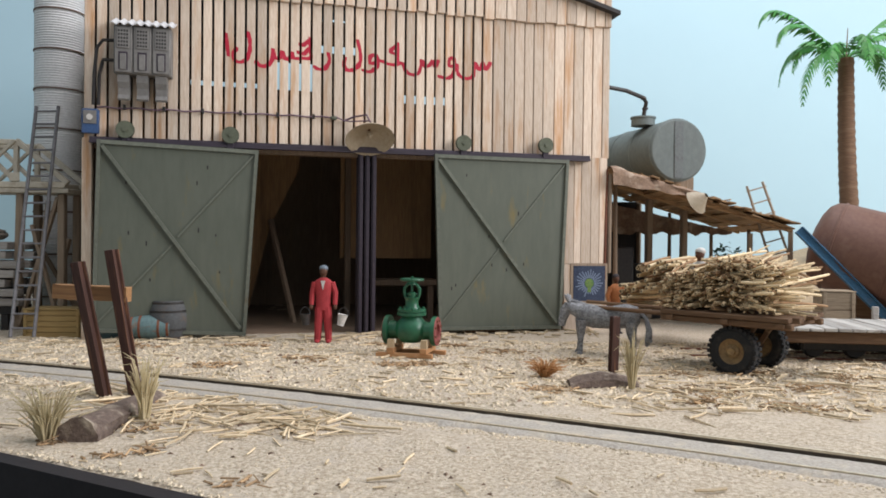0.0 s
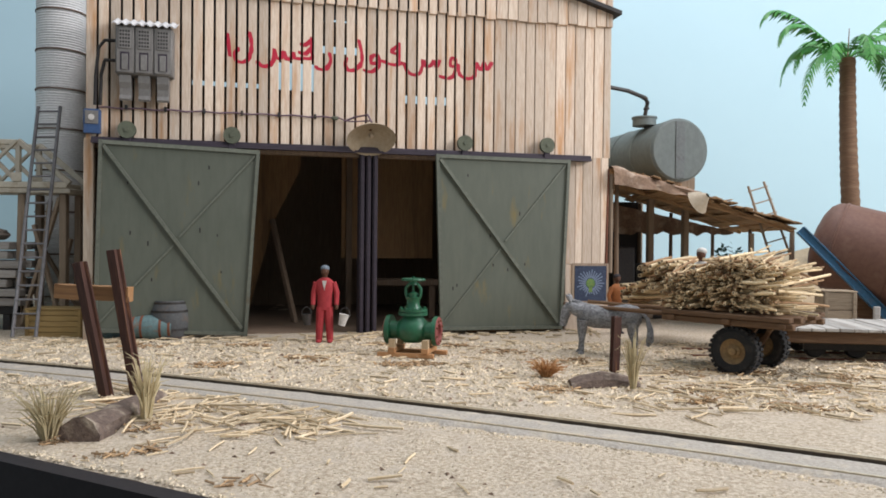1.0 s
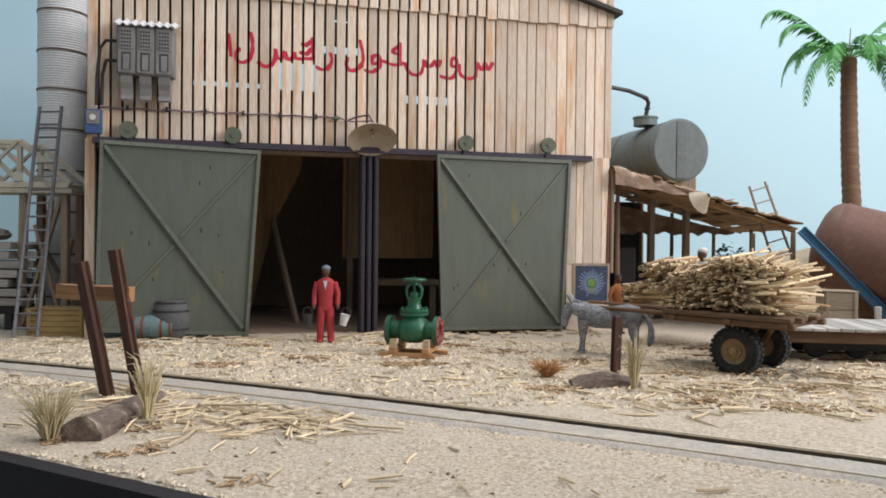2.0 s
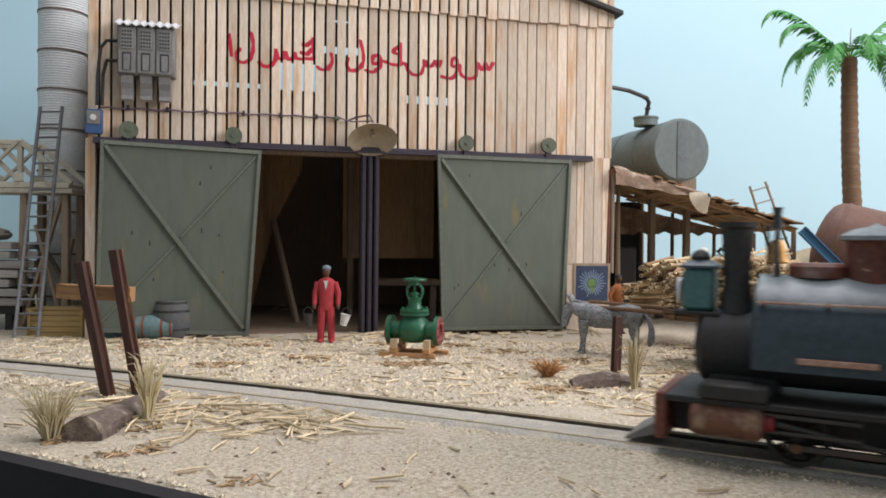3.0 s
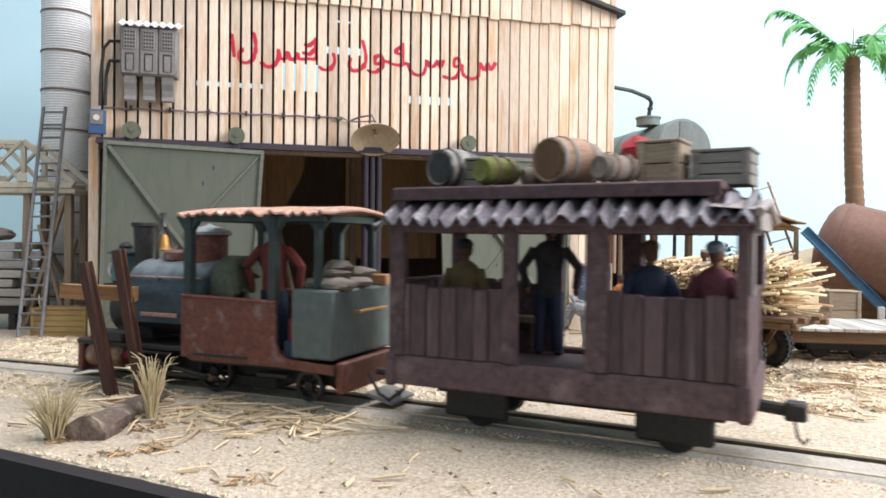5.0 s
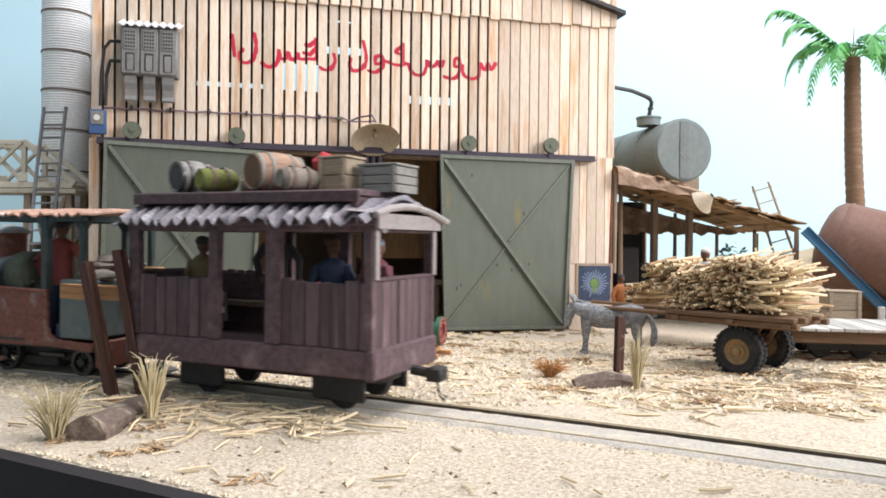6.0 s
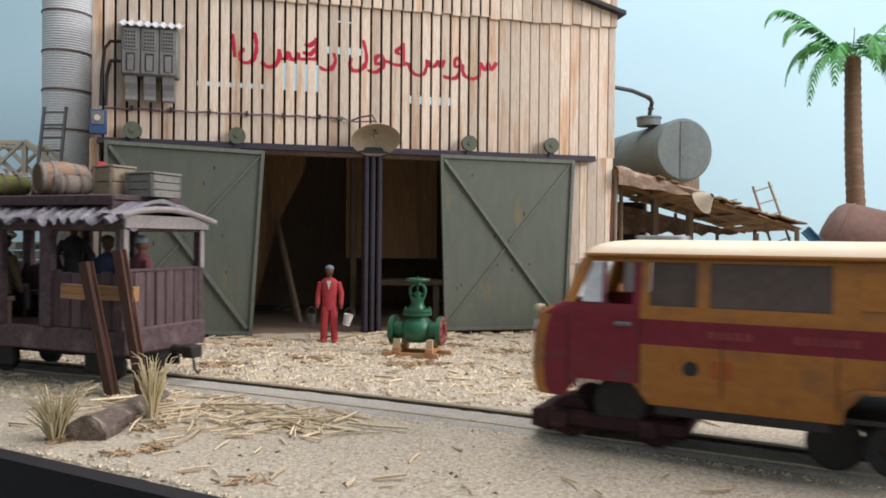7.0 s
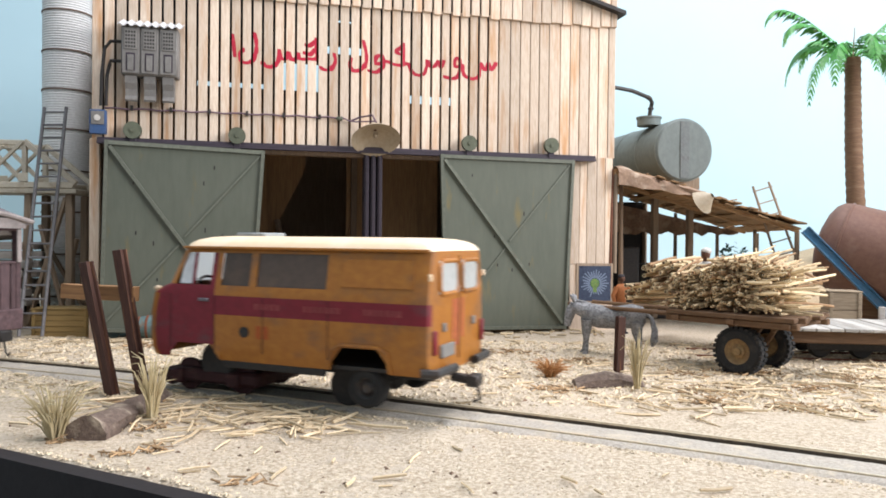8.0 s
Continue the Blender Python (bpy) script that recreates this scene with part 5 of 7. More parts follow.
        part("quarter_pillar", Shape().tube([(-17.9, sy * 21.7, 38.6), (-17.9, sy * 19.9, 48.8)], 0.5, 6), M_VANRED, V)
        part("quarter_window", Shape().add([(-12.6, sy * 21.5, 38.8), (-17.6, sy * 21.5, 38.8), (-17.6, sy * 19.7, 48.6), (-13.6, sy * 19.7, 48.6)], [(0, 1, 2, 3)]), M_PALEGLASS, V)
        part("door_handle", Shape().box(-24.4, -20.6, sy * 22.6 - 0.5, sy * 22.6 + 0.5, 33.4, 34.4, 0.2), M_LEAD, body)
        for x in (-26.4, -9.6, -44, -66):
            part("door_seam", Shape().box(x - 0.12, x + 0.12, sy * 22.5 - 0.12, sy * 22.5 + 0.12, 18, 35.3), M_MAROON, body)
        part("filler_hole", Shape().tube([(-37.5, sy * 22.2, 24.4), (-37.5, sy * 22.75, 24.4)], 1.7, 14), M_BLACK, body)
        for k, (x0, x1) in enumerate(((-50, -41.5), (-70, -59), (-89, -77))):
            x = x0
            while x < x1:
                w = rnd(0.9, 1.6)
                part("lettering_bar", Shape().box(x, x + w, sy * 22.62 - 0.05, sy * 22.62 + 0.05, 31.6, 33.4), M_FADEDLETTER, body)
                x += w + 0.55
        for x0, x1 in ((-43.4, -41.8), (-46.0, -44.4)):
            part("number_bar", Shape().box(x0, x1, sy * 22.6 - 0.05, sy * 22.6 + 0.05, 22.6, 26.6), M_VANREDBAR, body)
        # rounded corners of the arches
        for tri in ([(-24.6, 20.0), (-28.6, 20.0), (-28.6, 15.2)], [(-9.2, 20.0), (-12.4, 20.0), (-9.2, 16.0)], [(-66.2, 22.7), (-71, 22.7), (-66.2, 16.5)], [(-81, 22.7), (-85.7, 22.7), (-85.7, 16.5)]):
            part("arch_corner", Shape().prism(tri, sy * 22.1 - 0.3, sy * 22.1 + 0.3), M_ORANGE if tri[0][0] < -15 else M_VANRED, body)
        # wheel arch lip
        s2 = Shape()
        s2.tube([(-66.4, sy * 22.3, 15.4), (-67.4, sy * 22.6, 21.0), (-70, sy * 22.7, 22.6), (-82, sy * 22.7, 22.6), (-84.6, sy * 22.6, 21.0), (-85.6, sy * 22.3, 15.4)], 0.6, 6)
        part("wheel_arch", s2, M_ORANGE, body)
    # windscreen
    def ws(y0, y1, name):
        part(name, Shape().add([(-7.7, y0, 38.8), (-7.7, y1, 38.8), (-11.3, y1 * 0.93, 48.6), (-11.3, y0 * 0.93, 48.6)], [(0, 1, 2, 3)]), M_FROST, V)
    ws(-17.6, -0.5, "windscreen_pane")
    ws(0.5, 17.6, "windscreen_pane")
    part("windscreen_post", Shape().tube([(-7.4, 0, 38.6), (-11.2, 0, 48.8)], 0.6, 6), M_ORANGE, V)
    for sy in (-1, 1):
        part("windscreen_post", Shape().tube([(-8.4, sy * 18.6, 38.2), (-12.2, sy * 17.2, 49.2)], 0.9, 6), M_ORANGE, V)
        hl = part("headlight", Shape().lathe([(0.1, 1.0), (2.6, 0.6), (3.1, -0.4), (3.1, -2.0)], 16), M_PALEGLASS, V)
        hl.matrix_basis = at(0.0, sy * 14, 30.5, 0, 90, 0)
        part("indicator", Shape().blob((-1.8, sy * 19.4, 36.6), (1.2, 1.2, 1.0), 1, 0), M_CREAM, V)
    part("inner_partition", Shape().box(-41.0, -39.6, -18.6, 18.6, 16, 50), M_DARK, V)
    part("cab_floor", Shape().box(-95, -29, -20, 20, 15.1, 16.2), M_BLACK, V)
    for sy in (-1, 1):
        part("skirt", Shape().box(-65, -30, sy * 21.2 - 0.6, sy * 21.2 + 0.6, 12.8, 15.1, 0.3), M_BLACK, V)
    part("cab_headlining", Shape().box(-95, -13.5, -18.6, 18.6, 49.6, 50.1), M_WHITECLOTH, V)
    for y in (-9, 9):
        part("cab_seat", Shape().box(-27, -19, y - 6, y + 6, 22, 28, 1.2).box(-27.4, -25, y - 6, y + 6, 28, 34, 1.0), M_BLACK, V)
    part("steering_wheel", Shape().tube([(-14.2 + 1.5 * math.sin(t), 9 + 5 * math.cos(t), 38.5 - 0 + 2.0 * math.sin(t)) for t in [2 * math.pi * k / 16 for k in range(17)]], 0.45, 6)
         .tube([(-14.2, 9, 38.5), (-11, 9, 30)], 0.5, 6), M_BLACK, V)
    # rear
    for y0, y1 in ((1.8, 15.4), (-15.4, -1.8)):
        part("rear_window", Shape().box(-97.3, -96.9, y0, y1, 38.0, 47.6, 0.12), M_REARGLASS, V)
        part("window_rubber", Shape().tube([(-97.2, y0 + 1.6, 38.0), (-97.2, y1 - 1.6, 38.0), (-97.2, y1, 39.6), (-97.2, y1, 46.0), (-97.2, y1 - 1.6, 47.6), (-97.2, y0 + 1.6, 47.6), (-97.2, y0, 46.0), (-97.2, y0, 39.6), (-97.2, y0 + 1.6, 38.0)], 0.75, 6), M_ORANGE, body)
    part("door_seam", Shape().box(-97.25, -97.05, -0.2, 0.2, 18, 49), M_MAROON, body)
    for y in (4.5, -2.8, 1.6):
        part("red_stripe", Shape().box(-97.2, -97.02, y - 0.6, y + 0.6, 22 + rnd(0, 3), 36), M_FADERED, body)
    for sy in (-1, 1):
        part("tail_light", Shape().box(-97.9, -97.0, sy * 19 - 1.2, sy * 19 + 1.2, 21, 28, 0.4), M_VANRED, V)
        part("rear_reflector", Shape().box(-97.6, -97.0, sy * 12 - 1.2, sy * 12 + 1.2, 27, 29.5, 0.2), M_GREYPAINT, V)
        part("hinge", Shape().box(-97.4, -96.6, sy * 21.6 - 0.6, sy * 21.6 + 0.6, 42, 44, 0.2), M_CREAM, body)
    part("rear_bumper", Shape().tube([(-95, 23.2, 16.4), (-98.6, 21.6, 16.2), (-99.2, 8, 16.2)], 1.4, 8).tube([(-99.2, -8, 16.2), (-98.6, -21.6, 16.2), (-95, -23.2, 16.4)], 1.4, 8), M_IRON, V)
    part("plate_holder", Shape().box(-97.9, -97.05, 5, 15, 19.6, 23.4, 0.2), M_GREYPAINT, V)
    part("coupler", Shape().tube([(-95, 0, 12), (-101, 0, 11.4)], 1.5, 8).box(-104, -100, -2.6, 2.6, 9.6, 13.2, 0.5).tube([(-103, 0, 10), (-104, 0.5, 6), (-102, 0.8, 5)], 0.5, 6), M_IRON, V)
    part("front_hook", Shape().box(-0.2, 2.6, -2, 2, 14.6, 16.6, 0.3), M_IRON, V)
    # running gear
    bg = part("front_bogie", Shape().box(-36, 0, -12.5, 13.5, 5.0, 9.6, 1.0).prism([(-2, 9.4), (2.4, 8.6), (2.4, 4.4), (-2, 3.4)], -11, 13).box(-30, -16, -10, 11, 9.6, 14.6, 2.0), M_MAROON, V, "dark maroon railway bogie")
    for x in (-5, -27):
        for sy in (-1, 1):
            part("bogie_wheel", Shape().lathe([(0.1, -1.3), (4.8, -1.3), (5.4, -1.3), (5.4, -0.7), (4.8, 1.3), (0.1, 1.3)], 20, at(0, 0, 0, 90 * sy)), M_MAROON, bg, m=at(x, sy * 9.2, 7.3))
            part("axle_box", Shape().box(x - 2.4, x + 2.4, sy * 13 - 1.6, sy * 13 + 1.6, 4.6, 9.4, 0.6), M_MAROON, bg)
    for sy in (-1, 1):
        t = part("tyre", Shape().lathe([(3.2, -2.7), (5.1, -2.9), (5.9, -2.1), (6.1, 0), (5.9, 2.1), (5.1, 2.9), (3.2, 2.7)], 26, at(0, 0, 0, 90), False), M_TYRE, V, m=at(-76.6, sy * 16.6, 9.9))
        part("tyre", Shape().lathe([(0.1, -2.4), (4.6, -2.7), (5.9, -2.9), (6.9, -2.1), (7.1, 0), (6.9, 2.1), (5.9, 2.9), (4.6, 2.7), (0.1, 2.4)], 40, at(0, 0, 0, 90)), M_BLACK, V, m=at(-20.0, sy * 10.4, 12.4))
        part("rim", Shape().lathe([(0.1, -2.2), (1.2, -2.5), (2.4, -1.4), (3.3, -2.4), (3.3, 2.4), (2.4, 1.4), (1.2, 2.5), (0.1, 2.2)], 20, at(0, 0, 0, 90)), M_IRON, t)
    part("rear_axle", Shape().tube([(-76.6, -14, 9.9), (-76.6, 14, 9.9)], 1.6, 8).blob((-76.6, 0, 10.2), (4, 4, 4), 1, 0.05), M_BLACK, V)
    for sy in (-1, 1):
        part("rail_wheel", Shape().lathe([(0.1, -1.2), (5.2, -1.2), (6.2, -1.2), (6.2, -0.6), (5.2, 1.2), (0.1, 1.2)], 20, at(0, 0, 0, 90 * sy)), M_BLACK, V, m=at(-66, sy * 9.2, 8.2))
    part("chassis", Shape().box(-93, -36, -9, 9, 11.5, 15, 0.6), M_BLACK, V)
    part("inner_arch", Shape().box(-86, -66, -21, 21, 22.6, 24, 0.3), M_BLACK, V)
    part("inner_arch", Shape().box(-29, -9, -21, 21, 20.0, 21.0, 0.3), M_BLACK, V)


M_REARGLASS = surface("dusty_rear_window", (0.40, 0.41, 0.40), (0.33, 0.34, 0.33), (0.46, 0.45, 0.42), 2, 8, (1, 1, 1), 0.3, bump=0.0)
M_FADEDLETTER = surface("faded_pale_letter", (0.25, 0.06, 0.06), (0.21, 0.035, 0.04), None, 0.8, 4)
M_VANREDBAR = surface("faded_orange_red_number", (0.36, 0.07, 0.02), (0.32, 0.09, 0.02), None, 0.8, 4)
M_FADERED = surface("rose_red_stripe", (0.55, 0.14, 0.08), None, None, 1, 4)


def clear_glass():
    m = bpy.data.materials.new("clear_plastic_pane")
    m.use_nodes = True
    b = m.node_tree.nodes["Principled BSDF"]
    b.inputs["Base Color"].default_value = (0.92, 0.93, 0.93, 1)
    b.inputs["Transmission Weight"].default_value = 1.0
    b.inputs["Roughness"].default_value = 0.08
    b.inputs["IOR"].default_value = 1.05
    return m


M_CLEAR = clear_glass()


def frosted_pane():
    """Dusty plastic that lets daylight through as a white glow."""
    m = bpy.data.materials.new("dusty_frosted_pane")
    m.use_nodes = True
    nt = m.node_tree
    tr = nt.nodes.new("ShaderNodeBsdfTranslucent")
    tr.inputs["Color"].default_value = (0.9, 0.9, 0.9, 1)
    nt.links.new(tr.outputs[0], nt.nodes["Material Output"].inputs["Surface"])
    return m


M_FROST = frosted_pane()
build_van()
stretch_x(VAN, -50, 1.05, ("tyre", "rim", "bogie_wheel", "rail_wheel", "headlight"))
# ---- the yard in front of the shed ----
def build_worker():
    m = at(-63, 388, ground_z(-63, 388) - 0.2, 0, 0, 4)
    doll("worker_figure", m, "red-overalled painted figure holding two pails", M_REDSUIT, M_REDSUIT, M_CAP, 40, ((-1, 0.05), (1, 0.12)), shirt=M_WHITECLOTH)
    for x, mat, label in ((-71.6, M_IRON, "small dark metal pail in the figure's hand"), (-53.6, M_WHITECLOTH, "small white pail in the figure's hand")):
        p = thing("pail", at(x, 385.5, 8.2, 0, 14 if x > -60 else -4, 0), label, "pail")
        part("bucket", Shape().lathe([(1.8, 0.2), (2.6, 5.6), (2.9, 5.8), (2.3, 5.6), (1.5, 0.8), (0.1, 0.8)], 16, None, False).lathe([(0.1, 0), (1.9, 0), (1.9, 0.5), (0.1, 0.5)], 16), mat, p)
        part("bail", Shape().tube([(-2.6, 0, 5.6), (-2.0, 0, 8.4), (0, 0, 9.6), (2.0, 0, 8.4), (2.6, 0, 5.6)], 0.22, 6), M_IRON, p)


def build_valve():
    v = thing("gate_valve", at(-14.2, 341, 4.3, 0, 0, -14), "large green gate valve with a hand wheel", "valve")
    part("body", Shape().lathe([(0.1, 1.5), (5.5, 2.2), (8.6, 5), (9.6, 9), (8.6, 13), (6.0, 15.6), (5.6, 17.5)], 26), M_VALVE, v)
    for sx, mat in ((-1, M_VALVE), (1, M_VALVE)):
        part("neck", Shape().tube([(sx * 6, 0, 8.6), (sx * 12.5, 0, 8.6)], 5.0, 22), M_VALVE, v)
        fl = part("flange", Shape().rings([[(sx * x, r * math.cos(t), 8.6 + r * math.sin(t)) for t in [2 * math.pi * k / 26 * sx for k in range(26)]] for x, r in ((12.4, 4), (12.4, 8.2), (14.8, 8.2), (14.8, 5.0))], False), mat, v)
        part("flange_face", Shape().rings([[(sx * x, r * math.cos(t), 8.6 + r * math.sin(t)) for t in [2 * math.pi * k / 26 * sx for k in range(26)]] for x, r in ((14.7, 8.0), (15.2, 7.8), (15.2, 4.4), (13.6, 4.2), (13.6, 0.1))], False), M_VALVEFACE, fl, "reddish rusty flange face")
        for k in range(8):
            a = 2 * math.pi * (k + 0.5) / 8
            part("bolt", Shape().tube([(sx * 15.1, 6.2 * math.cos(a), 8.6 + 6.2 * math.sin(a)), (sx * 15.9, 6.2 * math.cos(a), 8.6 + 6.2 * math.sin(a))], 0.65, 6), M_RUST, fl)
    bon = part("bonnet_flange", Shape().lathe([(5.4, 17.2), (8.2, 17.2), (8.2, 18.9), (5.5, 19), (8.0, 19.2), (8.0, 20.6), (4.5, 20.8)], 26), M_VALVE, v)
    for k in range(10):
        a = 2 * math.pi * k / 10
        part("bolt", Shape().tube([(6.9 * math.cos(a), 6.9 * math.sin(a), 20.4), (6.9 * math.cos(a), 6.9 * math.sin(a), 21.7)], 0.7, 6), M_VALVE, bon)
    part("bonnet", Shape().lathe([(4.8, 20.6), (3.7, 22.6), (3.6, 26), (4.2, 27.2), (0.1, 27.4)], 20), M_VALVE, v)
    for sx in (-1, 1):
        part("yoke_arm", Shape().tube([(sx * 3.2, 0, 26), (sx * 4.3, 0, 29), (sx * 4.4, 0, 32), (sx * 2.0, 0, 35)], 0.9, 8), M_VALVE, v)
    part("gland", Shape().lathe([(2.2, 27), (2.4, 29.5), (1.4, 30.2), (0.1, 30.2)], 12).box(-3, 3, -0.9, 0.9, 28.4, 29.3, 0.2), M_VALVE, v)
    part("stem", Shape().tube([(0, 0, 27), (0, 0, 38.8)], 0.75, 8).lathe([(0.1, 34.2), (2.6, 34.2), (2.2, 35.8), (0.1, 35.8)], 14), M_VALVE, v)
    wh = part("hand_wheel", Shape().tube([(6.1 * math.cos(t), 6.1 * math.sin(t), 37) for t in [2 * math.pi * k / 28 for k in range(29)]], 0.75, 8), M_VALVE, v)
    for k in range(5):
        a = 2 * math.pi * k / 5
        part("spoke", Shape().tube([(0, 0, 37.3), (6 * math.cos(a), 6 * math.sin(a), 37)], 0.55, 6), M_VALVE, wh)
    rescale(v, 0.83)
    p = thing("valve_skid", at(-14.2, 341, -0.4, 0, 0, -14), "fresh orange wooden skid under the valve", "wooden skid")
    for y in (-8, 8):
        part("runner", Shape().box(-16, 16, y - 1.5, y + 1.5, 0.2, 2.6, 0.2), M_PALLET, p, m=at(2 if y > 0 else -2, 0, 0, 0, 0, 1.5))
    for x in (-9.5, 9.5):
        part("cross_beam", Shape().box(x - 2, x + 2, -10, 10, 2.6, 5.4, 0.2), M_PALLET, p)
        for sy in (-1, 1):
            part("chock", Shape().prism([(x - 1.9, 5.4), (x + 1.9, 5.4), (x + 1.6, 10.0), (x - 1.6, 10.0)], sy * 8 - 1.3, sy * 8 + 1.3), M_PALEWOOD, p)
    rescale(p, 0.83)


M_VALVEFACE = surface("brown_red_flange", (0.26, 0.07, 0.065), (0.2, 0.05, 0.045), (0.3, 0.12, 0.1), 1, 4)


def build_donkey():
    """Forwards is x in its own axes."""
    d = thing("donkey", at(76.5, 349, ground_z(78, 349) - 0.3, 0, 0, 158), "grey plaster-like model donkey in front of the cart", "donkey")
    rings = []
    for x, z, a, b in ((-19.5, 21.5, 2.2, 3.0), (-18, 21.6, 4.6, 5.6), (-12, 22.0, 5.6, 6.6), (-4, 20.8, 5.6, 6.2), (5, 21.0, 5.5, 6.3), (11, 21.8, 4.8, 6.2), (14.5, 23.0, 3.2, 4.6)):
        rings.append([(x + 0.3 * noise.noise(Vector((x, t, 0))), a * math.cos(t), z + b * math.sin(t) * (1 + 0.06 * noise.noise(Vector((x * 0.5, t * 2, 1))))) for t in [2 * math.pi * k / 14 for k in range(14)]])
    part("body", Shape().rings(rings), M_DONKEY, d)
    part("neck", Shape().tube([(11, 0, 23.5), (15, 0, 24.5), (19, 0, 25.6)], [5.0, 3.9, 3.1], 12), M_DONKEY, d)
    h = part("head", Shape().tube([(18.4, 0, 27.0), (20.6, 0, 23.4), (22.0, 0, 18.6), (22.6, 0, 15.0)], [2.6, 3.0, 2.3, 1.9], 12), M_DONKEY, d)
    for sy in (-1, 1):
        part("ear", Shape().tube([(18.2, sy * 1.6, 28.4), (19.2, sy * 2.8, 31.0), (20.6, sy * 3.2, 32.6)], [0.9, 1.2, 0.3], 8), M_DONKEY, h)
    part("mane", Shape().tube([(10, 0, 27.4), (14, 0, 28.2), (17.6, 0, 29.2)], [0.8, 1.2, 1.0], 6), M_DONKEY, d)
    for x, sy, k in ((11, 1, 0.5), (12.5, -1, 1.8), (-15.5, 1, -2.4), (-14, -1, -0.4)):
        s = Shape().tube([(x, sy * 3, 19), (x + k * 0.3, sy * 3, 12), (x + (-1.5 if x < 0 else 0.4), sy * 3, 7.5), (x + k * 0.6, sy * 3, 2)], [3.2, 2.0, 1.35, 1.2], 10)
        lg = part("leg", s, M_DONKEY, d)
        part("hoof", Shape().tube([(x + k * 0.6, sy * 3, 2.2), (x + k * 0.6 + 0.7, sy * 3, 0)], [1.3, 1.8], 10), M_DONKEY, lg)
    part("tail", Shape().tube([(-19.5, 0, 24), (-22.5, 0, 21), (-24.2, 0.5, 15), (-24.0, 1, 9.5), (-23, 1, 6.5)], [1.0, 1.1, 1.7, 2.1, 0.7], 9), M_DONKEY, d)


CART_X, CART_Y, CART_TURN = 129.5, 309.5, 134.6


def build_cart():
    """Forwards is x; the axle lies across."""
    base = at(CART_X, CART_Y, -0.3, 0, 0, CART_TURN)
    c = thing("reed_cart", base, "brown wooden two-wheeled cart loaded with reeds", "cart")
    for i in range(8):
        y = -19 + i * 4.9
        part("deck_plank", Shape().box(-22 - rnd(0, 4), 31 + rnd(-2, 2), y, y + 4.6, 23.2 + rnd(-0.2, 0.3), 25.2 + rnd(-0.1, 0.3), 0.3), M_CARTWOOD, c)
    for y in (-17, 15.5):
        part("side_beam", Shape().box(-24, 31, y, y + 3, 20.4, 23.0, 0.4), M_CARTWOOD, c)
    for x in (-20, 2, 26):
        part("cross_beam", Shape().box(x - 1.5, x + 1.5, -20, 20, 21, 23, 0.2), M_CARTWOOD, c)
    for y in (-11.5, 13.0):
        part("shaft", Shape().tube([(20, y, 22.6), (46, y * 0.95, 22.6), (66, y * 0.9, 22.6), (88, y * 0.85, 23.0)], [1.1, 1.0, 0.9, 0.8], 8), M_CARTWOOD, c)
    part("axle", Shape().tube([(0, -15, 9.8), (0, 15, 9.8)], 1.4, 8), M_IRON, c)
    for sy in (-1, 1):
        for dx in (-7, 7):
            part("strut", Shape().box(-1, 1, -1, 1, 0, 13, 0.2), M_CARTWOOD, c, m=at(0, sy * 9.5, 9.5, 0, dx * 4.4, 0))
        t = part("tyre", Shape().lathe([(5.2, -2.9), (8.2, -3.2), (9.4, -2.4), (9.8, -0.2), (9.4, 2.4), (8.2, 3.2), (5.2, 2.9)], 30, mm(0, 0, 0, 90), False), M_TYRE, c, m=at(0, sy * 14.2, 9.8))
        part("hub_plate", Shape().lathe([(0.1, 3.4), (1.5, 3.4), (1.7, 2.2), (2.6, 1.9), (2.9, 1.3), (4.4, 1.6), (5.4, 2.6), (5.5, -2.6), (4.4, -1.6), (1.6, -2.2), (0.1, -2.4)], 24, mm(0, 0, 0, -90 * sy)), M_HUB, t)
        s = Shape()
        for k in range(28):
            a = 2 * math.pi * k / 28
            for o in (-1, 1):
                s.box(-0.7, 0.7, o * 1.75 - 1.3, o * 1.75 + 1.3, 9.0, 10.15, 0, mm(0, 0, 0, 0, math.degrees(a) + o * 3.2, 0))
        part("tread", s, M_TYRE, t, smooth=False)
    # the load: reeds across the deck, cut ends out on the left side
    reed_load(base, 256)
    # loose rider behind the load
    m = at(116, 331, 27.5, 0, 0, -50)
    doll("rider_figure", m, "white-robed painted figure seated on the cart", M_WHITECLOTH, M_WHITECLOTH, M_WHITECLOTH, 38, ((-1, 0.9), (1, 0.3)), True)


def reed(length, r, bend, core=True):
    s = Shape()
    n = 4
    pts = [(0, length * i / n, bend * math.sin(math.pi * 0.5 * i / n)) for i in range(n + 1)]
    s.use(0).tube(pts, [r, r * 1.03, r, r * 0.96, r * 0.9], 7)
    s.use(1).add([(r * 0.62 * math.cos(2 * math.pi * k / 7), -0.05, r * 0.62 * math.sin(2 * math.pi * k / 7)) for k in range(7)], [tuple(range(7))])
    return s


M_STALKS = surface("thin_stalk", (0.62, 0.49, 0.30), (0.36, 0.23, 0.12), (0.20, 0.12, 0.06), 2.5, 6, (1, 1, 1), 0.8, bump=0.1, stains=0.42)


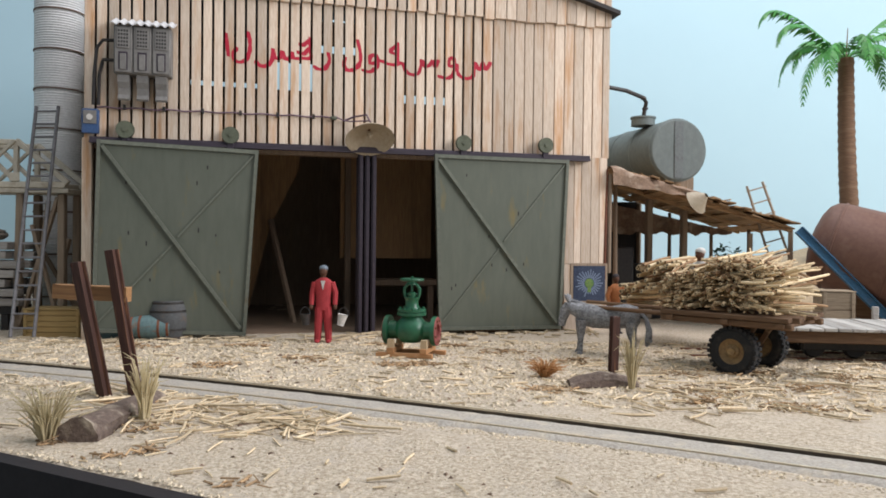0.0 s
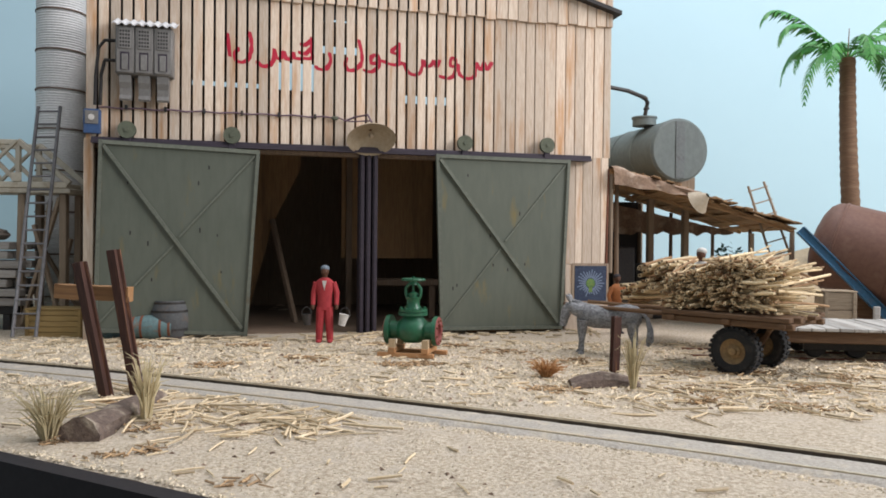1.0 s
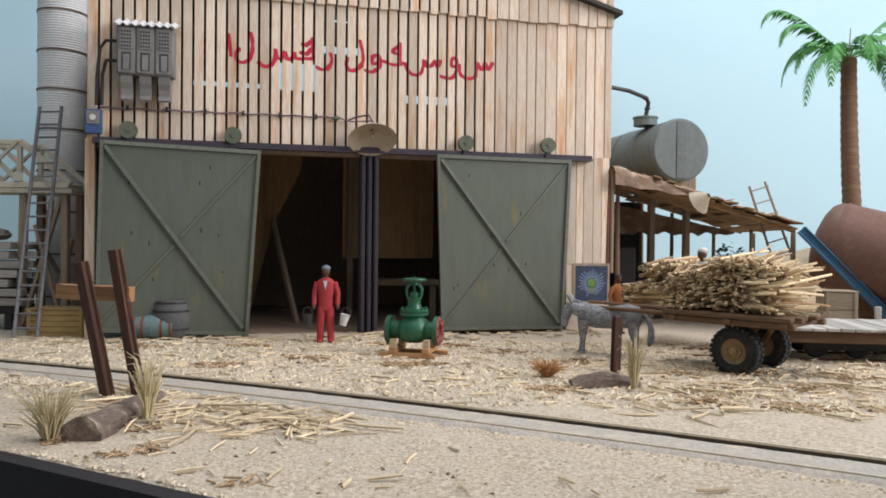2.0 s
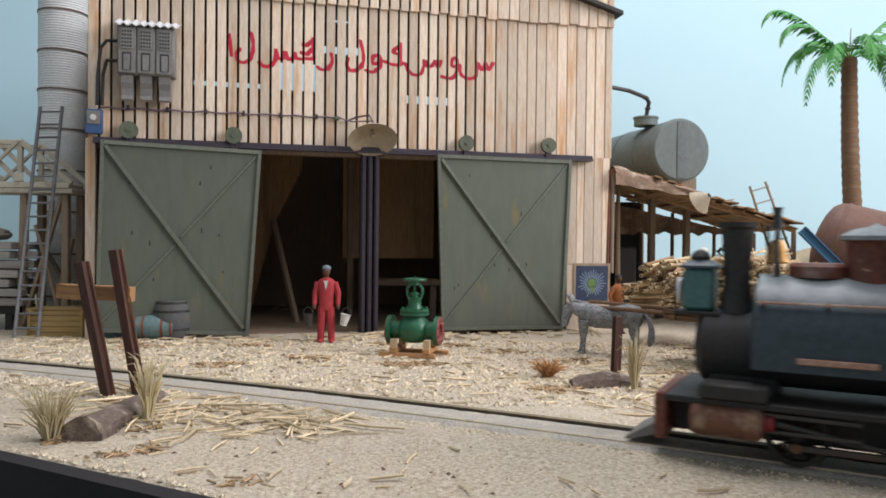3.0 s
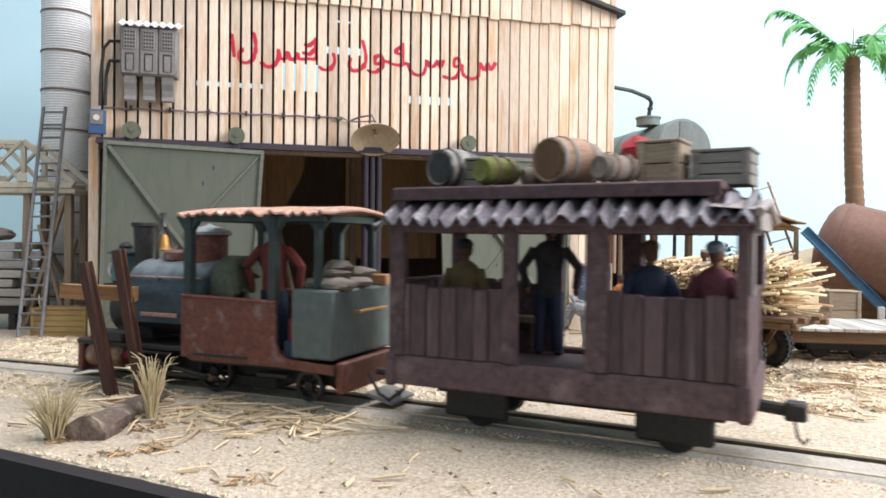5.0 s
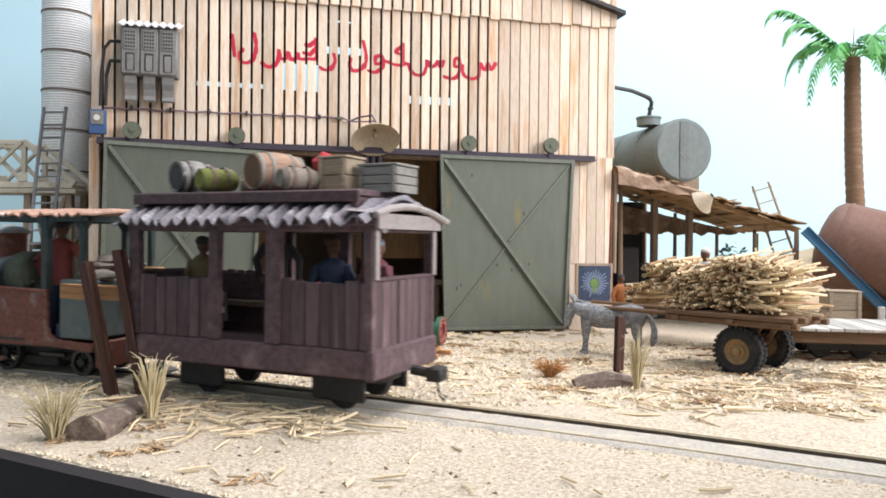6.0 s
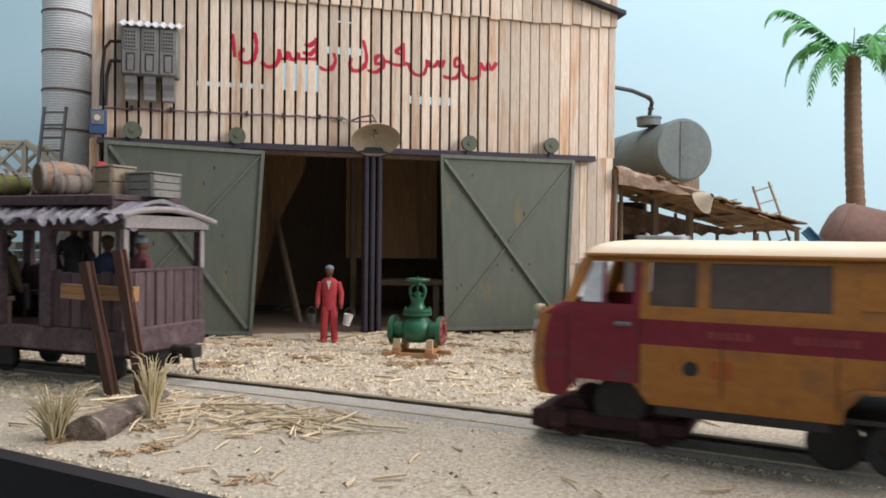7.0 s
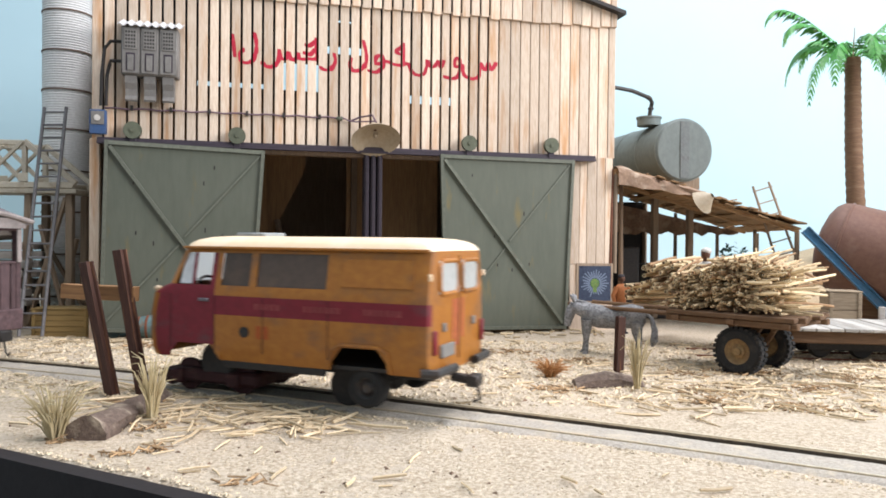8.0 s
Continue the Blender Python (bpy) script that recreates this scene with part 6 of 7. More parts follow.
def reed_load(base, count):
    """One heap of cut reeds; each reed is a part that shares one of twelve meshes."""
    load = thing("reed_load", base @ at(7, 0, 0), "heap of cut pale reeds lying across the cart", "reeds")
    kinds = []
    for i in range(12):
        mat = M_REED if i % 3 else M_REEDDARK
        kinds.append(reed(rnd(24, 46), rnd(0.4, 0.8), rnd(-2.5, 3.5)).mesh("reed", [mat, M_REEDCORE], True))
    placed = 0
    while placed < count:
        x = rnd(-25, 25)
        top = 48.5 - 0.010 * (x + 6) ** 2 if x < 0 else 47.5 - 0.30 * x
        z = 25.8 + rnd(0, 1) ** 0.8 * max(1.0, top - 25.8)
        y = 18.5 - (z - 25) * 0.28 + rnd(-3.5, 2.5)
        fan = rnd(-16, 16) + (rnd(8, 58) if x < -8 and rnd(0, 1) < 0.35 else 0)
        tip = rnd(-9, 9) + (rnd(0, 16) if z > 40 else 0)
        part("reed", kinds[int(rnd(0, 11.99))], None, load, m=at(x, y, z, -tip, 0, 180 + fan))
        placed += 1
    short = [reed(rnd(11, 21), rnd(0.32, 0.62), rnd(-1.5, 1.5)).mesh("reed", [M_REED, M_REEDCORE], True) for i in range(4)]
    for i in range(44):
        x = rnd(-20, -5)
        z = 27 + rnd(0, 1) * (18 + 0.25 * x)
        part("reed", short[i % 4], None, load, m=at(x, rnd(4, 17), z, rnd(-4, 10) + (z - 29) * 1.0, 0, rnd(50, 125)))
    s = Shape()
    for i in range(620):
        x = rnd(-24, 24)
        top = 47.0 - 0.010 * (x + 6) ** 2 if x < 0 else 46.0 - 0.30 * x
        z = 25.8 + rnd(0, 1) ** 0.7 * max(1.0, top - 25.8)
        y = 18.0 - (z - 25) * 0.28 + rnd(-4, 3)
        a = radians(rnd(-20, 20) + (rnd(8, 60) if x < -8 else 0))
        d = Vector((math.sin(a), -math.cos(a), rnd(-0.12, 0.2))) * rnd(10, 40)
        s.tube([(x, y, z), (x + d.x * 0.5, y + d.y * 0.5, z + d.z * 0.5 + rnd(-0.6, 0.6)), (x + d.x, y + d.y, z + d.z)], rnd(0.25, 0.55), 5)
    tagged(part("stalk_filling", s, M_STALKS, load), "thin loose stalks between the reeds", kind="stuff")


def build_back_stack():
    """The second reed heap, on the ground behind the cart."""
    st = thing("reed_stack", at(122, 392, 0, 0, 0, 130), "large stack of cut reeds behind the cart", "reeds")
    kinds = [reed(rnd(36, 50), rnd(0.6, 1.1), rnd(-1, 2)).mesh("reed", [M_REED if i % 3 else M_REEDDARK, M_REEDCORE], True) for i in range(8)]
    for i in range(190):
        x = rnd(-46, 22)
        z = rnd(0.5, 1) ** 0.7 * (45 - 0.006 * (x + 12) ** 2 - (8 if x > 14 else 0))
        part("reed", kinds[int(rnd(0, 7.99))], None, st, m=at(x, 16 + rnd(-5, 3), z, rnd(-5, 5), 0, 180 + rnd(-12, 12)))


def build_flat_wagon():
    w = thing("flat_wagon", at(176, 331, 0, 0, 0, -7), "low flat wagon with silvery weathered deck planks", "flat wagon")
    for i in range(30):
        x = -22 + i * 6.0
        part("deck_plank", Shape().box(x, x + 5.6, -2 - rnd(0, 0.8), 46 + rnd(0, 0.8), 14.2, 15.6 + rnd(-0.15, 0.25), 0.25), M_GREYPLANK, w)
    for y in (0, 42):
        part("side_beam", Shape().box(-20, 160, y, y + 3.0, 8.6, 14.1, 0.4), M_CARTWOOD, w)
    for x in (-20, 157):
        part("end_beam", Shape().box(x, x + 3, 3.1, 41.9, 8.6, 14.1, 0.4), M_CARTWOOD, w)
    for x in (-4, 14, 36, 110, 130):
        for y in (10, 32):
            part("wheel", Shape().lathe([(0.1, -1.3), (4.8, -1.3), (5.6, -1.3), (5.6, -0.7), (4.8, 1.3), (0.1, 1.3)], 18, mm(0, 0, 0, 90)), M_BLACK, w, m=at(x, y, 6.2))
    part("bogie_frame", Shape().box(-10, 44, 7, 9, 4.5, 8.4, 0.4), M_BLACK, w)
    for y in (10, 32):
        part("axle_beam", Shape().box(-10, 150, y + 2, y + 4, 6, 8.5), M_BLACK, w)
    part("stake", Shape().box(37, 41, -3.6, -0.9, 6, 21, 0.4), M_GREYTIMBER, w)
    part("stake", Shape().box(37.5, 40.5, 46.9, 49, 6, 22, 0.4), M_GREYTIMBER, w)
    rails = thing("siding_track", at(176, 331, 0, 0, 0, -7), "old siding rails under the flat wagon", "track", kind="structure")
    for y in (10, 32):
        part("rail", Shape().box(-60, 200, y - 0.5, y + 0.5, -0.6, 0.55), M_RUST, rails)


M_GREYPLANK = surface("silvery_deck_plank", (0.44, 0.42, 0.39), (0.31, 0.29, 0.26), (0.2, 0.17, 0.14), 1.3, 9, (0.35, 6, 0.35), 0.85, bump=0.6, shift=0.22)


def tuft(name, x, y, count, height, spread, mat, label):
    s = Shape()
    for i in range(count):
        a, k = rnd(0, 2 * math.pi), rnd(0.1, 1.0) ** 0.8
        h = height * rnd(0.45, 1.0)
        lean = spread * k * rnd(0.5, 1.1)
        bx_, by_ = math.cos(a) * spread * 0.14 * rnd(0, 1), math.sin(a) * spread * 0.14 * rnd(0, 1)
        droop = rnd(0.0, 0.28) * h * k
        pts = [(bx_, by_, 0), (bx_ + math.cos(a) * lean * 0.28, by_ + math.sin(a) * lean * 0.28, h * 0.5), (bx_ + math.cos(a) * lean * 0.7, by_ + math.sin(a) * lean * 0.7, h * 0.88 - droop * 0.2),
               (bx_ + math.cos(a + 0.2) * lean * 1.1, by_ + math.sin(a + 0.2) * lean * 1.1, h - droop)]
        s.tube(pts, [0.26, 0.22, 0.15, 0.05], 4)
    ob = part(name, s, mat)
    ob.matrix_basis = at(x, y, ground_z(x, y) - 0.3)
    return tagged(ob, label, "grass")


def rail_post(name, foot, top, label):
    f, t = Vector(foot), Vector(top)
    ln = (t - f).length
    q = (t - f).to_track_quat("Z", "Y").to_matrix().to_4x4()
    w = 1.5
    prof = [(-w, -1.8), (w, -1.8), (w, -1.2), (0.6, -0.9), (0.6, 0.9), (w, 1.2), (w, 1.8), (-w, 1.8), (-w, 1.2), (-0.6, 0.9), (-0.6, -0.9), (-w, -1.2)]
    s = Shape().rings([[(x, y, z + (0.5 * noise.noise(Vector((x, y, 3))) if z > 1 else 0)) for x, y in prof] for z in (0, ln * 0.3, ln * 0.6, ln)])
    ob = part(name, s, M_POST, smooth=False)
    ob.matrix_basis = Matrix.Translation(f * MM) @ q @ Matrix.Rotation(radians(70), 4, "Z")
    return tagged(ob, label, "post", "posts of the track end")


def build_foreground():
    rail_post("rail_post", (-109.0, 239, -3), (-118.4, 238, 45.2), "leaning rusty rail post beside the track")
    rail_post("rail_post", (-100.5, 242.5, -3), (-108.8, 241, 49.2), "leaning rusty rail post beside the track")
    s = Shape()
    rings = []
    for i in range(9):
        x = -1 + 24.5 * i / 8
        j = 0.25 * noise.noise(Vector((x, 0, 0)))
        rings.append([(x, y + j, z + 0.35 * noise.noise(Vector((x * 2, y, z)))) for y, z in ((-2.2, -2.4), (2.2, -2.4), (2.2, 2.4), (-2.2, 2.4))])
    s.rings(rings)
    ob = part("cross_beam", s, M_WARMWOOD)
    ob.matrix_basis = at(-128, 244.6, 35.2, 0, 2, 0)
    tagged(ob, "warm brown wooden beam fixed across the posts", "beam")
    rings = []
    for i in range(13):
        t = i / 12
        cx, cy = -95 + 2 * t, 191 + 45 * t
        rings.append([(cx + (5.6 + 1.6 * noise.noise(Vector((t * 6, a * 1.3, 2)))) * math.cos(a) * (1 - 0.25 * t), cy, 1.6 + (4.4 + 1.7 * noise.noise(Vector((t * 6, a, 9)))) * math.sin(a) * (1 - 0.35 * t))
                      for a in [2 * math.pi * k / 14 for k in range(14)]])
    tagged(part("sleeper_log", Shape().rings([r[::-1] for r in rings]), M_LOG), "dusty half-buried brown log beside the posts", "log")
    tuft("grass_tuft", -103, 191, 95, 17, 13, M_GRASS, "dry pale grass tuft beside the log")
    tuft("grass_tuft", -85.5, 211, 62, 21, 9, M_GRASS, "dry pale grass tuft beside the log")
    tuft("grass_tuft", 69.5, 268, 46, 23, 7.0, M_GRASS, "tall dry grass tuft beside the rusty post")
    tuft("grass_tuft", 40.4, 287, 150, 8, 10, M_REDGRASS, "low rusty dry grass tuft on the sand")
    rail_post("rail_post", (70, 300, -3), (70.8, 300.5, 23), "short rusty rail stump beside dry grass")
    rings = []
    for i in range(9):
        t = i / 8
        rings.append([(47 + 26 * t, 271 + 4 * t + 5 * math.cos(a), 0.4 + (5.0 + noise.noise(Vector((t * 5, a, 0)))) * max(-0.2, math.sin(a)) * math.sin(math.pi * (0.12 + 0.8 * t))) for a in [2 * math.pi * k / 12 for k in range(12)]])
    tagged(part("broken_log", Shape().rings([r[::-1] for r in rings]), M_LOG, smooth=False), "broken dusty brown log half sunk in sand", "log")


build_worker()
build_valve()
build_donkey()
rescale(bpy.data.objects["donkey"], 0.88)
build_cart()
build_back_stack()
build_flat_wagon()
build_foreground()
# ---- beside and behind the shed ----
def build_silo():
    s = thing("silo_pipe", at(-251, 480, 0), "tall pale galvanised ribbed silo with brown bands", "silo")
    n, z, prof = 0, -2.0, []
    while z < 290:
        prof.append((14.5 + (0.38 if n % 2 else 0), z))
        z += 0.8
        n += 1
    part("ribbed_wall", Shape().lathe(prof, 56), M_CORRUGATED, s, smooth=False)
    for z in (15, 42, 69, 95.5, 122.0, 147.5, 172.5, 198, 224, 250, 276):
        part("band", Shape().lathe([(14.6, z - 0.5), (15.3, z - 0.5), (15.3, z + 0.5), (14.6, z + 0.5)], 40, None, False), M_BAND, s)


def bar(s, a, b, w, d=None):
    """A square bar from a to b."""
    a, b = Vector(a), Vector(b)
    q = (b - a).to_track_quat("Z", "Y").to_matrix().to_4x4()
    d = d or w
    return s.box(-w / 2, w / 2, -d / 2, d / 2, 0, (b - a).length, min(w, d) * 0.12, Matrix.Translation(a) @ q)


def build_conveyor():
    c = thing("conveyor_bridge", at(0, 0, 0), "cream lattice girder bridge leading to the silo", "girder bridge")
    for y in (425, 447):
        zt, zb = 108.5, 83.0
        part("top_chord", bar(Shape(), (-420, y, zt + 2), (-247, y, zt - 1), 3.0), M_CREAMSTEEL, c)
        part("bottom_chord", bar(Shape(), (-420, y, zb), (-218, y, zb), 3.6), M_CREAMSTEEL, c)
        part("end_post", bar(Shape(), (-247, y, zt), (-217, y, zb + 1), 3.0), M_CREAMSTEEL, c)
        part("upright", bar(Shape(), (-247, y, zt), (-247, y, zb), 2.6), M_CREAMSTEEL, c)
        for k in range(7):
            x = -247 - k * 25
            part("diagonal", bar(Shape(), (x, y + 0.4, zb + 1), (x - 25, y + 0.4, zt), 2.2), M_CREAMSTEEL, c)
            part("diagonal", bar(Shape(), (x, y - 1.6, zt), (x - 25, y - 1.6, zb + 1), 1.8), M_CREAMSTEEL, c)
            part("gusset", Shape().box(x - 3, x + 3, y - 2.1, y - 1.7, zb + 2, zb + 7, 0.2), M_CREAMSTEEL, c)
    for k in range(8):
        x = -222 - k * 22
        part("cross_tie", bar(Shape(), (x, 425, 83), (x, 447, 83), 2.4), M_CREAMSTEEL, c)
    part("deck", Shape().box(-420, -216, 423, 449, 78.2, 80.8, 0.3), M_CREAMSTEEL, c)
    for x in (-246, -222, -330):
        for y in (428, 446):
            part("leg", bar(Shape(), (x + rnd(-2, 2), y, -2), (x, y, 78), 4.2), M_TIMBER, c)
    for a, b in (((-246, 427, 2), (-224, 427, 76)), ((-224, 429, 2), (-240, 429, 60)), ((-238, 426, -1), (-229, 426, 74)), ((-232, 431, -1), (-219, 430, 52)), ((-246, 445, 50), (-222, 445, 10))):
        part("brace", bar(Shape(), a, b, 3.0, 2.0), M_TIMBER, c)


def ladder(name, m, length, width, rungs, r, mat, label, taper=1.0):
    l = thing(name, m, label, "ladder")
    for sx in (-1, 1):
        part("stile", Shape().tube([(sx * width / 2, 0, 0), (sx * width / 2 * taper, 0, length)], r, 6), mat, l)
    for k in range(rungs):
        z = length * (k + 0.6) / rungs
        w = width / 2 * (1 + (taper - 1) * z / length) + (1.2 if mat is not M_LADDER else 0)
        part("rung", Shape().tube([(-w, -0.3, z), (w, -0.3, z)], r * 0.62, 6), mat, l)
    return l


def build_left_yard():
    ladder("ladder", at(-224, 391, -0.5, -12.5, -1.0, 0), 131, 12.6, 17, 0.95, M_LADDER, "grey metal ladder leaning on the girder bridge")
    crate("wooden_box", at(-211.5, 404, -1.5, 0, 0, 4), 30, 16, 15.0, M_YELLOWWOOD, "yellowish planked wooden box beside the ladder", 5, "box")
    barrel("barrel", at(-148.5, 399, -1.5), 11.3, 21, M_OLDBARREL, M_IRON, "dark grey barrel standing before the shed door")
    barrel("barrel", at(-166, 390.5, 5.4, 0, 90, 8), 6.6, 21, M_TEAL, M_RUST, "faded teal and rusty drum lying on sand")
    part("tin_box", Shape().box(-8, 8, -5, 5, 0, 16, 0.6), M_TEAL).matrix_basis = at(-177, 400, -1.5, 0, 0, 8)
    tagged(bpy.data.objects["tin_box"], "faded teal tin box beside the barrels", "tin box")
    st = thing("plank_stack", at(-262, 420, -1), "stack of grey weathered planks and sacks", "plank stack")
    for i in range(7):
        z = 14 + i * 5.4
        for k in range(3):
            part("plank", Shape().box(-34 - rnd(0, 8), 20 + rnd(-9, 4), k * 8, k * 8 + 7, z, z + 4.4, 0.4), M_GREYTIMBER, st)
    part("trestle", Shape().box(-30, 16, 2, 6, 9, 14, 0.4).box(-26, -22, 2, 6, 0, 9).box(8, 12, 2, 6, 0, 9), M_BLACK, st)
    part("trestle", Shape().box(-30, 16, 16, 20, 9, 14, 0.4).box(-26, -22, 16, 20, 0, 9).box(8, 12, 16, 20, 0, 9), M_BLACK, st)
    for i, (x, z) in enumerate(((-4, 52.5), (-20, 53), (-36, 52.5))):
        sk = part("sack", Shape().blob((0, 0, 3.0), (10, 7, 3.6), i * 3.3, 0.3, 14, 9), M_SACK)
        sk.matrix_basis = at(-262 + x, 430, z - 1.2)
        tagged(sk, "grey filled sack on the plank stack", "sack", "sacks on the plank stack")


def build_oil_tank():
    m = at(166, 520, 119, 0, 0, 13.49)
    t = thing("oil_tank", m, "grey-green steel oil tank above the lean-to", "tank")
    prof = [(0.1, 0.3), (20.8, 0), (22.0, 1.0), (22.2, 3), (22.0, 30), (22.2, 31), (22.0, 62), (22.0, 99), (20.8, 100), (0.1, 99.6)]
    part("shell", Shape().lathe(prof, 40, mm(0, 0, 0, -90)), M_OILTANK, t)
    for y in (2, 32, 64):
        part("weld_band", Shape().lathe([(22.0, y - 0.5), (22.45, y - 0.5), (22.45, y + 0.5), (22.0, y + 0.5)], 40, mm(0, 0, 0, -90), False), M_OILTANK, t)
    part("end_strip", Shape().box(-3.6, 3.4, -0.5, -0.05, -20, 20, 0.2), M_STRIP, t)
    part("manhole", Shape().lathe([(8.5, 20), (8.5, 25), (9.2, 25.2), (9.2, 26.4), (0.1, 27)], 22, mm(-14, 26, 0)), M_OILTANK, t)
    part("vent_pipe", Shape().tube([(-15, 24, 25), (-13.6, 24, 33), (-13.8, 22, 36.5), (-17, 20, 39.5), (-34, 14, 42.5), (-56, 8, 43.5)], 1.5, 10), M_IRON, t)
    for p in ((-13.6, 24, 32.5), (-17, 20.4, 39.2)):
        part("pipe_flange", Shape().blob(p, (2.3, 2.3, 1.4), 1, 0.05), M_IRON, t)
    for y in (12, 80):
        part("saddle", Shape().box(-18, 18, y - 3, y + 3, -27, -18, 0.5), M_TIMBER, t)
        for x in (-16, 12):
            part("stand_leg", bar(Shape(), (x, y, -120), (x, y, -27), 4.5), M_TIMBER, t)


M_STRIP = surface("dark_tank_strip", (0.13, 0.145, 0.14), (0.10, 0.11, 0.11), (0.085, 0.075, 0.08), 2, 8)


def build_lean_to():
    """Lean-to roof of loose boards, falling to the right."""
    a = thing("lean_to", at(108, 470, 0, 0, 0, 0), "ragged brown board lean-to roof on poles", "lean-to")
    slope = math.atan2(-34, 113)
    for i in range(26):
        t = i / 25
        x, z = 1 + 112 * t, 99.5 - 34 * t
        y0, y1 = -6 - rnd(0, 9) * (1 if t > 0.15 else 0.3), 92 + rnd(-6, 8)
        part("roof_board", Shape().box(-2.6, 2.6, y0, y1, 0, 1.1, 0.2), M_THATCHY, a, smooth=False, m=at(x, 0, z + rnd(-0.6, 0.9), rnd(-1.5, 1.5), math.degrees(-slope) + rnd(-7, 7), rnd(-2.5, 2.5)))
    for i in range(22):
        t = i / 21
        part("under_board", Shape().box(-3.4, 3.4, -2 - rnd(0, 8), 90 + rnd(-5, 6), 0, 0.9, 0.2), M_THATCH, a, smooth=False,
             m=at(2 + 108 * t, 0, 97.6 - 34 * t + rnd(-0.5, 0.3), rnd(-1.2, 1.2), math.degrees(-slope) + rnd(-5, 5), rnd(-4, 4)))
    for i in range(34):
        t = rnd(0.1, 1)
        part("loose_lath", Shape().box(-0.5, 0.5, -9 - rnd(0, 4), -9 + rnd(6, 22), 0, 0.6), M_THATCHY, a, smooth=False, m=at(2 + 111 * t, 2, 98.6 - 34 * t + rnd(-1.8, 1.6), rnd(-9, 9), rnd(-20, 20), rnd(-30, 30)))
    # Black sheets added at the back and left to darken the space below the roof.
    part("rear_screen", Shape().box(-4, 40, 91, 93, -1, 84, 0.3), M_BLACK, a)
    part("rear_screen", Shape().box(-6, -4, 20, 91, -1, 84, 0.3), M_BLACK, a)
    for y in (2, 45, 86):
        part("rafter", bar(Shape(), (-2, y, 97.5), (116, y, 62.0), 3.4, 3.0), M_THATCH, a)
    for x, y, h in ((3, 2, 95), (8, 88, 92), (64, 88, 76), (40, 88, 83), (96, 88, 66), (105, 40, 63)):
        part("pole", Shape().tube([(x, y, -2), (x + rnd(-1, 1), y, h)], [1.7, 1.3], 8), M_DARK, a)
    part("pole", Shape().tube([(-3.5, -8, 34), (-3.2, -7, 96)], 1.3, 8), M_TIMBER, a)
    part("pole", Shape().tube([(-6.5, -9, 30), (-5.8, -8, 99)], 1.0, 8), M_RUST, a)
    # hanging cloth at the back
    vs, fs = [], []
    for i in range(41):
        x = 10 + 100 * i / 40
        zt, zb = 62 + 22 * (1 - i / 40), 60 - 0.8 * math.sin(i * 0.9) + 3 * noise.noise(Vector((i * 0.4, 2, 0)))
        y = 84 + 1.5 * math.sin(i * 1.1)
        vs += [(x, y, zt), (x, y, zb), (x, y + 0.6, zt), (x, y + 0.6, zb)]
    for i in range(40):
        k = 4 * i
        fs += [(k, k + 1, k + 5, k + 4), (k + 2, k + 6, k + 7, k + 3), (k + 1, k + 3, k + 7, k + 5)]
    part("hanging_cloth", Shape().add(vs, fs), M_TARP, a)
    # tarpaulin thrown over the upper edge
    vs, fs = [], []
    for j in range(9):
        for i in range(15):
            u, v = i / 14, j / 8
            x = -3 + 52 * u
            z = 101.5 - 15.5 * u - 15 * max(0, v - 0.45) * (1.5 - u) + 2.2 * noise.noise(Vector((u * 5, v * 3, 4)))
            y = 12 - 46 * min(v, 0.55) - 3 * max(0, v - 0.55) + 2.5 * noise.noise(Vector((u * 6, v * 4, 9)))
            vs.append((x, y, z))
    for j in range(8):
        for i in range(14):
            k = j * 15 + i
            fs.append((k, k + 1, k + 16, k + 15))
    part("tarpaulin", Shape().add(vs, fs), M_TARP, a)
    part("floodlight", Shape().lathe([(1.5, 8), (3, 6), (8.0, 0), (8.4, 0), (8.2, -0.5), (3, 4.5), (0.1, 5)], 22, mm(49, -13, 79, 62, 0, 40), False), M_LAMPSHADE, a)
    part("floodlight_arm", Shape().tube([(50, -6, 84), (50, 2, 87)], 1.0, 6), M_IRON, a)
    # clutter in the shade: plain boxes, the darkness put into their black colour
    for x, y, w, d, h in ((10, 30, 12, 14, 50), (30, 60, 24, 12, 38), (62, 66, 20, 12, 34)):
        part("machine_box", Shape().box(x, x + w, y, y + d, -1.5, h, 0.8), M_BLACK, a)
    ladder("ladder", at(219, 476, 42, 0, 0, 0) @ at(0, 0, 0, -6, -17, 0), 53, 12.5, 6, 0.8, M_TIMBER, "rough wooden ladder leaning on the lean-to", 0.85)
    part("ladder_post", Shape().tube([(0, 0, -2), (0, 0, 62)], [2.0, 1.6], 8), M_TIMBER).matrix_basis = at(228, 482, 0)
    tagged(bpy.data.objects["ladder_post"], "rough wooden post beside the lean-to", "post")
    part("fence_post", Shape().tube([(0, 0, -2), (0, 0, 60)], [1.9, 1.5], 8), M_TIMBER).matrix_basis = at(200, 478, 0)
    tagged(bpy.data.objects["fence_post"], "rough wooden post beside the lean-to", "post")
    doll("yard_figure", at(103, 437, -1.5, 0, 0, 30), "orange-shirted painted figure beside the poster", M_ORANGECLOTH, M_DARKCLOTH, M_DARKCLOTH, 35, ((1, 1.1), (-1, 0.2)))


M_THATCHY = surface("loose_roof_board", (0.38, 0.24, 0.125), (0.26, 0.155, 0.08), (0.15, 0.09, 0.05), 1.2, 9, (0.35, 6, 0.35), 0.9, bump=0.7, shift=0.3)


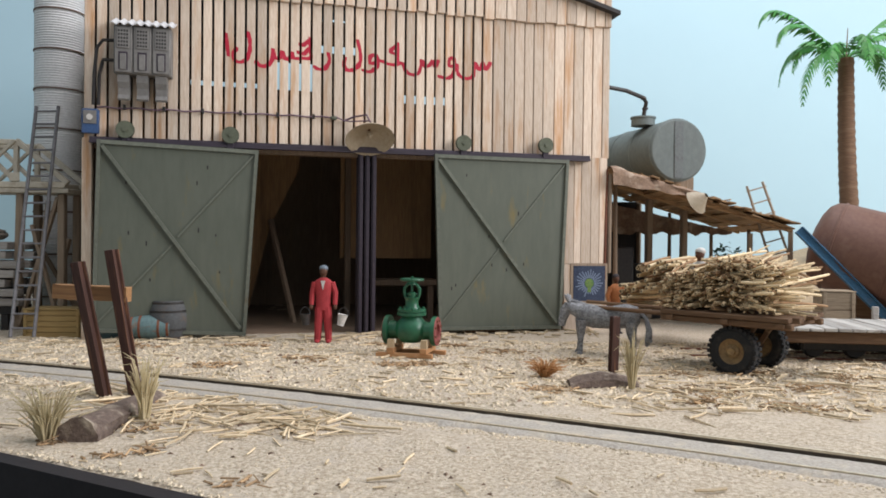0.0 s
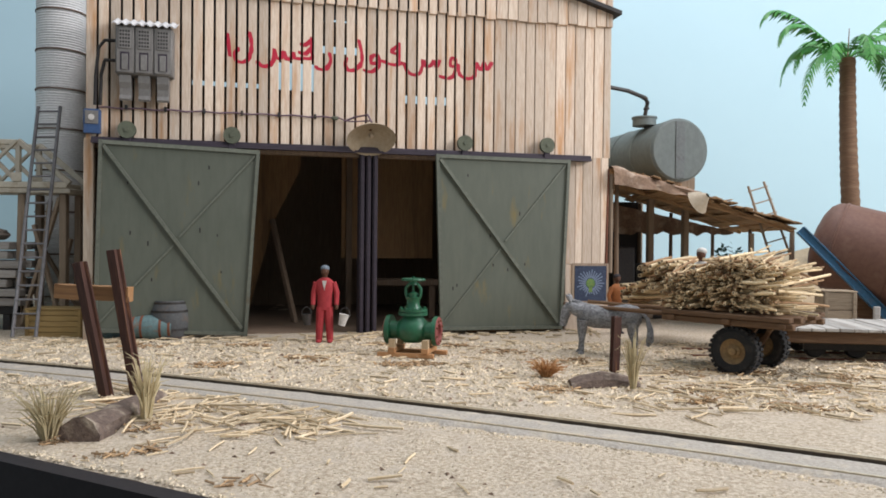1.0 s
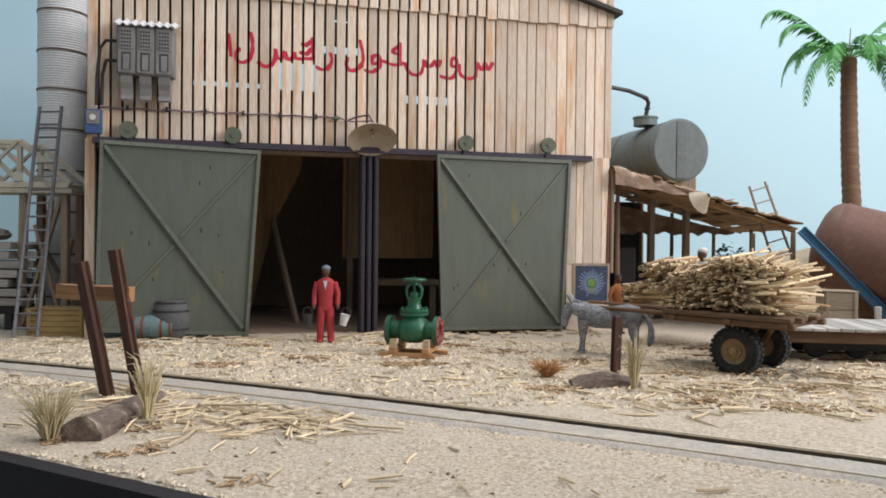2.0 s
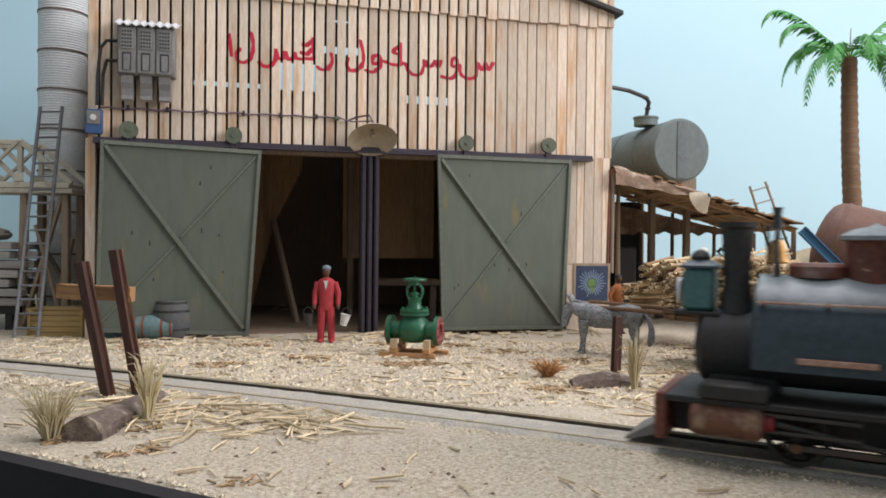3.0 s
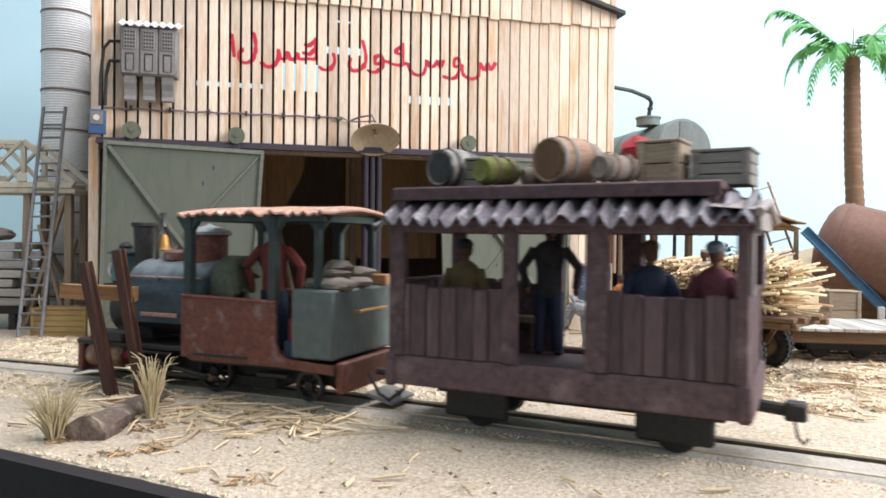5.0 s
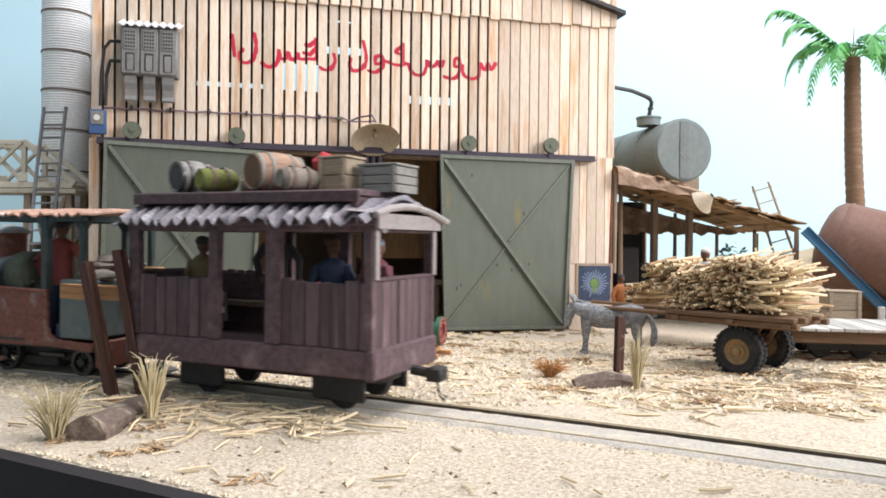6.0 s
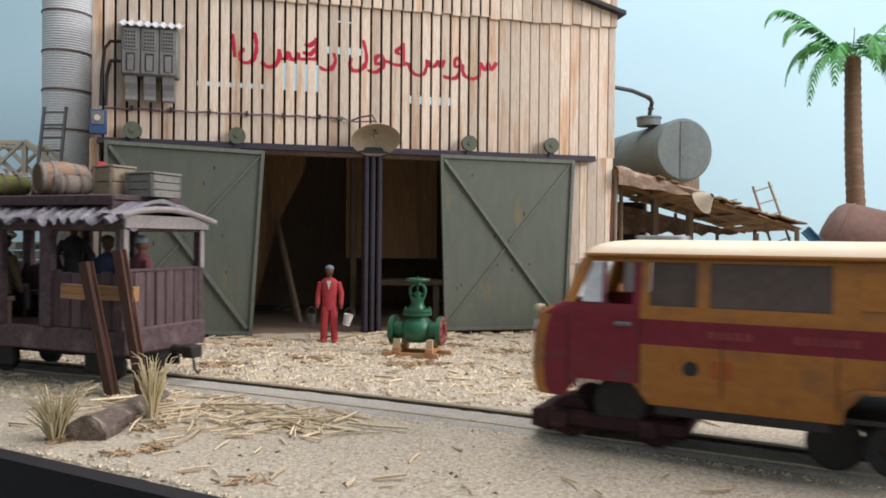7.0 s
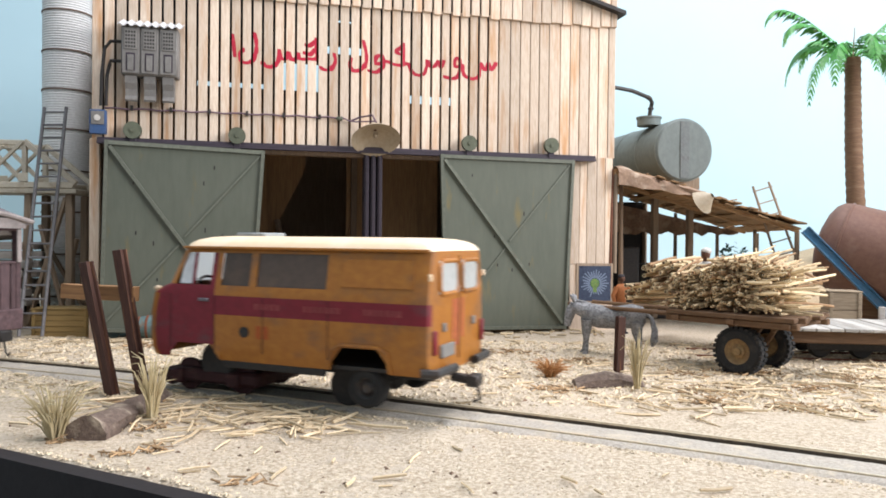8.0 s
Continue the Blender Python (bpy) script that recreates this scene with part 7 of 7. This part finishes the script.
def build_rust_tank():
    d = Vector((0.80, -0.50, -0.27)).normalized()
    q = d.to_track_quat("Z", "Y").to_matrix().to_4x4()
    t = thing("rusty_boiler", Matrix.Translation(Vector((235, 462, 55)) * MM) @ q, "brown-red rusty cylindrical boiler propped on beams", "boiler")
    part("shell", Shape().lathe([(0.1, -3.4), (10, -2.8), (18, -1.0), (23.4, 1.6), (26.2, 5.0), (27.2, 9), (27.4, 30), (27.4, 112), (25, 114), (0.1, 116)], 44), M_RUSTTANK, t)
    for z in (10, 42, 74):
        part("seam_band", Shape().lathe([(27.2, z - 0.8), (27.7, z - 0.6), (27.7, z + 0.6), (27.2, z + 0.8)], 44, None, False), M_RUSTTANK, t)
    for k in range(2):
        b = thing("blue_beam", at(0, 0, 0), "blue painted steel girder propping the boiler", "girder", "girders under the boiler")
        y = 438 + 44 * k
        q2 = (Vector((272 + 40 * k, y - 12, -2)) - Vector((212 + 40 * k, y, 62))).to_track_quat("Z", "Y").to_matrix().to_4x4()
        b.matrix_basis = Matrix.Translation(Vector((212 + 40 * k, y, 62)) * MM) @ q2
        ln = (Vector((272 + 40 * k, y - 12, -2)) - Vector((212 + 40 * k, y, 62))).length
        part("web", Shape().box(-0.6, 0.6, -1.9, 1.9, 0, ln), M_BLUEBEAM, b)
        for s_ in (-1, 1):
            part("flange", Shape().box(-2.2, 2.2, s_ * 2.3 - 0.4, s_ * 2.3 + 0.4, 0, ln, 0.15), M_BLUEBEAM, b)
    for i, (x, y, w, h) in enumerate(((262, 455, 34, 22), (285, 440, 36, 12))):
        part("sleeper_prop", Shape().box(-w / 2, w / 2, -14, 14, -2, h, 0.8), M_CARTWOOD).matrix_basis = at(x, y, 0, 0, 0, -20)
    for ob in [o for o in bpy.data.objects if o.name.startswith("sleeper_prop")]:
        tagged(ob, "dark timber block propping the rusty boiler", "timber block", "blocks under the boiler")
    crate("wooden_box", at(215.5, 404, -1.5, 0, 0, -8), 17, 14, 29, M_CRATE, "brown wooden box behind the flat wagon", 3, "box")


def build_palm():
    p = thing("palm_tree", at(320, 565, -2), "model palm with ringed trunk and green fronds", "palm tree")
    rings, n = [], 60
    for i in range(n + 1):
        t = i / n
        r = 7.2 - 1.9 * t + (0.5 if i % 2 else 0)
        cx = -12 * t - 3 * math.sin(t * 3.0)
        rings.append([(cx + r * math.cos(a) * (1 + 0.05 * noise.noise(Vector((i, a, 0)))), r * math.sin(a), 198 * t) for a in [2 * math.pi * k / 16 for k in range(16)]])
    part("trunk", Shape().rings(rings), M_TRUNK, p)
    top = Vector((-12.5, 0, 197))
    fronds = ((176, 44, 62, 6), (188, 34, 54, 14), (172, 22, 46, 28), (200, 14, 40, 38), (225, 20, 38, 32), (262, 24, 40, 28), (300, 18, 38, 34), (330, 12, 42, 36),
              (352, 32, 46, 20), (8, 42, 50, 6), (28, 24, 46, 28), (70, 32, 44, 18), (120, 32, 42, 20))
    for az, rise, ln, fall in fronds:
        fr = part("frond", *frond(az, rise, ln, fall, top), p)
    part("spike", Shape().tube([tuple(top), tuple(top + Vector((1, 0, 24)))], [0.6, 0.3], 5), M_TRUNK, p)


def frond(az, rise, ln, fall, top):
    """One drooping frond of many narrow leaflets."""
    s = Shape()
    a = radians(az)
    d, side = Vector((math.cos(a), math.sin(a), 0)), Vector((-math.sin(a), math.cos(a), 0))
    n = 22
    pts = []
    for i in range(n + 1):
        t = i / n
        pts.append(top + d * ln * 1.15 * (math.sin(t * 1.45) / math.sin(1.45)) * 0.92 + Vector((0, 0, rise * math.sin(t * 2.2) * 0.95 - fall * 1.25 * t * t)))
    s.tube([tuple(q) for q in pts], [0.75 - 0.6 * i / n for i in range(n + 1)], 5)
    for i in range(3, n + 1):
        t = i / n
        w = 13.0 * math.sin(math.pi * min(1.0, 0.16 + t * 0.80)) ** 0.7
        tang = (pts[min(i + 1, n)] - pts[i - 1]).normalized()
        for sg in (-1, 1):
            for o in (0, 0.5):
                b = pts[i] - tang * o * (ln / n) * 1.1
                l = w * rnd(0.75, 1.1)
                tip = b + side * sg * l * 0.62 + tang * l * 0.55 + Vector((0, 0, -l * rnd(0.35, 0.7)))
                mid = b.lerp(tip, 0.45) + Vector((0, 0, l * 0.10))
                h = tang * 1.15
                s.add([tuple(b - h * 0.5), tuple(mid - h), tuple(tip), tuple(mid + h), tuple(b + h * 0.5)], [(0, 1, 3, 4), (1, 2, 3)])
    return s, M_LEAF


def build_distance():
    s = Shape()
    n, k = 30, 12
    for j in range(k + 1):
        for i in range(n + 1):
            u, v = i / n, j / k
            x, y = 190 + 280 * u, 540 + 150 * v
            h = 52 * math.sin(math.pi * min(1, 0.06 + 0.92 * u)) ** 0.8 * math.sin(math.pi * v) ** 0.7
            s.v.append((x, y, -3 + h * (1 + 0.18 * noise.noise(Vector((u * 7, v * 4, 0))))))
    for j in range(k):
        for i in range(n):
            a = j * (n + 1) + i
            s.f.append((a, a + 1, a + n + 2, a + n + 1))
            s.fk.append(0)
    tagged(part("sand_hill", s, M_HILL), "low sandy hill before the backdrop", "hill", kind="structure")
    b = thing("green_bush", at(212, 548, 12), "small dark green bush behind the lean-to", "bush")
    s = Shape()
    for i in range(260):
        c = Vector((rnd(-1, 1), rnd(-1, 1), rnd(0, 1)))
        if c.length > 1.1:
            continue
        q = Vector((c.x * 11, c.y * 9, 16 + c.z * 26))
        dx, dy = Vector((rnd(-1, 1), rnd(-1, 1), rnd(-0.6, 1))).normalized() * 3.2, Vector((rnd(-1, 1), rnd(-1, 1), rnd(-1, 1))).normalized() * 1.3
        s.add([tuple(q - dy), tuple(q + dx), tuple(q + dy), tuple(q - dx * 0.3)], [(0, 1, 2, 3)])
    part("leaves", s, M_BUSH, b)
    part("stem", Shape().tube([(0, 0, -14), (0.5, 0, 20)], [1.6, 1.0], 7), M_TRUNK, b)


build_silo()
build_conveyor()
build_left_yard()
build_oil_tank()
build_lean_to()
build_rust_tank()
build_palm()
build_distance()
# ---- loose straw, grit and chips on the ground ----
def straw_mesh(count, area, length, r, lift, shadow_free=None):
    s = Shape()
    k = 0
    while k < count:
        x, y = area()
        if y < edge_y(x) + 2:
            continue
        ln, a, tilt = rnd(*length), rnd(0, 2 * math.pi), rnd(-0.10, 0.10)
        if min(abs(track_offset(x, y)), abs(track_offset(x + math.cos(a) * ln, y + math.sin(a) * ln))) < 12.5:
            continue
        k += 1
        z = ground_z(x, y) + lift + rnd(0, 0.5)
        d = Vector((math.cos(a), math.sin(a), tilt))
        p = Vector((x, y, z))
        bow = Vector((-d.y, d.x, 0)) * rnd(-0.06, 0.06) * ln
        rr = rnd(*r)
        s.tube([tuple(p), tuple(p + d * ln * 0.5 + bow), tuple(p + d * ln)], [rr, rr, rr * 0.85], 5)
    return s


def near_strip():
    x = rnd(-130, 130)
    return x, edge_y(x) + rnd(4, 62)


def left_corner():
    a, k = rnd(0, 6.28), rnd(0, 1) ** 0.6
    return -72 + math.cos(a) * k * 46, 222 + math.sin(a) * k * 26 - math.cos(a) * k * 20


def yard_area():
    return rnd(-230, 230), rnd(235, 400)


def right_yard():
    return rnd(60, 210), rnd(225, 330)


def door_foot():
    return rnd(-215, 80), 0


def at_doors():
    u = rnd(-20, 290)
    return -186 + u * 0.972 + rnd(-4, 4), 392 + u * 0.233 - rnd(6, 30)


def grit(count, area, size, mat, label, name):
    """Small broken grains, in one sheet of pieces."""
    s = Shape()
    base = [(1, 0, 0), (-0.5, 0.86, 0), (-0.5, -0.86, 0), (0.1, 0.1, 0.9)]
    k = 0
    while k < count:
        x, y = area()
        if y < edge_y(x) + 1 or (abs(track_offset(x, y)) < 10.5):
            continue
        k += 1
        z = ground_z(x, y) - 0.1
        sz, a, st = rnd(*size), rnd(0, 6.28), rnd(0.8, 2.2)
        c, n = math.cos(a), math.sin(a)
        i = len(s.v)
        for px_, py_, pz_ in base:
            px_ *= st
            s.v.append((x + (px_ * c - py_ * n) * sz, y + (px_ * n + py_ * c) * sz, z + pz_ * sz * rnd(0.6, 1.1)))
        s.f += [(i, i + 1, i + 3), (i + 1, i + 2, i + 3), (i + 2, i, i + 3)]
        s.fk += [0, 0, 0]
    tagged(part(name, s, mat, smooth=False), label, name.replace("_", " "), kind="stuff")


def island_tint(m, lo, hi):
    """Lets joined pieces differ one from another."""
    nd, ln = m.node_tree.nodes, m.node_tree.links
    b = nd["Principled BSDF"]
    src = b.inputs["Base Color"].links[0].from_socket
    g = nd.new("ShaderNodeNewGeometry")
    r = nd.new("ShaderNodeMapRange")
    r.inputs[3].default_value, r.inputs[4].default_value = lo, hi
    ln.new(g.outputs["Random Per Island"], r.inputs[0])
    h = nd.new("ShaderNodeHueSaturation")
    ln.new(r.outputs[0], h.inputs["Value"])
    ln.new(src, h.inputs["Color"])
    ln.new(h.outputs[0], b.inputs["Base Color"])
    return m


def bed_edge():
    x = rnd(-200, 150)
    o = (13 + abs(random.gauss(0, 2.4))) * (1 if rnd(0, 1) < 0.5 else -1)
    return x, track_y(x) + o * 1.1


def board_rim():
    x = rnd(-150, 60)
    return x, edge_y(x) + 1.0 + abs(random.gauss(0, 1.6))


M_STRAWBITS = island_tint(surface("straw_bits", (0.66, 0.54, 0.37), (0.54, 0.41, 0.25), (0.36, 0.23, 0.12), 1.5, 16, (1, 1, 1), 0.75, bump=0.2, stains=0.35), 0.55, 1.25)
M_GRIT = island_tint(surface("sand_grains", (0.68, 0.58, 0.43), (0.54, 0.43, 0.29), None, 1.0, 12, (1, 1, 1), 0.9, bump=0.2), 0.6, 1.3)
M_DARKBITS = island_tint(surface("dark_chips", (0.16, 0.105, 0.07), (0.11, 0.07, 0.05), None, 1.0, 12, (1, 1, 1), 0.9), 0.6, 1.6)

for count, area, length, r, name in (
        (170, left_corner, (5, 20), (0.22, 0.55), "straw_litter"), (80, near_strip, (2, 9), (0.18, 0.45), "straw_litter"),
        (560, yard_area, (2.5, 9), (0.22, 0.5), "straw_litter"), (260, right_yard, (3, 15), (0.22, 0.55), "straw_litter"),
        (170, at_doors, (4, 15), (0.3, 0.8), "straw_litter")):
    ob = part(name, straw_mesh(count, area, length, r, 0.35), M_STRAWBITS)
    tagged(ob, "loose cut straw strewn over the sand", "straw", kind="stuff")
grit(20000, yard_area, (0.4, 1.15), M_GRIT, "coarse pale grains covering the yard", "yard_grit")
grit(9000, near_strip, (0.14, 0.42), M_GRIT, "fine pale grains along the board edge", "edge_grit")
grit(3500, bed_edge, (0.2, 0.7), M_GRIT, "pale grains along the track bed", "bed_grit")
grit(700, board_rim, (0.2, 0.6), M_GRIT, "pale crumbs on the board rim", "rim_grit")
grit(420, yard_area, (0.4, 1.3), M_DARKBITS, "small dark chips scattered on the ground", "dark_chips")
grit(140, near_strip, (0.35, 0.9), M_DARKBITS, "small dark chips scattered on the ground", "dark_chips")


def clump(x, y, r, count, mat, name, label):
    """A small heap of broken fibres."""
    s = Shape()
    for i in range(count):
        a, k = rnd(0, 6.28), rnd(0, 1) ** 0.7 * r
        px_, py_ = x + math.cos(a) * k * 1.7, y + math.sin(a) * k
        d, ln = rnd(0, 6.28), rnd(1.0, 4.2)
        z = ground_z(px_, py_) + rnd(0, 1.3) * (1 - k / r * 0.7)
        s.tube([(px_, py_, z), (px_ + math.cos(d) * ln, py_ + math.sin(d) * ln, z + rnd(-0.5, 1.0))], rnd(0.16, 0.36), 4)
    tagged(part(name, s, mat, smooth=False), label, "straw", kind="stuff")


M_BROWNBITS = island_tint(surface("brown_fibres", (0.40, 0.27, 0.15), (0.30, 0.19, 0.10), None, 1.0, 12, (1, 1, 1), 0.9), 0.5, 1.5)
for x, y, r in ((-60, 322, 9), (-20, 312, 6), (-8, 318, 5), (95, 262, 9), (118, 240, 8), (60, 330, 8), (30, 352, 8), (-150, 360, 7), (100, 300, 9), (136, 268, 8), (5, 372, 8), (-100, 372, 7),
                (160, 292, 10), (88, 246, 6), (40, 262, 6), (-95, 305, 6), (-30, 375, 8), (128, 298, 9)):
    clump(x, y, r, 60, M_BROWNBITS, "fibre_clump", "small brown clump of broken straw")
for i in range(14):
    x = rnd(-120, 120)
    clump(x, edge_y(x) + rnd(3, 55), rnd(2, 4.5), 18, M_BROWNBITS, "fibre_clump", "small brown clump of broken straw")
# ---- what runs on the track ----
def arc(x):
    """Length of the track from 0 to x."""
    n, total, step = 200, 0.0, x / 200
    for i in range(n):
        slope = 2 * TRACK[0] * (i + 0.5) * step + TRACK[1]
        total += math.sqrt(1 + slope * slope) * step
    return total


def arc_to_x(a):
    x = a / 1.1
    for _ in range(6):
        slope = 2 * TRACK[0] * x + TRACK[1]
        x -= (arc(x) - a) / math.sqrt(1 + slope * slope)
    return x


def glide(ob, t_at, a0, speed, local=None, slowing=0.0):
    """Runs ob along the track at a speed (mm a second); it is a0 along the track at the time t_at."""
    rows = []
    for i in range(17):
        t = i * 0.5
        x, y, turn = on_track(arc_to_x(a0 - speed * (t - t_at) + slowing * (t - t_at) ** 2))
        m = at(x, y, 0, 0, 0, turn)
        rows.append((t, m @ local if local is not None else m))
    walk(ob, rows)


def motions():
    for ob in [LOCO] + LOCO_LOAD:
        glide(ob, 4.9, -93.9, 100.5, ob.matrix_basis.copy(), 1.0)
    for ob in [COACH] + COACH_LOAD:
        glide(ob, 4.9, 50.0, 100.5, ob.matrix_basis.copy(), 1.0)
    glide(VAN, 7.2, 10.0, 133.6)


motions()
